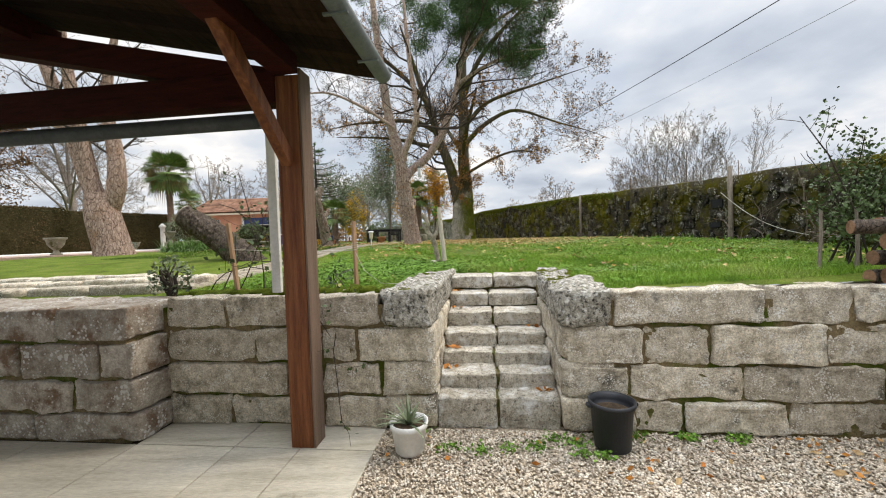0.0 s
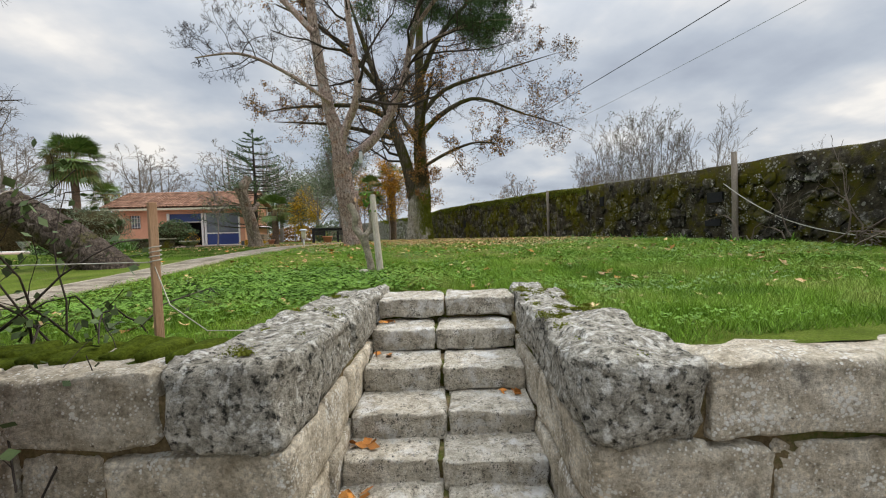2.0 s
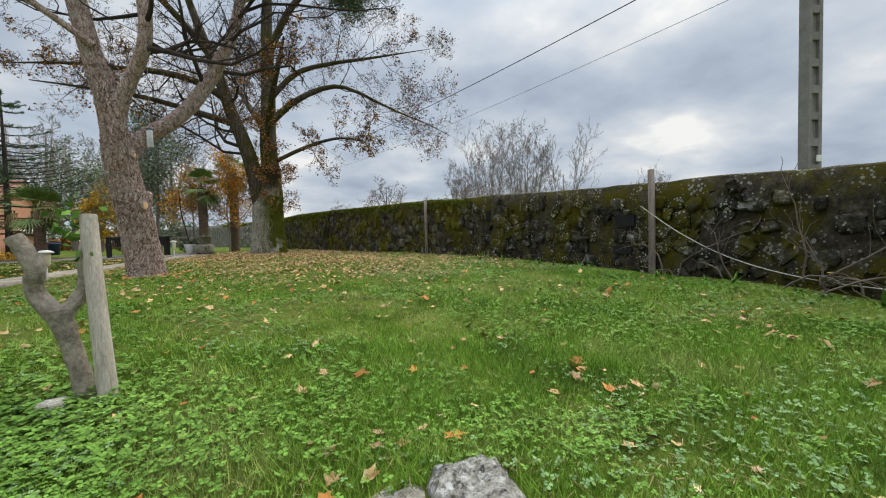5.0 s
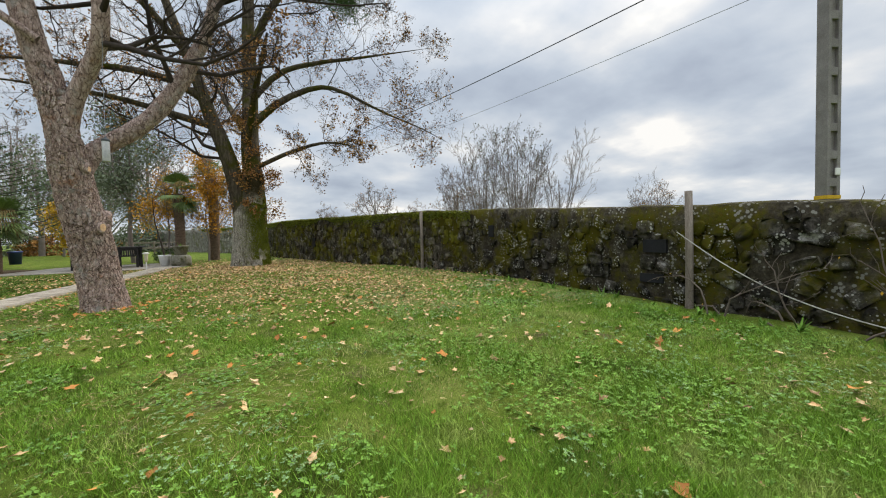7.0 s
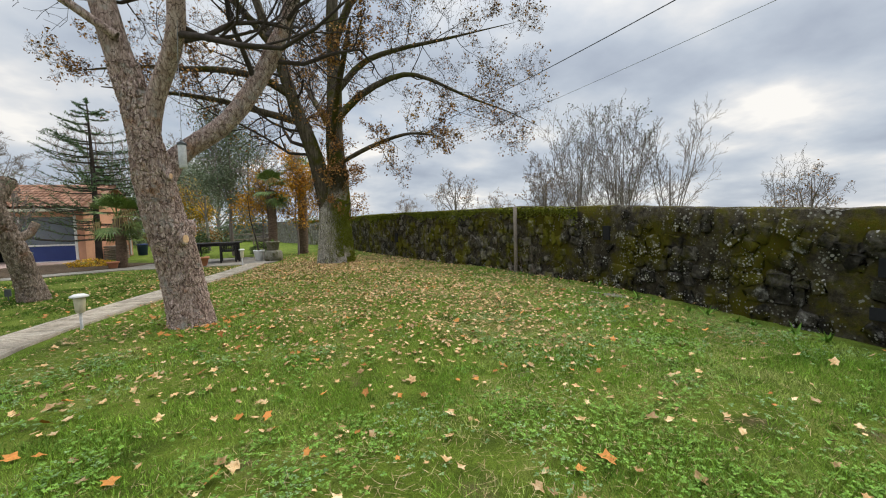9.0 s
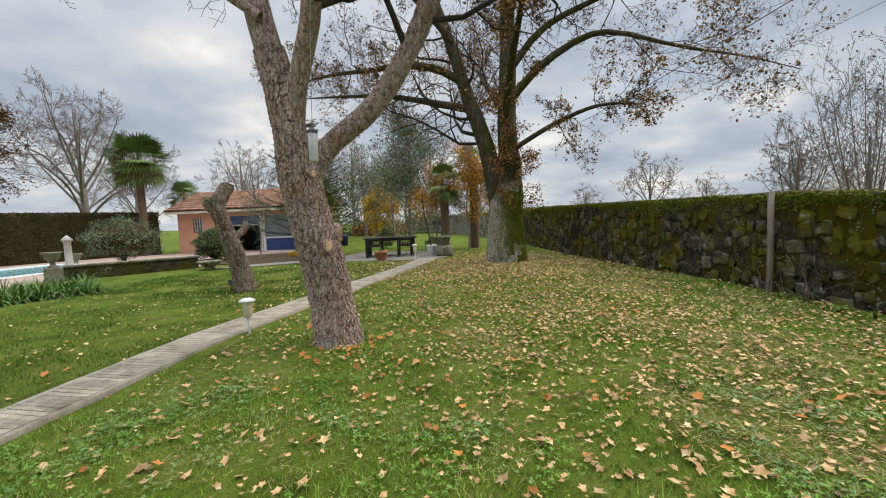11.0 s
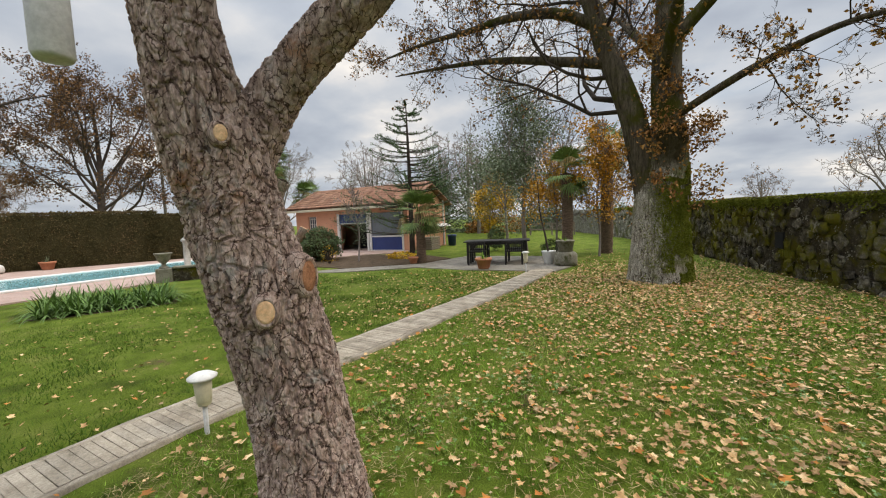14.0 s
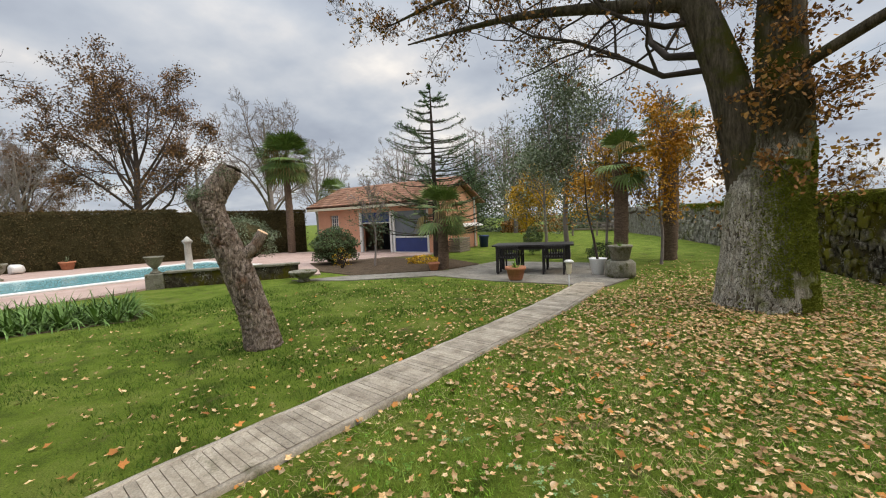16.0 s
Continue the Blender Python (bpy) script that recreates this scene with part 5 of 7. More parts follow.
# many-stemmed pine on the pool lawn
BP = tree("pine_tree", "large pine with three stems from one thick base", ([(-10.4, 12.3, 1.1), (-10.5, 12.3, 1.7), (-10.75, 12.3, 2.7), (-10.85, 12.3, 3.4)], [0.62, 0.50, 0.47, 0.35]),
          [([(-10.7, 12.3, 2.7), (-11.1, 12.3, 3.8), (-11.6, 12.3, 5.4), (-12.2, 12.2, 7.5), (-13, 12, 10)], [0.30, 0.26, 0.22, 0.16, 0.05]),
           ([(-10.8, 12.2, 2.8), (-11.0, 12.2, 4.0), (-11.2, 12.1, 5.8), (-11.4, 12, 8), (-11.2, 11.6, 10.5)], [0.28, 0.23, 0.19, 0.14, 0.05]),
           ([(-10.7, 12.4, 2.7), (-10.35, 12.4, 3.6), (-10.4, 12.5, 4.8), (-10.7, 12.6, 6.5), (-10.2, 12.8, 9.5)], [0.30, 0.27, 0.23, 0.18, 0.05]),
           ([(-11.6, 12.3, 5.4), (-13, 12.1, 6.0), (-14.6, 12, 6.4)], [0.10, 0.08, 0.03])], WARMBARK,
          [dict(n=9, lo=0.4, ratio=0.4, k=6, thin=0.25), dict(n=7, ratio=0.45, k=4), dict(n=6, ratio=0.5, k=3)], TWIG, rng)

# leaning cut trunk on the pool lawn
STUMP = thing("cut_tree", Matrix.Identity(4), "leaning bare pine trunk cut off at the top, mossy", "tree stump")


def rough_trunk(name, pts, radii, sides, rings, depth, freq, stretch, seed=0.0, sharp=5.5):
    """A trunk with real relief: bark plates between cracks."""
    P, R = spline(pts, radii, rings)
    V, F = tubes([P], [R], sides)
    C = np.repeat(P, sides, axis=0)
    N = V - C
    N /= np.linalg.norm(N, axis=1, keepdims=True) + 1e-9
    for i in range(len(V)):
        p = Vector(V[i])
        w = noise.noise_vector(p * 3.0) * 0.10
        q = Vector(((p.x + w.x) * freq, (p.y + w.y) * freq, (p.z + w.z) * freq * stretch + seed))
        dist = noise.voronoi(q)[0]
        e = dist[1] - dist[0]
        h = min(1.0, e * sharp)
        h = h * h * (3 - 2 * h)
        d2 = noise.voronoi(q * 2.4 + Vector((7, 3, 1)))[0]
        h2 = min(1.0, (d2[1] - d2[0]) * 4.0)
        V[i] += N[i] * (0.20 * depth * (h2 - 0.8) + depth * (h - 0.8) * (0.75 + 0.5 * noise.cell(q)) + 0.16 * depth * noise.noise(q * 4.1) + depth * 0.2 * noise.noise(q * 0.7) + 0.012 * noise.noise(p * 2.2))
    return smooth(mesh_from(name, V, F)), P, R


me, _, _ = rough_trunk("trunk", [(-4.60, 15.45, 1.3), (-4.64, 15.42, 1.7), (-4.70, 15.29, 2.3), (-4.78, 15.13, 2.9), (-4.83, 15.05, 3.3), (-4.72, 15.26, 3.72)], [0.26, 0.205, 0.18, 0.165, 0.15, 0.135], 70, 220, 0.030, 18, 0.35)
put("trunk", me, CUTBARK, STUMP)
part("cut_face", lathe([(0.01, 0.0), (0.12, 0.0), (0.11, 0.02), (0.01, 0.028)], 16), STUMPBARK, STUMP, "weathered cut end", Matrix.Translation((-4.72, 15.26, 3.72)) @ Matrix.Rotation(-0.3, 4, "X"))
for q, s in (((-4.80, 14.98, 3.42), 0.11), ((-4.70, 15.15, 3.66), 0.10), ((-4.93, 14.90, 3.40), 0.08), ((-4.76, 15.05, 3.0), 0.08)):
    V, F = cards(rng, np.array(q) + rng.normal(size=(420, 3)) * s * 0.55, 0.035, 0, 0.4)
    tagged(put("moss_clump", mesh_from("moss_clump", V, F), OLIVELEAF, STUMP, "green moss and ivy on the cut trunk"), kind="stuff")
put("branch_stub", tube_mesh("branch_stub", [(-4.80, 15.1, 3.05), (-4.93, 14.93, 3.25), (-4.97, 14.88, 3.36)], [0.09, 0.07, 0.06], 10), CUTBARK, STUMP)
put("branch_stub", tube_mesh("branch_stub", [(-4.75, 15.2, 2.55), (-4.55, 15.4, 2.75), (-4.5, 15.48, 2.92)], [0.09, 0.075, 0.07], 10), CUTBARK, STUMP)
part("stub_end", lathe([(0.002, 0), (0.068, 0), (0.066, 0.012), (0.002, 0.014)], 14), CUT, STUMP, "pale sawn stub end", Matrix.Translation((-4.5, 15.48, 2.92)) @ Matrix.Rotation(radians(25), 4, "Y") @ Matrix.Rotation(radians(-20), 4, "X"))

# the pine's lower trunk again, with its bark plates, round the plain one
me, PP, PR = rough_trunk("bark", PINE_T[0][:12], [r + 0.008 for r in PINE_T[1][:12]], 190, 520, 0.044, 15.0, 0.48, 0.0, 8.0)
me.polygons.foreach_set("use_smooth", [False] * len(me.polygons))
put("bark", me, BARK, pine, "grey-red bark in thick plates")
me, _, _ = rough_trunk("bark", PINE_L[0][0][:7], [r + 0.006 for r in PINE_L[0][1][:7]], 80, 240, 0.018, 24.0, 0.36, 0.0, 5.0)
put("bark", me, BARK, pine)
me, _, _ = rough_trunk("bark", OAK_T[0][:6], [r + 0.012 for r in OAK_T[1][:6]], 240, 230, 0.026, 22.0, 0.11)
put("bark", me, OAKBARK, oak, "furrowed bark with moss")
P, R = spline(OAK_T[0][:6], OAK_T[1][:6], 60)
n = 60000
f = rng.uniform(4, 50, n)
a = radians(-38) + rng.normal(size=n) * 0.52
i = f.astype(int)
c = P[i] + (P[i + 1] - P[i]) * (f - i)[:, None]
r = R[i] + (R[i + 1] - R[i]) * (f - i)
pos = c + np.stack([np.cos(a), np.sin(a), np.zeros(n)], 1) * (r + 0.02)[:, None]
keep = np.array([noise.noise(Vector(p) * 1.5) + 0.5 * noise.noise(Vector(p) * 6.0) for p in pos]) > -0.14
V, F = cards(rng, pos[keep], 0.028, 0, 0.8, 0.008)
tagged(put("moss", mesh_from("moss", V, F), MOSSTOP, oak, "yellow-green moss up one side of the bole"), kind="stuff")
for zc, (nx, ny), s, lab in [(2.60, (0.20, -0.18), 0.038, "pale sawn branch scar"), (2.73, (0.24, 0.05), 0.054, "orange-brown hollow branch scar"), (3.37, (0.23, -0.11), 0.026, "small grey branch scar")]:
    k = np.array(PINE_T[0])
    c = Vector((np.interp(zc, k[:, 2], k[:, 0]), np.interp(zc, k[:, 2], k[:, 1]), zc))
    d = Vector((nx, ny, 0.0)).normalized()
    m = Matrix.Translation(c + d * (float(np.interp(zc, k[:, 2], PINE_T[1])) + 0.045)) @ d.to_track_quat("Z", "Y").to_matrix().to_4x4() @ Matrix.Diagonal((s, s * 1.35, s, 1))
    part("branch_scar", lathe([(1.75, -1.5), (1.55, -0.2), (1.25, 0.34), (1.1, 0.32), (1.0, 0.2)], 18), BARK, pine, "healed bark ring", m, True)
    part("cut_face", lathe([(1.02, 0.0), (1.01, 0.26), (0.7, 0.29), (0.02, 0.27)], 18), HOLLOW if "hollow" in lab else CUT, pine, lab, m, True)
feed = thing("bird_feeder", Matrix.Translation((-0.60, 11.0, 3.38)), "grey metal tube feeder hanging from a pine branch", "bird feeder")
part("tube", lathe([(0.035, 0.0), (0.04, 0.01), (0.04, 0.24), (0.035, 0.25)], 14), STEEL, feed, "", None, True)
part("cap", lathe([(0.046, 0.25), (0.046, 0.268), (0.02, 0.285), (0.008, 0.30)], 14), DARKGREY, feed, "dark cap")
put("wire", tube_mesh("wire", [(0, 0, 0.29), (-0.01, 0.1, 1.2), (-0.03, 0.3, 2.2), (-0.1, 1.0, 2.9)], 0.003, 4), WIRE, feed)

# ---- pergola ----
perg = thing("pergola", WALL, "red-brown timber pergola with boarded roof and grey gutter", "pergola", kind="structure")
pp = (-1.235, -0.36)
part("post", boxed((pp[0], pp[1], 0.0), (pp[0] + 0.185, pp[1] + 0.185, 2.95), 0.008), WOODRED, perg)
part("post_cover", boxed((pp[0] + 0.189, pp[1] + 0.0, 0.0), (pp[0] + 0.205, pp[1] + 0.18, 3.0), 0.003), WOODGREY, perg, "weathered grey-brown board on the post's side")
part("white_strip", boxed((-1.49, -0.10, 1.22), (-1.41, -0.06, 2.62), 0.005), WHITE, perg, "white painted strip behind the post")
# beams and rafters take the timber colour with the roof's shade put in
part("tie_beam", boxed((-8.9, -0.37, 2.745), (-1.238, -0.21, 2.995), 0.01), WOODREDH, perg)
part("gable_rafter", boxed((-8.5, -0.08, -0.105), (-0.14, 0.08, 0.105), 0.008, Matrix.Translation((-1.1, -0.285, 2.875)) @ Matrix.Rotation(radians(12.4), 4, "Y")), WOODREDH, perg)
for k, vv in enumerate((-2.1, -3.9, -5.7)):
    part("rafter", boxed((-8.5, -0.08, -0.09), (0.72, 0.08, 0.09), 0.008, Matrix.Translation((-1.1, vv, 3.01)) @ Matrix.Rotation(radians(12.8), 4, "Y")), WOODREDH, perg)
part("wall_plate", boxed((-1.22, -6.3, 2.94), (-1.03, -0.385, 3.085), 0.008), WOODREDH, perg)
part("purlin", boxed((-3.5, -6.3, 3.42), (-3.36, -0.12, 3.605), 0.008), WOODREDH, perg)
part("brace", boxed((-0.038, -0.055, 0), (0.038, 0.055, 1.18), 0.006, Matrix.Translation((-1.15, -0.36, 2.28)) @ Matrix.Rotation(radians(48), 4, "X")), WOODRED, perg)
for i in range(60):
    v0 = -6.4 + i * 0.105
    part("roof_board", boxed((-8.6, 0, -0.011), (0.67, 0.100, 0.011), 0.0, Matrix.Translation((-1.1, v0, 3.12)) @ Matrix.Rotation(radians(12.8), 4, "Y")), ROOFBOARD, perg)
part("roof_cover", boxed((-8.65, -6.45, 0.03), (0.69, -0.08, 0.075), 0.01, Matrix.Translation((-1.1, 0, 3.12)) @ Matrix.Rotation(radians(12.8), 4, "Y")), TILE, perg)
bm = bmesh.new()
prev = None
for q in (0, 1):
    ring = []
    y = -6.4 if q == 0 else -0.08
    for k in range(13):
        a = math.pi * k / 12
        ring.append(bm.verts.new((-0.44 + 0.068 * math.cos(a), y, 3.01 - 0.068 * math.sin(a))))
    for k in range(13):
        a = math.pi * (12 - k) / 12
        ring.append(bm.verts.new((-0.44 + 0.060 * math.cos(a), y, 3.01 - 0.060 * math.sin(a))))
    if prev:
        for k in range(26):
            bm.faces.new((prev[k], prev[(k + 1) % 26], ring[(k + 1) % 26], ring[k]))
    prev = ring
part("gutter", bm, GUTTER, perg, "grey half-round gutter", None, True)
part("gutter_end", lathe([(0.002, 0), (0.068, 0), (0.068, 0.012), (0.002, 0.012)], 24), GUTTER, perg, "", Matrix.Translation((-0.44, -0.075, 3.01)) @ Matrix.Rotation(radians(90), 4, "X"))
for vv in (-0.5, -1.1, -1.7):
    part("gutter_bracket", boxed((-0.515, vv - 0.012, 2.930), (-0.365, vv + 0.012, 2.943), 0.002), GUTTER, perg)
blind = thing("awning_roller", WALL, "dark grey awning roller under the pergola beam", "awning")
part("roller", lathe([(0.062, 0), (0.062, 7.4)], 16), DARKGREY, blind, "", Matrix.Translation((-1.40, -0.26, 2.645)) @ Matrix.Rotation(radians(-90), 4, "Y"), True)
part("end_cap", boxed((-1.41, -0.33, 2.575), (-1.37, -0.19, 2.715), 0.01), DARKGREY, blind)
pipe = thing("downpipe", WALL, "grey-blue downpipe standing at the retaining wall", "pipe")
put("tube", tube_mesh("tube", [(-3.95, -0.42, 2.55), (-3.97, -0.42, 1.35), (-3.95, -0.42, 1.16)], 0.035, 10), GUTTER, pipe)
put("elbow", tube_mesh("elbow", [(-3.95, -0.42, 1.22), (-3.93, -0.45, 1.14), (-3.86, -0.48, 1.10)], 0.037, 10), GUTTER, pipe)

# ---- pots in the court ----
pot = thing("plant_pot", Matrix.Translation((-0.31, 2.95, 0.0)) @ Matrix.Diagonal((0.88, 0.88, 0.92, 1)), "white plastic pot with a spiky green plant on gravel", "plant pot")
part("pot", lathe([(0.105, 0.0), (0.125, 0.02), (0.152, 0.21), (0.165, 0.215), (0.170, 0.265), (0.158, 0.265), (0.15, 0.225), (0.02, 0.225)], 28), POTWHITE, pot, "", None, True)
part("soil", lathe([(0.02, 0.222), (0.148, 0.222), (0.1, 0.238), (0.02, 0.24)], 20), SOIL, pot)


def spikes(n, length, width, spread, k=5, bend=0.35):
    """Long pointed leaves arching from one base."""
    V, F = [], []
    for i in range(n):
        a, e = rng.uniform(0, 2 * math.pi), rng.uniform(*spread)
        d = np.array([math.cos(a) * math.cos(e), math.sin(a) * math.cos(e), math.sin(e)])
        s = np.array([-math.sin(a), math.cos(a), 0])
        L = length * rng.uniform(0.6, 1.1)
        b = len(V)
        for j in range(k):
            f = j / (k - 1)
            p = d * L * f - np.array([0, 0, bend * L * f * f * math.cos(e)])
            w = width * (1 - f) ** 0.7 * 0.5
            V += [p - s * w, p + s * w]
        F += [(b + 2 * j, b + 2 * j + 1, b + 2 * j + 3, b + 2 * j + 2) for j in range(k - 1)]
    return mesh_from("leaves", V, F)


put("leaves", spikes(34, 0.36, 0.034, (0.25, 1.45)), OLIVELEAF, pot, "grey-green spiky leaves", Matrix.Translation((0, 0, 0.23)))
buck = thing("bucket", Matrix.Translation((1.25, 2.92, 0.0)) @ Matrix.Diagonal((0.88, 0.88, 0.92, 1)), "black plastic builder's bucket with earth in it", "bucket")
part("body", lathe([(0.14, 0.0), (0.15, 0.01), (0.178, 0.36), (0.198, 0.365), (0.198, 0.395), (0.180, 0.395), (0.172, 0.34), (0.168, 0.30), (0.02, 0.30)], 32), POTBLACK, buck, "", None, True)
part("earth", lathe([(0.02, 0.305), (0.166, 0.305), (0.12, 0.325), (0.02, 0.318)], 24), SOIL, buck)
for sx in (-1, 1):
    part("lug", boxed((sx * 0.195 - 0.025, -0.03, 0.345), (sx * 0.195 + 0.025, 0.03, 0.372), 0.008), POTBLACK, buck)

# ---- log pile, rose and stakes at the lawn's edge ----
for i, (u, v, z, r, L, tilt) in enumerate([(3.62, 0.25, 1.21, 0.06, 0.8, 0), (3.62, 0.1, 1.23, 0.07, 0.7, 4), (3.60, 0.02, 1.36, 0.075, 0.7, 2), (3.60, 0.2, 1.37, 0.06, 0.7, -3), (3.62, 0.1, 1.50, 0.07, 0.75, 3),
                                        (3.45, 0.02, 1.62, 0.055, 0.9, 6), (3.62, 0.18, 1.63, 0.06, 0.7, 0), (3.65, 0.05, 1.75, 0.05, 0.6, -5)]):
    lg = thing("log", WALL @ Matrix.Translation((u - (0.33 if i == 5 else 0.17), v, z)) @ Matrix.Rotation(radians(90), 4, "Y") @ Matrix.Rotation(radians(tilt + 12 * math.sin(i * 3)), 4, "X"), "split firewood log in a stack on the wall", "log", "firewood stack")
    part("bark", lathe([(r * 0.96, 0), (r, 0.02), (r * 0.97, L * 0.5), (r, L)], 12), STUMPBARK, lg, "", None, True)
    part("cut_end", lathe([(0.002, -0.004), (r * 0.95, -0.004), (r * 0.95, 0.002), (0.002, 0.002)], 12), LOGEND, lg, "orange-brown sawn end")
rose = thing("rose_bush", Matrix.Translation((4.05, 3.85, 1.12)), "tall climbing rose bush with dark leaves and one coral bloom", "rose bush")
nst = 12
b0 = rng.normal(size=(nst, 3)) * np.array([0.22, 0.15, 0])
tp = np.stack([rng.uniform(-0.5, 0.9, nst), rng.uniform(-0.4, 0.4, nst), rng.uniform(0.7, 1.6, nst)], 1)
P = np.stack([b0, b0 + (tp - b0) * [0.25, 0.25, 0.4], b0 + (tp - b0) * [0.6, 0.6, 0.75], tp], 1)
R = np.tile([0.011, 0.009, 0.007, 0.004], (nst, 1))
S, R2 = shoots(rng, P, R, 7, lo=0.3, ratio=0.3, k=4)
V, F = join([tubes(P, R, 5), tubes(S, np.maximum(R2, 0.003), 4)])
put("stem", mesh_from("stem", V, F), TWIG, rose)
pos = along(rng, S, 44, 0.05)
pos = pos[pos[:, 0] > -0.36 + 0.9 * np.maximum(0, pos[:, 1])]
V, F = cards(rng, pos, 0.04, 0, 0.75, 0.06)
tagged(put("foliage", mesh_from("foliage", V, F), EVERGREEN, rose), kind="stuff")
for q in ((0.0, -0.42, 1.30),):
    V, F = cards(rng, np.tile(np.array(q), (40, 1)), 0.04, 0, 0.9, 0.016)
    put("bloom", mesh_from("bloom", V, F), RED, rose, "coral red rose bloom")
for x in (3.52, 3.86, 4.15):
    stk = thing("garden_post", Matrix.Translation((x, 3.62 + 0.05 * math.sin(x * 9), 1.08)) @ Matrix.Rotation(radians(5 * math.sin(x * 31)), 4, "Y"), "grey wooden post among the rose stems", "post", "rose posts")
    put("pole", tube_mesh("pole", [(0, 0, 0), (0.01, 0, 0.4), (0, 0.01, 0.7)], [0.017, 0.015, 0.012], 8), POLEWOOD, stk)


def stake(x, y, z, x2, y2, z2, w, label, mt):
    ob = thing("stake", Matrix.Translation((x, y, z)), label, "stake")
    d = Vector((x2 - x, y2 - y, z2 - z))
    part("stick", boxed((-w / 2, -w / 2, -0.1), (w / 2, w / 2, d.length), 0.004), mt, ob, "", d.to_track_quat("Z", "Y").to_matrix().to_4x4())
    return ob


sk = stake(-0.88, 3.88, 1.14, -0.89, 3.89, 1.84, 0.035, "new square wooden stake with string tied round it", STAKE)
put("string", tube_mesh("string", [(0.025 * math.cos(a), 0.025 * math.sin(a), 0.40 + 0.0035 * a) for a in np.linspace(0, 26, 60)], 0.003, 4), ROPE, sk, "pale string wound round")
stake(-2.02, 3.78, 1.14, -2.10, 3.80, 1.86, 0.035, "leaning wooden stake at the wall's edge", STAKE)
stake(-2.32, 4.3, 1.15, -2.3, 4.3, 1.75, 0.014, "thin dark metal stake", DARKGREY)
line = thing("garden_string", Matrix.Identity(4), "pale string stretched between the stakes", "string")
put("string", tube_mesh("string", [(-0.88, 3.87, 1.55), (-1.5, 3.82, 1.56), (-2.06, 3.79, 1.60)], 0.003, 4), ROPE, line)
put("tail", tube_mesh("tail", [(-0.88, 3.87, 1.53), (-0.78, 3.80, 1.35), (-0.62, 3.80, 1.22), (-0.45, 3.85, 1.20)], 0.003, 4), ROPE, line)
vine = thing("bramble", Matrix.Translation((-1.75, 4.1, 1.12)), "tangled bare bramble stems behind the retaining wall", "bramble")
b0 = rng.normal(size=(16, 3)) * np.array([0.35, 0.15, 0])
P = [b0]
d = rng.normal(size=(16, 3)) * 0.5 + np.array([0.3, 0, 1.1])
for k in range(6):
    d = d + rng.normal(size=d.shape) * 0.3 + np.array([0, 0, -0.32])
    P.append(P[-1] + d * 0.13)
P = np.stack(P, 1)
R = np.tile(np.linspace(0.007, 0.003, 7), (16, 1))
S, R2 = shoots(rng, P, R, 5, ratio=0.35, k=4)
V, F = join([tubes(P, R, 4), tubes(S, np.maximum(R2, 0.002), 3)])
put("stem", mesh_from("stem", V, F), TWIG, vine)
V, F = cards(rng, along(rng, S, 5, 0.2), 0.05, 0, 0.7, 0.05)
tagged(put("foliage", mesh_from("foliage", V, F), EVERGREEN, vine), kind="stuff")
bush("dead_plant", "small half-bare grey-green plant on the wall's top", (-3.05, 3.85, 1.13), (-2.65, 4.2, 1.55), 350, 0.05, OLIVELEAF, stems=12)

# leaning dead trunk beyond the wall
dead = thing("leaning_trunk", Matrix.Identity(4), "thick leaning dead trunk cut off at its upper end", "tree trunk")
me, _, _ = rough_trunk("trunk", [(-3.9, 8.35, 0.95), (-4.35, 8.3, 1.42), (-4.9, 8.25, 1.90), (-5.45, 8.2, 2.30)], [0.32, 0.29, 0.26, 0.23], 60, 120, 0.04, 9, 0.6)
put("trunk", me, STUMPBARK, dead)
part("cut_face", lathe([(0.02, 0), (0.235, 0), (0.23, 0.02), (0.02, 0.025)], 18), PALEBARK, dead, "weathered sawn face", Matrix.Translation((-5.445, 8.2, 2.30)) @ Matrix.Rotation(radians(-58), 4, "Y"))

# pollarded shrub with its prop
sh = thing("pollard_shrub", Matrix.Translation((-0.10, 6.74, 1.16)), "pollarded pale shrub stem with knobbly cut heads", "shrub")
me, _, _ = rough_trunk("trunk", [(0.03, 0, -0.08), (0.0, 0, 0.15), (-0.04, 0, 0.35), (-0.08, 0.0, 0.52)], [0.06, 0.045, 0.043, 0.055], 20, 40, 0.008, 20, 0.8)
put("trunk", me, PALEBARK, sh)
for pts, rad in (([(-0.08, 0, 0.48), (-0.17, 0.02, 0.62), (-0.16, 0.0, 0.75), (-0.23, 0, 0.9)], [0.045, 0.036, 0.04, 0.036]),
                 ([(-0.06, 0, 0.48), (0.02, 0.03, 0.62), (0.03, 0.03, 0.78), (0.06, 0.03, 0.98)], [0.04, 0.032, 0.03, 0.026])):
    me, _, _ = rough_trunk("limb", pts, rad, 16, 30, 0.010, 18, 0.8)
    put("limb", me, PALEBARK, sh)
V, F = cards(rng, np.array([[0.0, 0.02, 0.95]]) + rng.normal(size=(40, 3)) * np.array([0.06, 0.06, 0.08]), 0.06, 0, 0.6)
tagged(put("leaves", mesh_from("leaves", V, F), CLOVER, sh, "few yellow-green leaves"), kind="stuff")
prop = thing("prop_pole", Matrix.Identity(4), "peeled pale wooden pole propped beside the shrub", "pole")
put("pole", tube_mesh("pole", [(0.03, 6.67, 1.12), (0.0, 6.70, 1.5), (-0.03, 6.74, 1.88), (-0.05, 6.78, 2.17)], [0.045, 0.042, 0.04, 0.038], 10), PEELED, prop)
st = thing("stone", Matrix.Translation((-0.17, 6.60, 1.215)), "small pale stone at the shrub's foot", "stone")
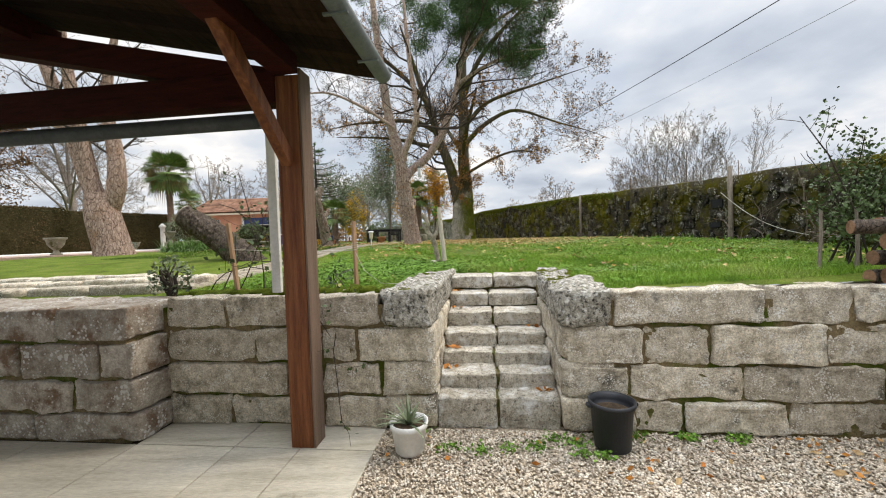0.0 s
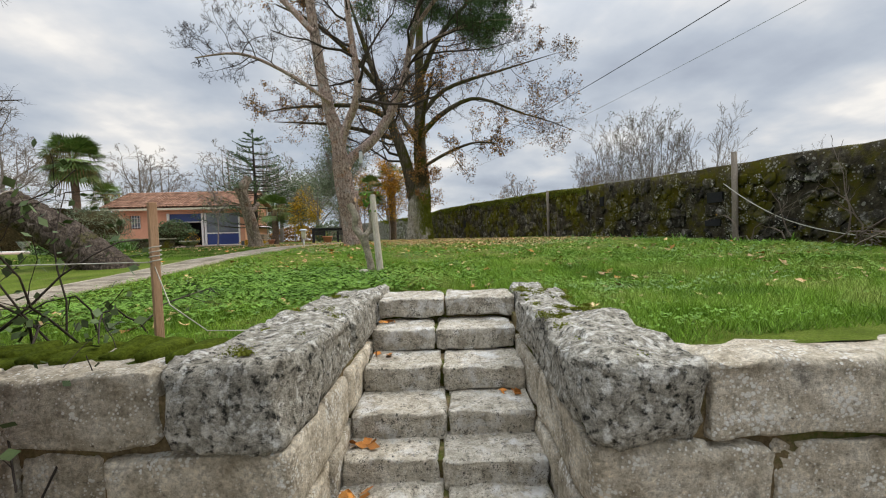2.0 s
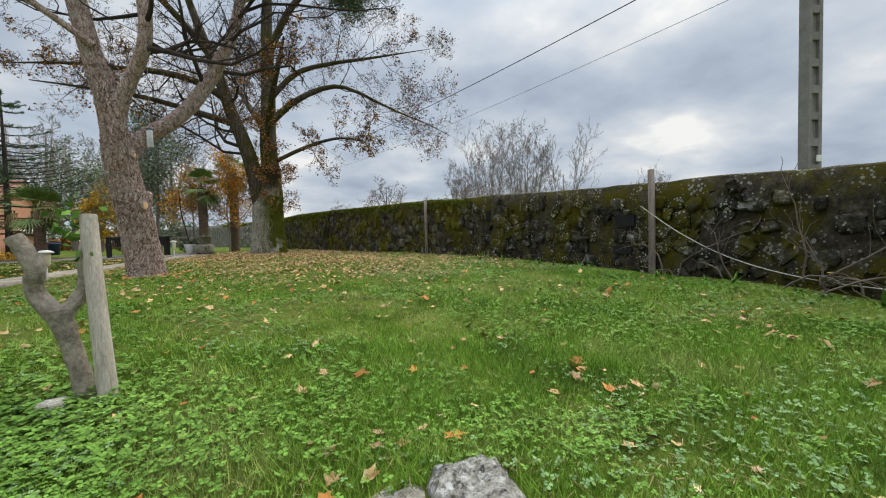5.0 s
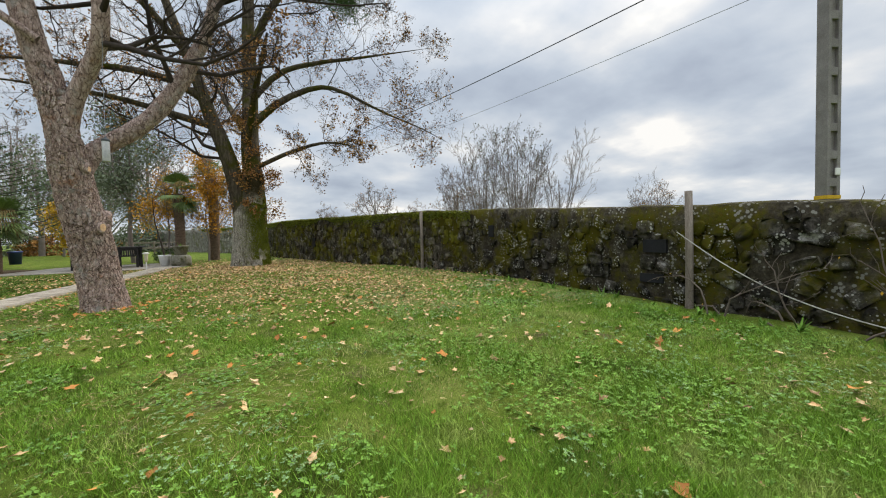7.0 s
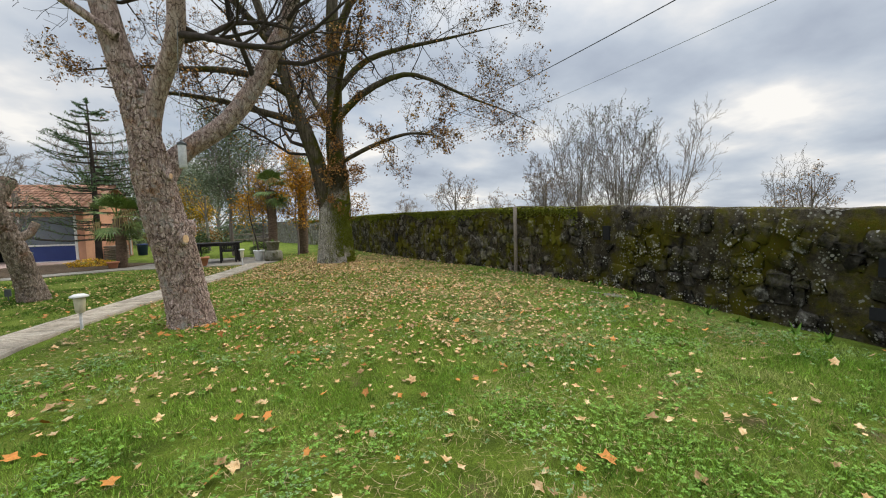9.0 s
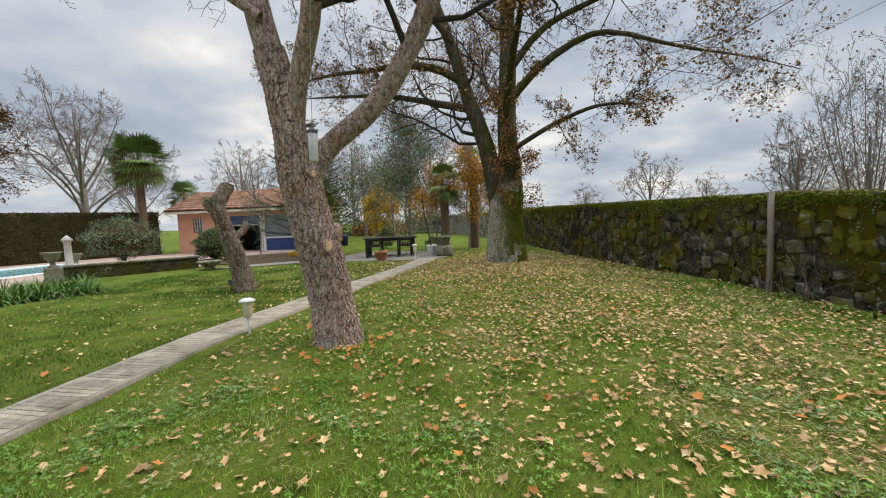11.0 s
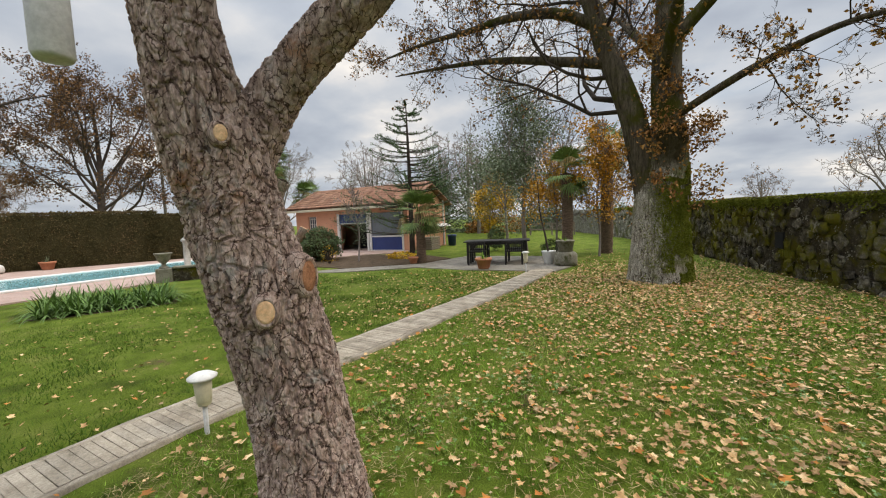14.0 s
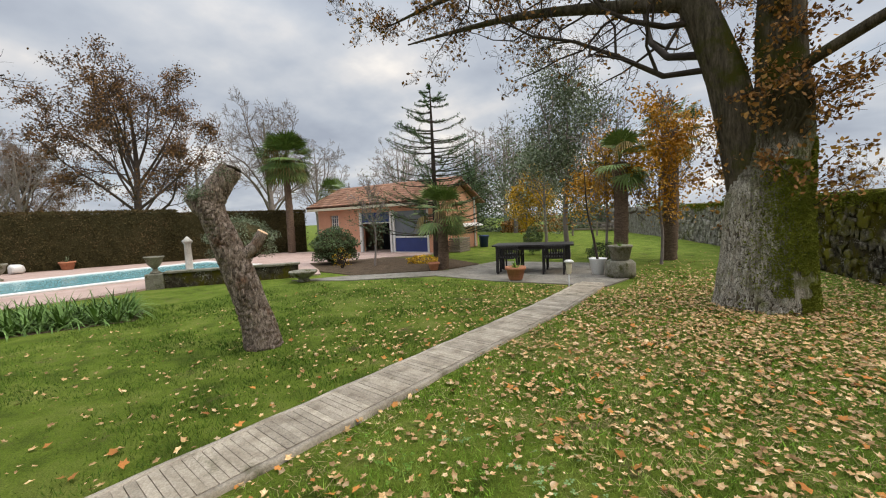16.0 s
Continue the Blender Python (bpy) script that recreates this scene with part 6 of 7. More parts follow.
put("body", rock((-0.07, -0.05, -0.03), (0.07, 0.05, 0.05), 3, 4, 3, 0.01), STEP, st)

# ---- along the old wall ----
for x, y, z, h, lab in ((5.80, 7.78, 1.25, 1.62, "grey wooden pole at the wall with a rope tied on"), (5.28, 14.75, 1.35, 1.72, "grey wooden pole with a climbing stem")):
    ob = thing("wooden_pole", Matrix.Translation((x, y, z)), lab, "pole", "wall poles")
    put("pole", tube_mesh("pole", [(0, 0, 0), (0.005, 0, h * 0.5), (0, 0.01, h), (0, 0.01, h + 0.002)], [0.047, 0.045, 0.043, 0.005], 12), POLEWOOD, ob)
rope = thing("rope", Matrix.Identity(4), "pale rope tied to the pole and sagging to the ground", "rope")
P, R = spline([(5.66, 7.85, 2.36), (5.66, 7.3, 1.98), (5.66, 6.7, 1.68), (5.66, 6.0, 1.50), (5.6, 5.0, 1.42), (5.5, 4.2, 1.25)], [0.0055] * 6, 40)
put("rope", tube_mesh("rope", P, R, 6), ROPE, rope)
climb = thing("climbing_rose", Matrix.Translation((5.62, 7.0, 1.3)), "bare tangled climbing stems on the boundary wall", "climber")
P = [np.stack([rng.normal(size=14) * 0.04, rng.uniform(-1.6, 0.7, 14), rng.uniform(0, 0.2, 14)], 1)]
d = np.stack([rng.normal(size=14) * 0.03, rng.normal(size=14) * 0.5, rng.uniform(0.5, 1.0, 14)], 1)
for k in range(7):
    d = d + rng.normal(size=d.shape) * np.array([0.04, 0.3, 0.2]) + np.array([0, 0, -0.12])
    q = P[-1] + d * 0.15
    q[:, 0] = np.clip(q[:, 0], -0.1, 0.12)
    P.append(q)
P = np.stack(P, 1)
R = np.tile(np.linspace(0.011, 0.003, 8), (14, 1))
S, R2 = shoots(rng, P, R, 7, ratio=0.35, k=4)
S[:, :, 0] = np.clip(S[:, :, 0], -0.15, 0.14)
V, F = join([tubes(P, R, 5), tubes(S, np.maximum(R2, 0.003), 3)])
put("stem", mesh_from("stem", V, F), mat("grey climber stem", [(0.10, 0.075, 0.06), (0.19, 0.15, 0.12)], 5, 0.95, 0.3), climb)
V, F = cards(rng, along(rng, S, 1, 0.2)[::9], 0.04, 0, 0.8, 0.04)
tagged(put("leaves", mesh_from("leaves", V, F), YELLOW, climb, "few yellow leaves"), kind="stuff")
climb2 = copy_thing(climb, Matrix.Translation((5.28, 14.6, 1.4)) @ Matrix.Rotation(0.16, 4, "Z") @ Matrix.Diagonal((0.8, 0.45, 0.8, 1)))
for (x, y, z), (sx, sy, sz), turn in (((5.28, 12.2, 1.40), (0.07, 0.5, 0.05), 0.03), ((5.3, 10.95, 1.38), (0.18, 0.35, 0.05), 0.1), ((5.4, 11.4, 1.40), (0.14, 0.2, 0.05), 0.6)):
    ob = thing("stone_slab", Matrix.Translation((x, y, z)) @ Matrix.Rotation(turn, 4, "Z"), "loose stone slab lying at the foot of the wall", "stone slab", "loose slabs")
    put("slab", rock((-sx, -sy, -0.05), (sx, sy, sz), 77 + int(y), 4, 8, 0.02), OLDSTONE, ob)
for k in range(46):
    y = 4.5 + k * 0.23 + 0.1 * math.sin(k * 7)
    x = 5.62 - 0.12 * abs(math.sin(k * 3.3)) if y < 12.2 else 5.62 - (y - 12.2) * 0.2
    if k % 3 == 2:
        continue
    ob = thing("weed", Matrix.Translation((x, y, lawn_z(x, y) - 0.01)), "green weed tuft at the foot of the wall", "weed", "weeds at the wall")
    put("leaves", spikes(12, 0.16 + 0.06 * math.sin(k * 5), 0.04, (0.2, 1.3), 4), CLOVER, ob)

# ---- power pole and lines beyond the wall ----
ep = thing("power_pole", Matrix.Translation((12.4, 8.6, 0.4)) @ Matrix.Rotation(radians(-18), 4, "Z"), "ribbed grey concrete power pole beyond the wall", "utility pole")
bm = bmesh.new()
for sx in (-1, 1):
    box(bm, (sx * 0.135 - 0.045, -0.12, 0), (sx * 0.135 + 0.045, 0.12, 10.4), 0.012)
part("rail", bm, CONCRETE, ep)
part("web", boxed((-0.095, -0.05, 0), (0.095, 0.05, 10.4)), CONCRETE, ep)
for k in range(17):
    part("rung", boxed((-0.092, -0.115, 0.45 + k * 0.6), (0.092, 0.115, 0.63 + k * 0.6), 0.01), CONCRETE, ep)
part("plate", boxed((0.02, -0.14, 3.1), (0.16, -0.122, 3.25), 0.003), WHITE, ep, "small white plate")
part("band", boxed((-0.19, -0.13, 2.58), (0.19, 0.13, 2.66), 0.004), YELLOW, ep, "yellow band")
wl_ = thing("power_line", Matrix.Identity(4), "two overhead power cables running along the wall", "power line")
for z0, z1, sag, r in ((9.3, 10.75, 0.35, 0.017), (8.05, 8.75, 0.3, 0.008)):
    P = [(12.4 + (7.6 - 12.4) * f, 8.6 + (44 - 8.6) * f, z0 + (z1 - z0) * f - sag * 4 * f * (1 - f)) for f in np.linspace(0, 1, 30)]
    put("cable", tube_mesh("cable", P, r, 6), CABLE if r > 0.012 else WIRE, wl_)
    P = [(12.4 + 1.4 * f, 8.6 - 30 * f, z0 - sag * 3 * f * (1 - f)) for f in np.linspace(0, 1, 12)]
    put("cable", tube_mesh("cable", P, r, 6), CABLE if r > 0.012 else WIRE, wl_)

# ---- plank path ----
pathway = thing("plank_path", Matrix.Identity(4), "narrow garden path of grey wooden boards", "path", kind="structure")
PC, _ = spline([(-3.5, 4.9, 0), (-3.1, 6.6, 0), (-2.85, 8.6, 0), (-2.78, 10.4, 0), (-2.68, 12.3, 0), (-2.42, 14.4, 0), (-2.1, 16.8, 0), (-1.82, 18.9, 0), (-1.62, 21.4, 0)], [1] * 9, 200)
pl = np.concatenate([[0], np.cumsum(np.linalg.norm(np.diff(PC, axis=0), axis=1))])
boards = [boxed((-0.235, -0.0285, -0.03), (0.235, 0.0285, 0.0), 0.002)]
bme = bpy.data.meshes.new("board")
boards[0].to_mesh(bme)
boards[0].free()
bme.materials.append(DECKING)
s, k = 0.1, 0
while s < pl[-1] - 0.1:
    x, y = np.interp(s, pl, PC[:, 0]), np.interp(s, pl, PC[:, 1])
    x2, y2 = np.interp(s + 0.2, pl, PC[:, 0]), np.interp(s + 0.2, pl, PC[:, 1])
    ob = new("board", bme)
    ob.parent = pathway
    ob.matrix_basis = Matrix.Translation((x, y, lawn_z(x, y) + 0.038 + 0.002 * math.sin(k * 5.1))) @ Matrix.Rotation(math.atan2(y2 - y, x2 - x) - math.pi / 2 + 0.006 * math.sin(k * 3.7), 4, "Z")
    s += 0.0605
    k += 1
for sd in (-1, 1):
    P = []
    for q in np.linspace(0.05, pl[-1] - 0.3, 110):
        x, y = np.interp(q, pl, PC[:, 0]), np.interp(q, pl, PC[:, 1])
        x2, y2 = np.interp(q + 0.2, pl, PC[:, 0]), np.interp(q + 0.2, pl, PC[:, 1])
        h = math.hypot(x2 - x, y2 - y)
        nx, ny = sd * (y2 - y) / h, -sd * (x2 - x) / h
        wob = 0.008 * math.sin(q * 9 + sd)
        P.append([(x + nx * o, y + ny * o, lawn_z(x, y) + zz) for o, zz in ((0.24, -0.02), (0.24, 0.036), (0.30 + wob, 0.034), (0.305 + wob, -0.02))])
    V = np.array(P).reshape(-1, 3)
    F = [(i * 4 + j, i * 4 + j + 1, i * 4 + j + 5, i * 4 + j + 4) for i in range(len(P) - 1) for j in range(3)]
    put("edging", mesh_from("edging", V, F), DECKING, pathway, "pale concrete edging strip")

# ---- terrace, bed, pool ----
ter = part("terrace", sheet([(-9.2, 19.3, 1.475), (-7.7, 19.75, 1.475), (-5.7, 21.25, 1.475), (-3.9, 20.9, 1.475), (-1.3, 21.0, 1.475), (-0.9, 22.6, 1.475), (-1.7, 24.9, 1.475), (-5.4, 24.7, 1.475), (-6.0, 22.2, 1.475), (-8.2, 20.5, 1.475)], 0.2), SLATE)
tagged(ter, "grey stone terrace under the garden table", "terrace", kind="structure")
bedp = part("flower_bed", sheet([(-8.2, 20.6, 1.48), (-6.1, 22.3, 1.48), (-5.7, 23.9, 1.48), (-8.0, 25.4, 1.48), (-10.4, 25.0, 1.48), (-12.2, 22.4, 1.48), (-10.2, 21.0, 1.48)], 0.1), SOIL)
tagged(bedp, "dark earth flower bed in front of the pool house", "flower bed", kind="structure")
deck = thing("pool_deck", Matrix.Identity(4), "pink and cream slabs round the swimming pool", "pool deck", kind="structure")
part("slab", sheet([(x, y, 1.495) for x, y in ((-13.3, 5), (-11.9, 16.2), (-12.2, 17.4), (-11, 19.5), (-9.3, 20.4), (-10.2, 21.1), (-12.4, 22.5), (-10.5, 25.2), (-9.5, 25.8), (-9.5, 26.0), (-17.5, 26.9), (-19.4, 26), (-22.2, 21.4), (-29, 16.4), (-34, 6))], 0.15), PINKDECK, deck)
POOL = pose(-14.35, 21.3, 1.45, 0, 0, -4)
for lo, hi in (((0.0, -17, 0.04), (0.32, 0.3, 0.10)), ((-4.3, -17, 0.04), (-4.0, 0.3, 0.09)), ((-4.0, 0.0, 0.04), (0.0, 0.3, 0.09))):
    part("coping", boxed(lo, hi, 0.02), WHITE, deck, "white pool coping", POOL)
pool = part("pool_water", boxed((-4.0, -17, 0.0), (0.0, 0.0, 0.062)), WATER)
pool.matrix_basis = POOL
tagged(pool, "pale turquoise water of the swimming pool", "water", kind="structure")
lw = thing("low_wall", Matrix.Translation((-12.15, 17.15, 1.42)) @ Matrix.Rotation(math.atan2(3.0, 2.7), 4, "Z"), "low dark mossy garden wall at the pool's edge", "stone wall", kind="structure")
part("body", boxed((0.3, -0.13, 0), (3.7, 0.13, 0.42), 0.02), RUBBLE, lw)
part("top", boxed((0.3, -0.17, 0.42), (3.75, 0.17, 0.48), 0.015), OLDSTONE, lw)
part("pillar", boxed((-0.12, -0.2, 0), (0.3, 0.2, 0.44), 0.03), OLDSTONE, lw)
URN = [(0.10, 0.0), (0.11, 0.03), (0.055, 0.07), (0.05, 0.12), (0.09, 0.16), (0.15, 0.24), (0.17, 0.34), (0.205, 0.37), (0.205, 0.40), (0.165, 0.40), (0.14, 0.33), (0.02, 0.31)]


def urn(x, y, z, s, label, profile=URN, mt=OLDSTONE):
    ob = thing("garden_urn", Matrix.Translation((x, y, z)) @ Matrix.Diagonal((s, s, s, 1)), label, "urn")
    part("bowl", lathe(profile, 20), mt, ob, "", None, True)
    return ob


urn(-12.1, 17.2, 1.86, 1.15, "weathered stone urn on a pillar by the pool")
urn(-13.2, 13.2, 1.49, 1.5, "weathered stone urn on the pool deck")
urn(-20.2, 15.6, 1.49, 1.5, "weathered stone urn on the pool deck")
urn(-17.4, 21.9, 1.49, 1.2, "small stone urn behind the pool")
urn(-8.75, 19.35, 1.46, 1.0, "shallow mossy stone bowl on a foot", [(0.16, 0.0), (0.17, 0.04), (0.12, 0.08), (0.22, 0.14), (0.36, 0.24), (0.38, 0.28), (0.36, 0.30), (0.30, 0.24), (0.02, 0.2)])
col = thing("garden_column", Matrix.Translation((-13.5, 18.7, 1.49)), "pale fluted column with a small cap", "column")
part("shaft", lathe([(0.16, 0), (0.16, 0.06), (0.11, 0.09), (0.095, 1.05), (0.12, 1.09), (0.15, 1.12), (0.15, 1.16), (0.01, 1.30)], 16), COLUMN, col, "", None, True)
for x, y, sc, lab in ((-22.66, 18.04, 1.3, "terracotta pot with a small plant by the pool"), (-3.35, 21.15, 1.1, "terracotta bowl of yellow-green flowers on the terrace"), (-6.3, 22.1, 0.8, "terracotta pot at the palm's foot")):
    ob = thing("terracotta_pot", Matrix.Translation((x, y, 1.49)) @ Matrix.Diagonal((sc, sc, sc, 1)), lab, "plant pot")
    part("pot", lathe([(0.13, 0.0), (0.15, 0.02), (0.20, 0.22), (0.225, 0.22), (0.225, 0.28), (0.2, 0.28), (0.18, 0.22), (0.02, 0.22)], 22), TERRA, ob, "", None, True)
    if x != -6.3:
        put("plant", spikes(30, 0.30, 0.04, (0.2, 1.4)), CLOVER if x > -5 else OLIVELEAF, ob, "green plant", Matrix.Translation((0, 0, 0.22)))
bl = thing("boulder", Matrix.Translation((-23.25, 16.62, 1.5)) @ Matrix.Diagonal((0.8, 0.8, 0.75, 1)), "pale rounded boulder on the pool deck", "boulder")
put("body", rock((-0.45, -0.3, 0), (0.45, 0.3, 0.5), 5, 4, 3, 0.03), WHITE, bl)
iris = thing("iris_bed", Matrix.Translation((-9.15, 14.6, 1.42)) @ Matrix.Rotation(radians(62), 4, "Z"), "bed of long strappy green leaves in the lawn", "plants", kind="stuff")
part("soil", sheet([(-1.2, -0.65, 0.035), (1.1, -0.65, 0.035), (1.15, 0.6, 0.035), (-1.1, 0.6, 0.035)], 0.05), SOIL, iris)
V, F = [], []
for i in range(170):
    me = spikes(9, 0.85, 0.036, (0.55, 1.3), 8, 1.05)
    co = np.zeros(len(me.vertices) * 3)
    me.vertices.foreach_get("co", co)
    V.append((co.reshape(-1, 3) + np.array([rng.uniform(-1.1, 1.05), rng.uniform(-0.55, 0.55), 0.02]), np.array([p.vertices[:] for p in me.polygons])))
    bpy.data.meshes.remove(me)
Vj, Fj = join(V)
put("leaves", mesh_from("leaves", Vj, Fj), mat("iris leaf", [(0.07, 0.14, 0.025), (0.14, 0.24, 0.06)], 2, 0.6, 0, 30, vary=0.3, island=True), iris)

# ---- table and chairs ----
TM = Matrix.Translation((-3.45, 22.75, 1.475)) @ Matrix.Rotation(radians(14), 4, "Z")
tbl = thing("garden_table", TM, "long black garden table with a grey top on the terrace", "table")
part("tabletop", boxed((-1.05, -0.5, 0.71), (1.05, 0.5, 0.75), 0.01), BLACKWOOD, tbl)
for sx in (-0.92, 0.92):
    for sy in (-0.4, 0.4):
        part("leg", boxed((sx - 0.04, sy - 0.04, 0), (sx + 0.04, sy + 0.04, 0.71), 0.006), BLACKWOOD, tbl)
part("apron", boxed((-0.95, -0.42, 0.62), (0.95, 0.42, 0.70), 0.006), BLACKWOOD, tbl)
chair = thing("garden_chair", TM @ Matrix.Translation((-0.62, -0.42, 0)), "black slatted garden chair pushed to the table", "chair", "chairs round the table")
part("seat", boxed((-0.26, -0.25, 0.40), (0.26, 0.25, 0.44), 0.008), BLACKWOOD, chair)
for sx in (-0.25, 0.25):
    part("back_leg", boxed((sx - 0.025, -0.27, 0), (sx + 0.025, -0.22, 0.73), 0.005), BLACKWOOD, chair)
    part("leg", boxed((sx - 0.025, 0.2, 0), (sx + 0.025, 0.25, 0.62), 0.005), BLACKWOOD, chair)
    part("armrest", boxed((sx - 0.03, -0.26, 0.61), (sx + 0.03, 0.27, 0.64), 0.005), BLACKWOOD, chair)
part("back_rail", boxed((-0.26, -0.27, 0.68), (0.26, -0.23, 0.74), 0.006), BLACKWOOD, chair)
for k in range(7):
    part("slat", boxed((-0.205 + k * 0.063, -0.26, 0.44), (-0.175 + k * 0.063, -0.24, 0.69)), BLACKWOOD, chair)
for dx, dy, rz in ((0.55, -0.42, 0), (-0.6, 0.45, 180), (0.6, 0.45, 180)):
    copy_thing(chair, TM @ pose(dx, dy, 0, 0, 0, rz))
pln = thing("stone_planter", Matrix.Translation((-1.22, 22.35, 1.46)), "big rough stone planter with a pot on it", "planter")
part("base", lathe([(0.30, 0.0), (0.34, 0.08), (0.33, 0.34), (0.27, 0.40), (0.02, 0.41)], 16), OLDSTONE, pln, "", None, True)
part("pot", lathe([(0.17, 0.40), (0.20, 0.42), (0.25, 0.70), (0.27, 0.71), (0.27, 0.75), (0.24, 0.75), (0.02, 0.68)], 20), OLDSTONE, pln, "", None, True)
put("plant", spikes(10, 0.25, 0.03, (0.6, 1.4)), CLOVER, pln, "", Matrix.Translation((0, 0, 0.7)))
wp = thing("white_pot", Matrix.Translation((-1.75, 22.55, 1.475)), "white pot beside the stone planter", "plant pot")
part("pot", lathe([(0.12, 0.0), (0.14, 0.02), (0.20, 0.36), (0.22, 0.40), (0.19, 0.40), (0.02, 0.34)], 20), POTWHITE, wp, "", None, True)
sp = thing("pot_stem", Matrix.Translation((-1.75, 22.55, 1.8)), "bare young tree growing from the white pot", "small tree")
P, R = spline([(0, 0, 0), (-0.1, 0, 0.6), (-0.25, 0.05, 1.3), (-0.3, 0.05, 2.2)], [0.035, 0.03, 0.02, 0.008], 10)
put("stem", tube_mesh("stem", P, R, 6), TWIG, sp)


def solar_lamp(x, y, z, h, label):
    ob = thing("garden_lamp", Matrix.Translation((x, y, z)), label, "garden lamp", "path lamps")
    part("spike", lathe([(0.015, -0.1), (0.017, 0.0), (0.017, h * 0.5)], 10), STEEL, ob, "grey metal stem", None, True)
    part("collar", lathe([(0.02, h * 0.48), (0.045, h * 0.50), (0.05, h * 0.54)], 14), CREAM, ob)
    part("lantern", lathe([(0.048, h * 0.54), (0.052, h * 0.56), (0.062, h * 0.88), (0.055, h * 0.9)], 16), CREAM, ob, "pale yellow lantern body", None, True)
    part("cap", lathe([(0.055, h * 0.90), (0.098, h * 0.92), (0.10, h * 0.95), (0.06, h * 1.0), (0.01, h * 1.01)], 18), WHITE, ob, "white round cap", None, True)


solar_lamp(-2.26, 12.24, 1.44, 0.48, "cream solar lamp on a stem beside the path")
solar_lamp(-1.98, 20.65, 1.46, 0.58, "cream solar lamp at the end of the path")
lab = thing("plant_tag", Matrix.Translation((-5.1, 15.6, 1.43)), "small dark tag in the lawn by the leaning trunk", "tag")
part("plate", boxed((-0.05, -0.01, 0.1), (0.05, 0.01, 0.24), 0.004), DARKGREY, lab)
part("stem", boxed((-0.01, -0.005, -0.05), (0.01, 0.005, 0.1)), DARKGREY, lab)

# ---- pool house ----
X0, X1, Y0, Y1, ZB, ZE = -17.0, -9.45, 27.0, 31.0, 1.46, 3.78
house = thing("pool_house", Matrix.Identity(4), "low salmon-pink pool house with clay tile roof", "house")
for lo, hi in (((X0, Y0, ZB), (-16.05, Y0 + 0.25, ZE)), ((-16.05, Y0, ZB), (-15.45, Y0 + 0.25, 2.62)), ((-16.05, Y0, 3.42), (-15.45, Y0 + 0.25, ZE)), ((-15.45, Y0, ZB), (-13.85, Y0 + 0.25, ZE)),
               ((-13.85, Y0, 3.46), (-9.75, Y0 + 0.25, ZE)), ((-9.75, Y0, ZB), (X1, Y0 + 0.25, ZE)), ((X0, Y0 + 0.25, ZB), (X0 + 0.25, Y1, ZE)), ((X1 - 0.25, Y0 + 0.25, ZB), (X1, Y1, ZE)), ((X0, Y1, ZB), (X1, Y1 + 0.25, ZE))):
    part("wall", boxed(lo, hi), PINK, house)
for x in (X0 + 0.12, X1 - 0.12):
    f, wallb = [], bmesh.new()
    for dx in (-0.12, 0.12):
        f.append([wallb.verts.new(v) for v in ((x + dx, Y0, ZE), (x + dx, Y1 + 0.25, ZE), (x + dx, 29.1, 4.86))])
    wallb.faces.new(f[0]); wallb.faces.new(f[1][::-1])
    for i in range(3):
        wallb.faces.new((f[0][i], f[0][(i + 1) % 3], f[1][(i + 1) % 3], f[1][i]))
    part("gable", wallb, PINK, house)
part("floor", boxed((X0, Y0 - 1.2, 1.44), (X1, Y1, 1.505)), PINKDECK, house)
# back and ceiling sheets coloured near-black to give the room's shade
part("dark_room", boxed((-13.8, Y0 + 1.6, 1.5), (-9.8, Y0 + 1.7, 3.5)), DARK, house, "near-black sheet standing for the unlit inside of the pool house")
part("inner_ceiling", boxed((-13.8, Y0 + 0.3, 3.42), (-9.8, Y0 + 1.6, 3.46)), DARK, house)
roof = part("roof", sheet([(X0 - 0.35, Y0 - 0.45, 3.80), (X1 + 0.35, Y0 - 0.45, 3.80), (X1 + 0.35, 29.1, 4.95), (X0 - 0.35, 29.1, 4.95)], 0.06), TILE, house)
part("roof_back", sheet([(X0 - 0.35, 29.1, 4.95), (X1 + 0.35, 29.1, 4.95), (X1 + 0.35, Y1 + 0.6, 3.85), (X0 - 0.35, Y1 + 0.6, 3.85)], 0.06), TILE, house)
ridge = [(x, 29.1, 4.97) for x in np.linspace(X0 - 0.35, X1 + 0.35, 20)]
put("ridge", tube_mesh("ridge", ridge, 0.09, 8), TILE, house)
tv = []
sl = math.hypot(1.15, 2.55)
for i in range(42):
    x = X0 - 0.30 + i * 0.192
    for j in range(9):
        f0, f1 = j / 9.0, (j + 1.12) / 9.0
        p0 = np.array([x, Y0 - 0.47 + 2.55 * f0, 3.83 + 1.15 * f0 + 0.02])
        p1 = np.array([x, Y0 - 0.47 + 2.55 * min(f1, 1), 3.83 + 1.15 * min(f1, 1) - 0.005])
        tv.append(tubes([[p0, p1]], [[0.092, 0.075]], 8))
Vj, Fj = join(tv)
tagged(put("roof_tiles", mesh_from("roof_tiles", Vj, Fj), TILE, house), kind="stuff")
part("fascia", boxed((X0 - 0.35, Y0 - 0.47, 3.68), (X1 + 0.35, Y0 - 0.44, 3.80), 0.004), CREAM, house, "cream fascia board")
win = part("window", boxed((-16.0, Y0 + 0.10, 2.66), (-15.5, Y0 + 0.12, 3.40)), GLASSD, house, "small barred window")
for k in range(4):
    part("bar", boxed((-15.98 + k * 0.155, Y0 + 0.03, 2.64), (-15.955 + k * 0.155, Y0 + 0.06, 3.42)), WHITE, win)
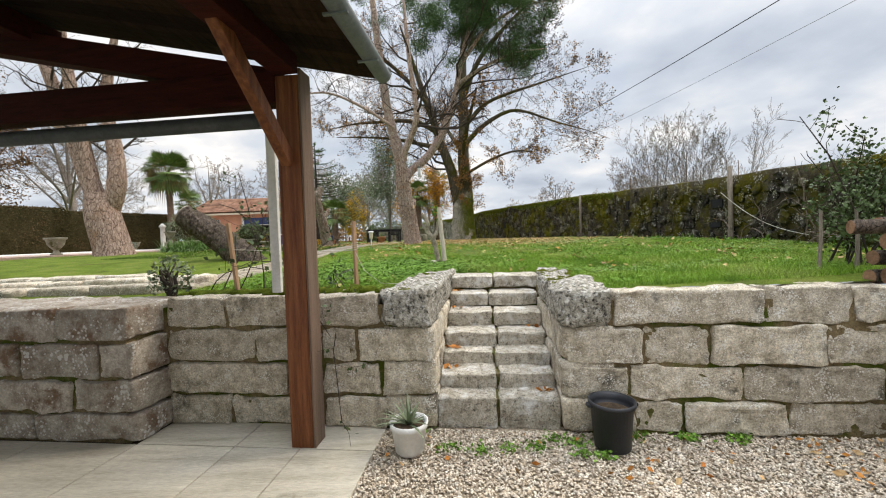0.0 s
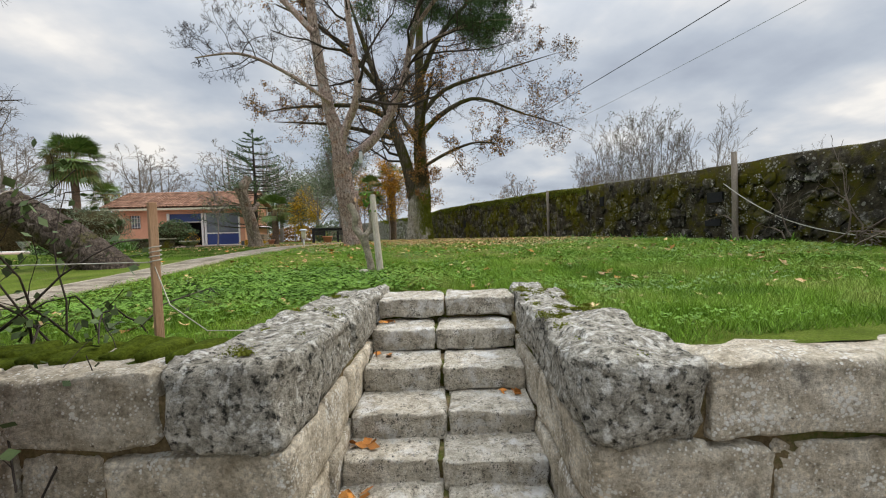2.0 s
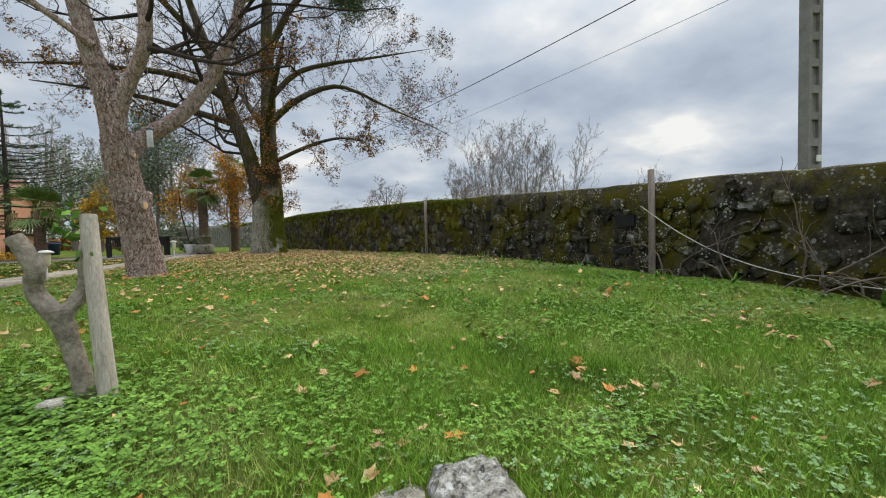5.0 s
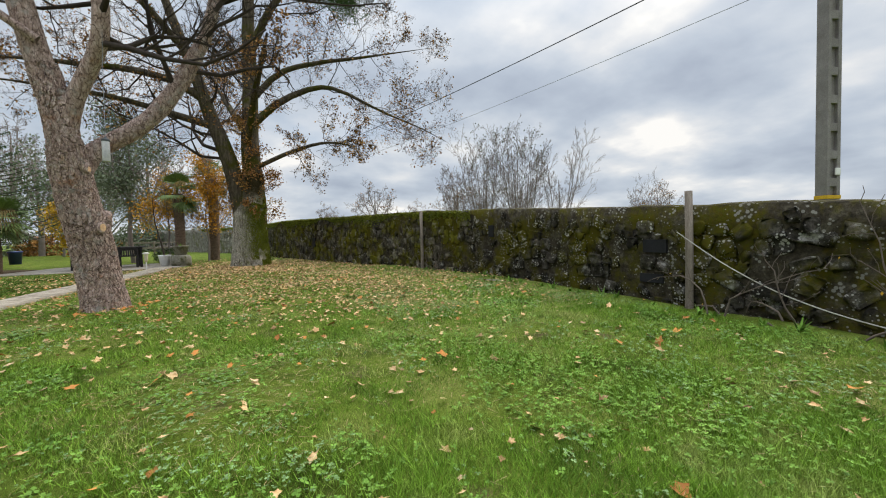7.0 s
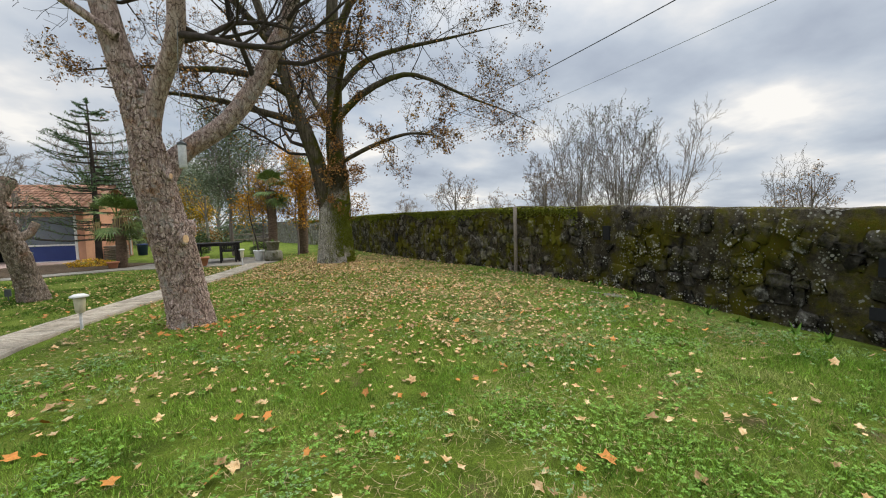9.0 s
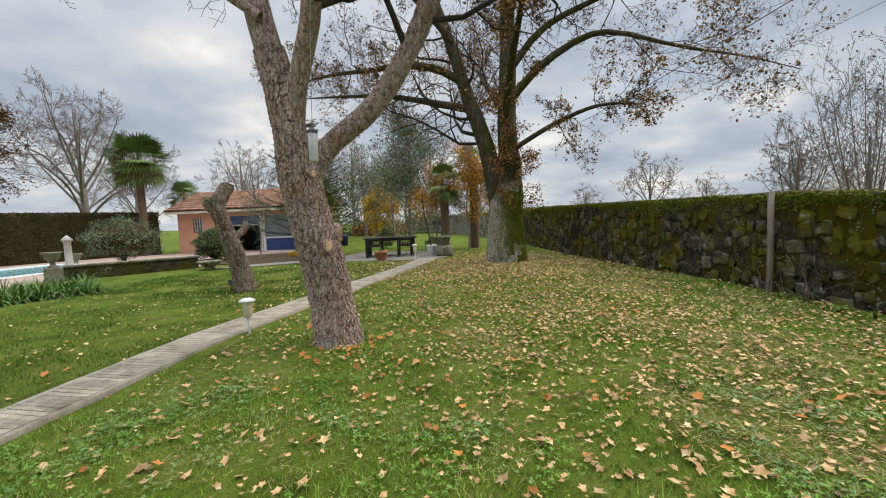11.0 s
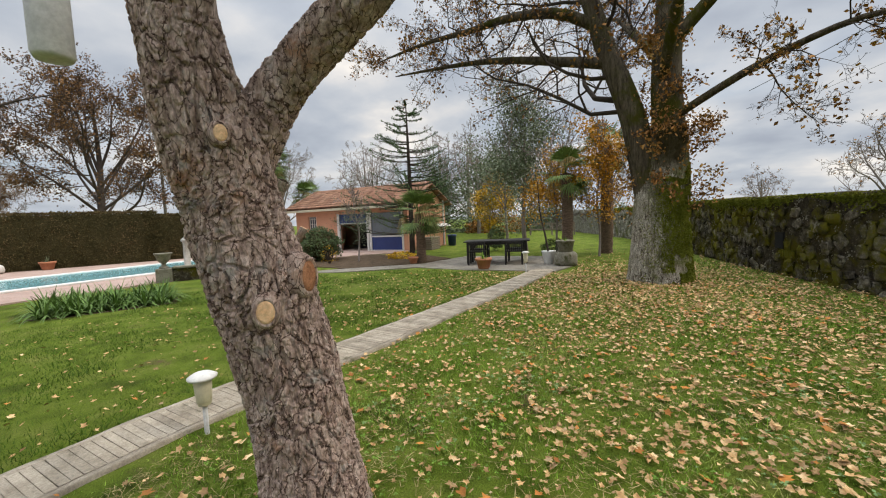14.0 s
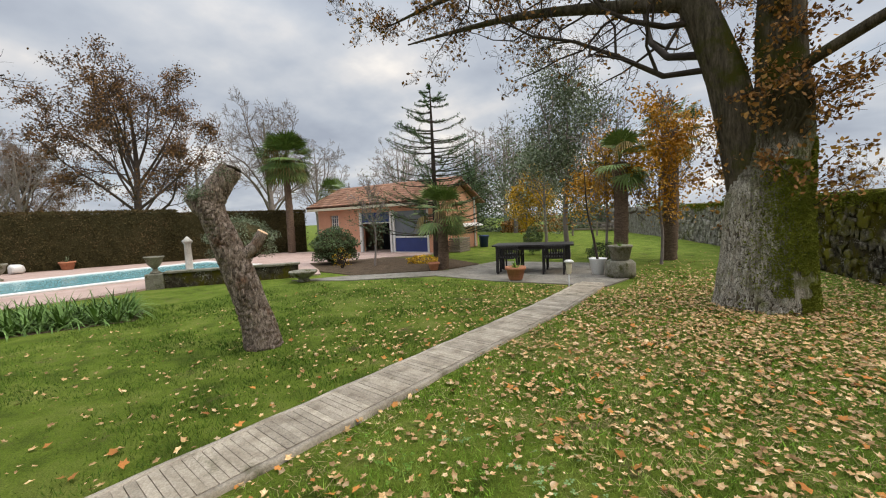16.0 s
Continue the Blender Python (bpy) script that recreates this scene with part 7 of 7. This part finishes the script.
for k in range(3):
    part("bar", boxed((-16.02, Y0 + 0.03, 2.72 + k * 0.27), (-15.48, Y0 + 0.06, 2.745 + k * 0.27)), WHITE, win)
for x0, x1 in ((-13.95, -13.80), (-11.98, -11.86), (-11.80, -11.68), (-9.82, -9.72)):
    part("door_post", boxed((x0, Y0 - 0.03, ZB), (x1, Y0 + 0.1, 3.50), 0.008), WHITE, house, "white painted post")
part("roller_shutter", boxed((-13.8, Y0 + 0.02, 2.98), (-11.98, Y0 + 0.06, 3.46)), BLUE, house, "blue shutter half raised")
part("shutter_edge", boxed((-13.8, Y0 + 0.0, 2.93), (-11.98, Y0 + 0.07, 2.98), 0.005), WHITE, house)
part("screen", boxed((-11.68, Y0 + 0.03, 2.28), (-9.82, Y0 + 0.05, 3.46)), GLASSD, house, "grey mesh screen")
part("blue_panel", boxed((-11.68, Y0 + 0.02, 1.54), (-9.82, Y0 + 0.06, 2.20), 0.005), BLUE, house, "blue lower panel")
part("panel_rail", boxed((-11.68, Y0 - 0.01, 2.20), (-9.82, Y0 + 0.07, 2.27), 0.005), WHITE, house)
part("panel_sill", boxed((-11.68, Y0 - 0.01, 1.47), (-9.82, Y0 + 0.07, 1.54), 0.005), WHITE, house)
put("downpipe", tube_mesh("downpipe", [(X1 + 0.05, Y1 - 0.1, 4.1), (X1 + 0.05, Y1 - 0.1, 1.5)], 0.05, 8), WHITE, house)
part("lean_to", sheet([(X1, Y1 - 2.2, 2.75), (X1 + 0.35, Y1 - 2.2, 2.62), (X1 + 0.35, Y1 + 0.3, 2.62), (X1, Y1 + 0.3, 2.75)], 0.05), WHITE, house, "small white lean-to roof")
bk = thing("wood_stack", Matrix.Translation((-8.9, 28.3, 1.45)), "stack of old boards at the house wall", "wood stack")
for k in range(6):
    part("board", boxed((-0.3, -0.5 + 0.02 * (k % 2), k * 0.11), (0.3, 0.5, k * 0.11 + 0.09), 0.01), POLEWOOD, bk)
bn = thing("bin", Matrix.Translation((-8.75, 30.6, 1.45)), "dark blue plastic bin beside the house", "bin")
part("body", lathe([(0.20, 0), (0.25, 0.55), (0.27, 0.56), (0.27, 0.62), (0.02, 0.64)], 16), BLUE, bn, "", None, True)
post = thing("utility_post", Matrix.Translation((-35.2, 29.8, 1.2)), "thin grey utility post behind the hedge", "post")
put("shaft", tube_mesh("shaft", [(0, 0, -0.3), (0, 0, 3.5), (0, 0, 7.3)], [0.14, 0.12, 0.10], 10), CONCRETE, post)
fence = thing("fence", Matrix.Translation((-6.5, 40, 1.4)), "far low rail fence with grey posts", "fence")
for k in range(3):
    part("post", boxed((k * 1.6 - 0.05, -0.05, 0), (k * 1.6 + 0.05, 0.05, 1.0), 0.01), POLEWOOD, fence)
for z in (0.45, 0.85):
    part("rail", boxed((0, -0.03, z), (3.2, 0.03, z + 0.1), 0.008), POLEWOOD, fence)
# low stone kerbs on the upper left lawn
for a, b, z in (((-9.0, 4.55), (-3.4, 4.75), 1.14), ((-9.2, 5.35), (-4.2, 5.75), 1.20), ((-6.6, 4.9), (-3.2, 5.4), 1.18)):
    d = Vector((b[0] - a[0], b[1] - a[1], 0))
    kb = thing("stone_kerb", Matrix.Translation((*a, z - 0.06)) @ Matrix.Rotation(math.atan2(d.y, d.x), 4, "Z"), "low grey stone kerb in the lawn", "kerb", kind="structure")
    q = 0.0
    while q < d.length - 0.2:
        L = min(rng.uniform(0.5, 0.9), d.length - q)
        seedn[0] += 1
        put("stone", rock((q + 0.01, -0.16, -0.06), (q + L - 0.01, 0.16, 0.12), seedn[0], 2, 12, 0.015), STONE, kb)
        q += L

# ---- grass, clover, fallen leaves, gravel ----
rng = np.random.default_rng(33)


def ground_z(x, y):
    return rise(x, y) + np.array([0.03 * noise.noise((a * 0.7, b * 0.7, 0)) for a, b in zip(x, y)])


def on_lawn(x, y):
    """True where grass grows: not on steps, walls, path or terrace."""
    u, v = c6 * x + s6 * (y - 3.27), -s6 * x + c6 * (y - 3.27)
    ok = (v > 0.27) & ~((u > -0.52) & (u < 1.33) & (v < 2.20)) & ~((u > -0.14) & (u < 0.98) & (v < 2.18))
    pxx = np.interp(y, PC[:, 1], PC[:, 0])
    ok &= np.abs(x - pxx) > 0.33
    ok &= x < np.interp(y, bq[:, 1], bq[:, 0]) - 0.10
    ok &= np.hypot(x + 0.90, y - 11.98) > 0.29
    ok &= np.hypot(x - 1.08, y - 20.1) > 0.62
    ok &= ~((y > 20.8) & (x < -0.9)) & ~((y > 19.4) & (x < -7.0))
    return ok


def blades(n, x0, x1, y0, y1, h, w, power=1.0, side_of=0):
    x, y = rng.uniform(x0, x1, n), y0 + (y1 - y0) * rng.uniform(0, 1, n) ** power
    tuft = np.array([noise.noise((a * 1.1, b * 1.1, 3.0)) + 0.6 * noise.noise((a * 3.1, b * 3.1, 9.0)) for a, b in zip(x, y)])
    bare = np.array([noise.noise((a * 0.8, b * 0.8, 17.0)) for a, b in zip(x, y)])
    keep = on_lawn(x, y) & (tuft + rng.normal(size=n) * 0.35 > -0.45) & (bare + rng.normal(size=n) * 0.1 > -0.36)
    x, y, tuft = x[keep], y[keep], tuft[keep]
    n = len(x)
    z = ground_z(x, y)
    a = rng.uniform(0, 2 * np.pi, n)
    H = h * rng.uniform(0.5, 1.25, n) * (1 + 0.75 * np.clip(tuft, -0.5, 0.8))
    W = w * rng.uniform(0.7, 1.3, n)
    lean = rng.normal(size=(n, 2)) * 0.5
    base = np.stack([x, y, z - 0.006], 1)
    side = np.stack([np.cos(a), np.sin(a), np.zeros(n)], 1) * W[:, None] / 2
    tip = base + np.stack([lean[:, 0] * H, lean[:, 1] * H, H], 1)
    V = np.stack([base - side, base + side, tip], 1)
    if side_of:
        beyond = (x < np.interp(y, PC[:, 1], PC[:, 0])) & (y > 9.5)
        V = V[beyond if side_of < 0 else ~beyond]
    return V.reshape(-1, 3), np.arange(3 * len(V)).reshape(-1, 3)


V, F = join([blades(90000, -8.5, -1.0, 9.5, 17.0, 0.036, 0.007, side_of=-1), blades(40000, -9, 0, 15.0, 24, 0.045, 0.014, side_of=-1)])
tagged(put("grass", mesh_from("grass", V, F), POOLGRASS), "dense dark green mown grass beside the path", "grass", kind="stuff")
V, F = join([blades(230000, -3.2, 5.6, 3.4, 9.5, 0.04, 0.0055), blades(170000, -4.0, 5.6, 9.0, 17.0, 0.042, 0.007, side_of=1), blades(45000, -4, 5.0, 15.0, 24, 0.05, 0.014, side_of=1), blades(110000, -1.9, 4.6, 3.4, 6.2, 0.062, 0.0042), blades(30000, 1.2, 3.8, 3.5, 6.8, 0.085, 0.0046), blades(40000, -1.0, 5.4, 5.5, 9.0, 0.065, 0.005)])
tagged(put("grass", mesh_from("grass", V, F), BLADE), "short uneven autumn grass of the lawn", "grass", kind="stuff")

# clover and weeds: patches of three-part leaves
def clover(n, cx, cy, sx, sy, size):
    return patch(cx + rng.normal(size=n) * sx, cy + rng.normal(size=n) * sy, size)


def patch(x, y, size):
    ok = on_lawn(x, y)
    x, y = x[ok], y[ok]
    n = len(x)
    c = np.stack([x, y, ground_z(x, y) + rng.uniform(0.015, 0.07, n)], 1)
    V = []
    a0 = rng.uniform(0, 2 * np.pi, n)
    s = size * rng.uniform(0.6, 1.3, n)
    tilt = rng.normal(size=(n, 2)) * 0.25
    for k in range(3):
        a = a0 + k * 2.094
        d = np.stack([np.cos(a), np.sin(a), tilt[:, 0] * np.cos(a) + tilt[:, 1] * np.sin(a)], 1) * s[:, None]
        e = np.stack([-np.sin(a), np.cos(a), -tilt[:, 0] * np.sin(a) + tilt[:, 1] * np.cos(a)], 1) * s[:, None] * 0.45
        V.append(np.stack([c, c + d * 0.55 + e, c + d, c + d * 0.55 - e], 1))
    V = np.stack(V, 1).reshape(-1, 3)
    return V, np.arange(len(V)).reshape(-1, 4)


def herbs(n, x0, x1, y0, y1, size, seed, level, squeeze=1.0):
    """Low weeds spread in patches that follow a slow noise."""
    x, y = rng.uniform(x0, x1, n), y0 + (y1 - y0) * rng.uniform(0, 1, n) ** squeeze
    k = np.array([noise.noise((p * 0.9, q * 0.9, seed)) + 0.7 * noise.noise((p * 2.7, q * 2.7, seed + 4)) for p, q in zip(x, y)]) + rng.normal(size=n) * 0.12
    x, y = x[k > level], y[k > level]
    return patch(x, y, size)


V, F = join([clover(13000, -0.7, 6.1, 0.75, 0.55, 0.021), clover(5500, -1.7, 5.4, 0.6, 0.5, 0.019), clover(1800, 3.4, 6.4, 0.5, 0.6, 0.016), herbs(46000, -2.4, 5.5, 5.2, 11.0, 0.0155, 31.0, 0.20, 1.2), herbs(7000, 1.2, 5.4, 3.5, 5.6, 0.014, 31.0, 0.25), herbs(9000, -2.2, 5.2, 10.5, 14.5, 0.015, 31.0, 0.2)])
tagged(put("clover", mesh_from("clover", V, F), CLOVER), "patches of clover and low weeds in the lawn", "clover", kind="stuff")
V, F = join([herbs(26000, -2.0, 5.5, 4.6, 11.0, 0.015, 57.0, 0.22), herbs(5000, -1.5, 5.2, 10.0, 15.0, 0.018, 57.0, 0.3)])
tagged(put("herbs", mesh_from("herbs", V, F), HERB), "grey-green weed rosettes scattered in the lawn", "weeds", kind="stuff")


def straw(n, x0, x1, y0, y1, length):
    """Dry stalks lying flat in the grass, thickest on worn spots."""
    x, y = rng.uniform(x0, x1, n), rng.uniform(y0, y1, n)
    k = np.array([noise.noise((p * 0.8, q * 0.8, 17.0)) for p, q in zip(x, y)]) + rng.normal(size=n) * 0.22
    ok = on_lawn(x, y) & (k < 0.0)
    x, y = x[ok], y[ok]
    n = len(x)
    a = rng.uniform(0, 2 * np.pi, n)
    d = np.stack([np.cos(a), np.sin(a), rng.normal(size=n) * 0.12], 1) * (length * rng.uniform(0.4, 1.3, n))[:, None]
    w = np.stack([-np.sin(a), np.cos(a), np.zeros(n)], 1) * 0.0016
    c = np.stack([x, y, ground_z(x, y) + rng.uniform(0.008, 0.035, n)], 1)
    V = np.stack([c - d / 2 - w, c + d / 2 - w * 0.4, c + d / 2 + w * 0.4, c - d / 2 + w], 1)
    return V.reshape(-1, 3), np.arange(4 * n).reshape(-1, 4)


V, F = join([straw(26000, -2.2, 5.5, 4.0, 12.5, 0.07), straw(26000, -2.2, 5.0, 11.5, 18.0, 0.08), straw(16000, 2.0, 5.5, 8.5, 13.0, 0.07)])
tagged(put("dry_stalks", mesh_from("dry_stalks", V, F), DRYSTRAW), "dry yellow stalks lying in the grass", "straw", kind="stuff")


def fallen(n, xy, size):
    """Fallen leaves: lobed, curled a little, lying loosely on the grass."""
    x, y = xy
    ok = on_lawn(x, y)
    x, y = x[ok], y[ok]
    n = len(x)
    k = 10
    ang = np.arange(k) * 2 * np.pi / k
    rad = np.where(np.arange(k) % 2 == 0, 1.0, 0.66) * np.where(np.arange(k) == 5, 0.6, 1.0)
    lx, ly = np.cos(ang) * rad, np.sin(ang) * rad * 0.78
    s = size * rng.uniform(0.5, 1.5, n) ** 1.2
    a = rng.uniform(0, 2 * np.pi, n)
    c = np.stack([x, y, ground_z(x, y) + rng.uniform(0.018, 0.045, n)], 1)
    ex = np.stack([np.cos(a), np.sin(a), rng.normal(size=n) * 0.25], 1)
    ey = np.stack([-np.sin(a), np.cos(a), rng.normal(size=n) * 0.3], 1)
    curl = rng.uniform(0.0, 0.6, n)
    jit = rng.uniform(0.75, 1.2, (n, k))
    P = c[:, None] + s[:, None, None] * jit[:, :, None] * (ex[:, None] * lx[None, :, None] + ey[:, None] * ly[None, :, None])
    P[:, :, 2] += (s * curl)[:, None] * (ly[None] ** 2) * 1.2
    V = np.concatenate([c[:, None], P], 1)
    base = (np.arange(n) * (k + 1))[:, None]
    i = np.arange(k)[None]
    F = np.stack([np.broadcast_to(base, (n, k)), base + 1 + i, base + 1 + (i + 1) % k], -1)
    return V.reshape(-1, 3), F.reshape(-1, 3)


def scatter(n, cx, cy, sx, sy):
    return cx + rng.normal(size=n) * sx, cy + rng.normal(size=n) * sy


def spread(n, x0, x1, y0, y1):
    return rng.uniform(x0, x1, n), rng.uniform(y0, y1, n)


V, F = join([fallen(0, scatter(16500, 1.7, 17.6, 2.7, 3.4), 0.0215), fallen(0, scatter(4600, 2.8, 12.8, 1.8, 1.6), 0.022), fallen(0, scatter(9000, 0.6, 19.6, 1.9, 2.2), 0.027), fallen(0, spread(520, -2.3, 5.2, 4.2, 10.0), 0.032), fallen(0, spread(1400, -2.2, 5.2, 9.5, 14.0), 0.027), fallen(0, spread(800, -7.5, -3.0, 11.0, 20.0), 0.022)])
tagged(put("fallen_leaves", mesh_from("fallen_leaves", V, F), FALLEN), "pale brown fallen oak leaves on the lawn", "leaves", kind="stuff")
V, F = join([fallen(0, scatter(1100, 1.2, 15.5, 2.6, 3.4), 0.030), fallen(0, spread(90, -2.3, 5.2, 4.2, 11.0), 0.04), fallen(0, scatter(30, -0.8, 11.6, 0.5, 0.4), 0.042)])
tagged(put("orange_leaves", mesh_from("orange_leaves", V, F), FALLRED), "orange and rust fallen leaves on the lawn", "leaves", kind="stuff")

# gravel
n = 38000
u, v = rng.uniform(-0.58, 3.42, n), rng.uniform(-2.0, 0.02, n)
P = np.stack([c6 * u - s6 * v, 3.27 + s6 * u + c6 * v, np.full(n, -0.012)], 1)
oct_v = np.array([(1, 0, 0), (0, 1, 0), (-1, 0, 0), (0, -1, 0), (0, 0, 1), (0, 0, -1)], float)
oct_f = np.array([(0, 1, 4), (1, 2, 4), (2, 3, 4), (3, 0, 4), (1, 0, 5), (2, 1, 5), (3, 2, 5), (0, 3, 5)])
sz = rng.uniform(0.006, 0.0145, n)[:, None] * np.stack([rng.uniform(0.8, 1.4, n), rng.uniform(0.7, 1.2, n), rng.uniform(0.5, 0.9, n)], 1)
a = rng.uniform(0, 6.283, n)
q = oct_v[None] * sz[:, None] + rng.normal(size=(n, 6, 3)) * 0.0022
q = np.stack([q[:, :, 0] * np.cos(a)[:, None] - q[:, :, 1] * np.sin(a)[:, None], q[:, :, 0] * np.sin(a)[:, None] + q[:, :, 1] * np.cos(a)[:, None], q[:, :, 2] + rng.uniform(0, 0.008, (n, 1))], -1)
V = (P[:, None] + q).reshape(-1, 3)
F = (np.arange(n) * 6)[:, None, None] + oct_f[None]
tagged(put("gravel", mesh_from("gravel", V, F.reshape(-1, 3)), PEBBLE), "loose pale beige gravel stones", "gravel", kind="stuff")
for k in range(16):
    x = -0.25 + 1.5 * abs(math.sin(k * 4.3)) if k < 11 else 1.5 + 1.6 * abs(math.sin(k * 2.9))
    y = 3.27 - 0.113 * x - 0.06 - 0.28 * abs(math.sin(k * 1.7)) * (k < 11)
    ob = thing("weed", Matrix.Translation((x, y, -0.01)), "small green weed in the gravel", "weed", "weeds in the gravel")
    V, F = cards(rng, rng.normal(size=(60, 3)) * np.array([0.05, 0.04, 0.012]) + np.array([0, 0, 0.025]), 0.03, 0.5, 0.8)
    put("leaves", mesh_from("leaves", V, F), CLOVER, ob)
k = 10
for nme, mt, nn, lab in (("court_leaves", FALLRED, 70, "rust leaves blown into the corner of the court"), ("court_leaves", FALLEN, 60, "dry brown leaves on the gravel")):
    uu = np.concatenate([rng.uniform(2.6, 3.4, nn // 2), rng.uniform(-0.5, 3.3, nn // 2)])
    vv = np.concatenate([rng.uniform(-0.7, -0.05, nn // 2), rng.uniform(-0.7, -0.05, nn // 2)])
    c = np.stack([c6 * uu - s6 * vv, 3.27 + s6 * uu + c6 * vv, np.full(len(uu), 0.018)], 1)
    V, F = cards(rng, c, 0.055, 0.75, 0.6)
    tagged(put(nme, mesh_from(nme, V, F), mt), lab, "leaves", kind="stuff")
uu, vv, zz = [], [], []
for q in range(34):
    st_ = q % 6
    uu.append(-0.05 + (0.03 if q % 3 else 0.9) + 0.06 * math.sin(q * 7.7))
    vv.append(FRONT[st_ + 1] - 0.05 - 0.06 * abs(math.sin(q * 3.1)))
    zz.append(TOPS[st_] + 0.015)
c = np.stack([c6 * np.array(uu) - s6 * np.array(vv), 3.27 + s6 * np.array(uu) + c6 * np.array(vv), np.array(zz)], 1)
V, F = cards(rng, c, 0.07, 0.7, 0.6)
tagged(put("step_leaves", mesh_from("step_leaves", V, F), FALLRED), "dry brown leaves caught in the steps' corners", "leaves", kind="stuff")
# moss and grass hanging over the wall's top edge
ms = thing("moss_edge", WALL, "green moss along the top of the retaining wall", "moss", kind="stuff")
for k in range(26):
    uu = -2.6 + k * 0.08
    seedn[0] += 1
    put("moss", rock((uu - 0.07, 0.16 + 0.04 * math.sin(k * 2.2), 1.12), (uu + 0.07, 0.46, 1.19 + 0.02 * math.sin(k * 3.1)), seedn[0], 2, 3, 0.02), MOSS, ms)
spots = np.stack([np.where(np.arange(60) < 42, 1.0 + 0.36 * rng.random(60), -0.52 + 0.38 * rng.random(60)), 0.0 + 1.9 * rng.random(60), np.full(60, 1.185)], 1)
pos = np.repeat(spots, 220, axis=0) + rng.normal(size=(60 * 220, 3)) * np.array([0.022, 0.03, 0.006]) * np.repeat(rng.uniform(0.3, 1.3, 60), 220)[:, None]
V, F = cards(rng, pos, 0.012, 0, 0.7)
put("moss", mesh_from("moss", V, F), MOSSTOP, ms, "small moss cushions on the coping stones")
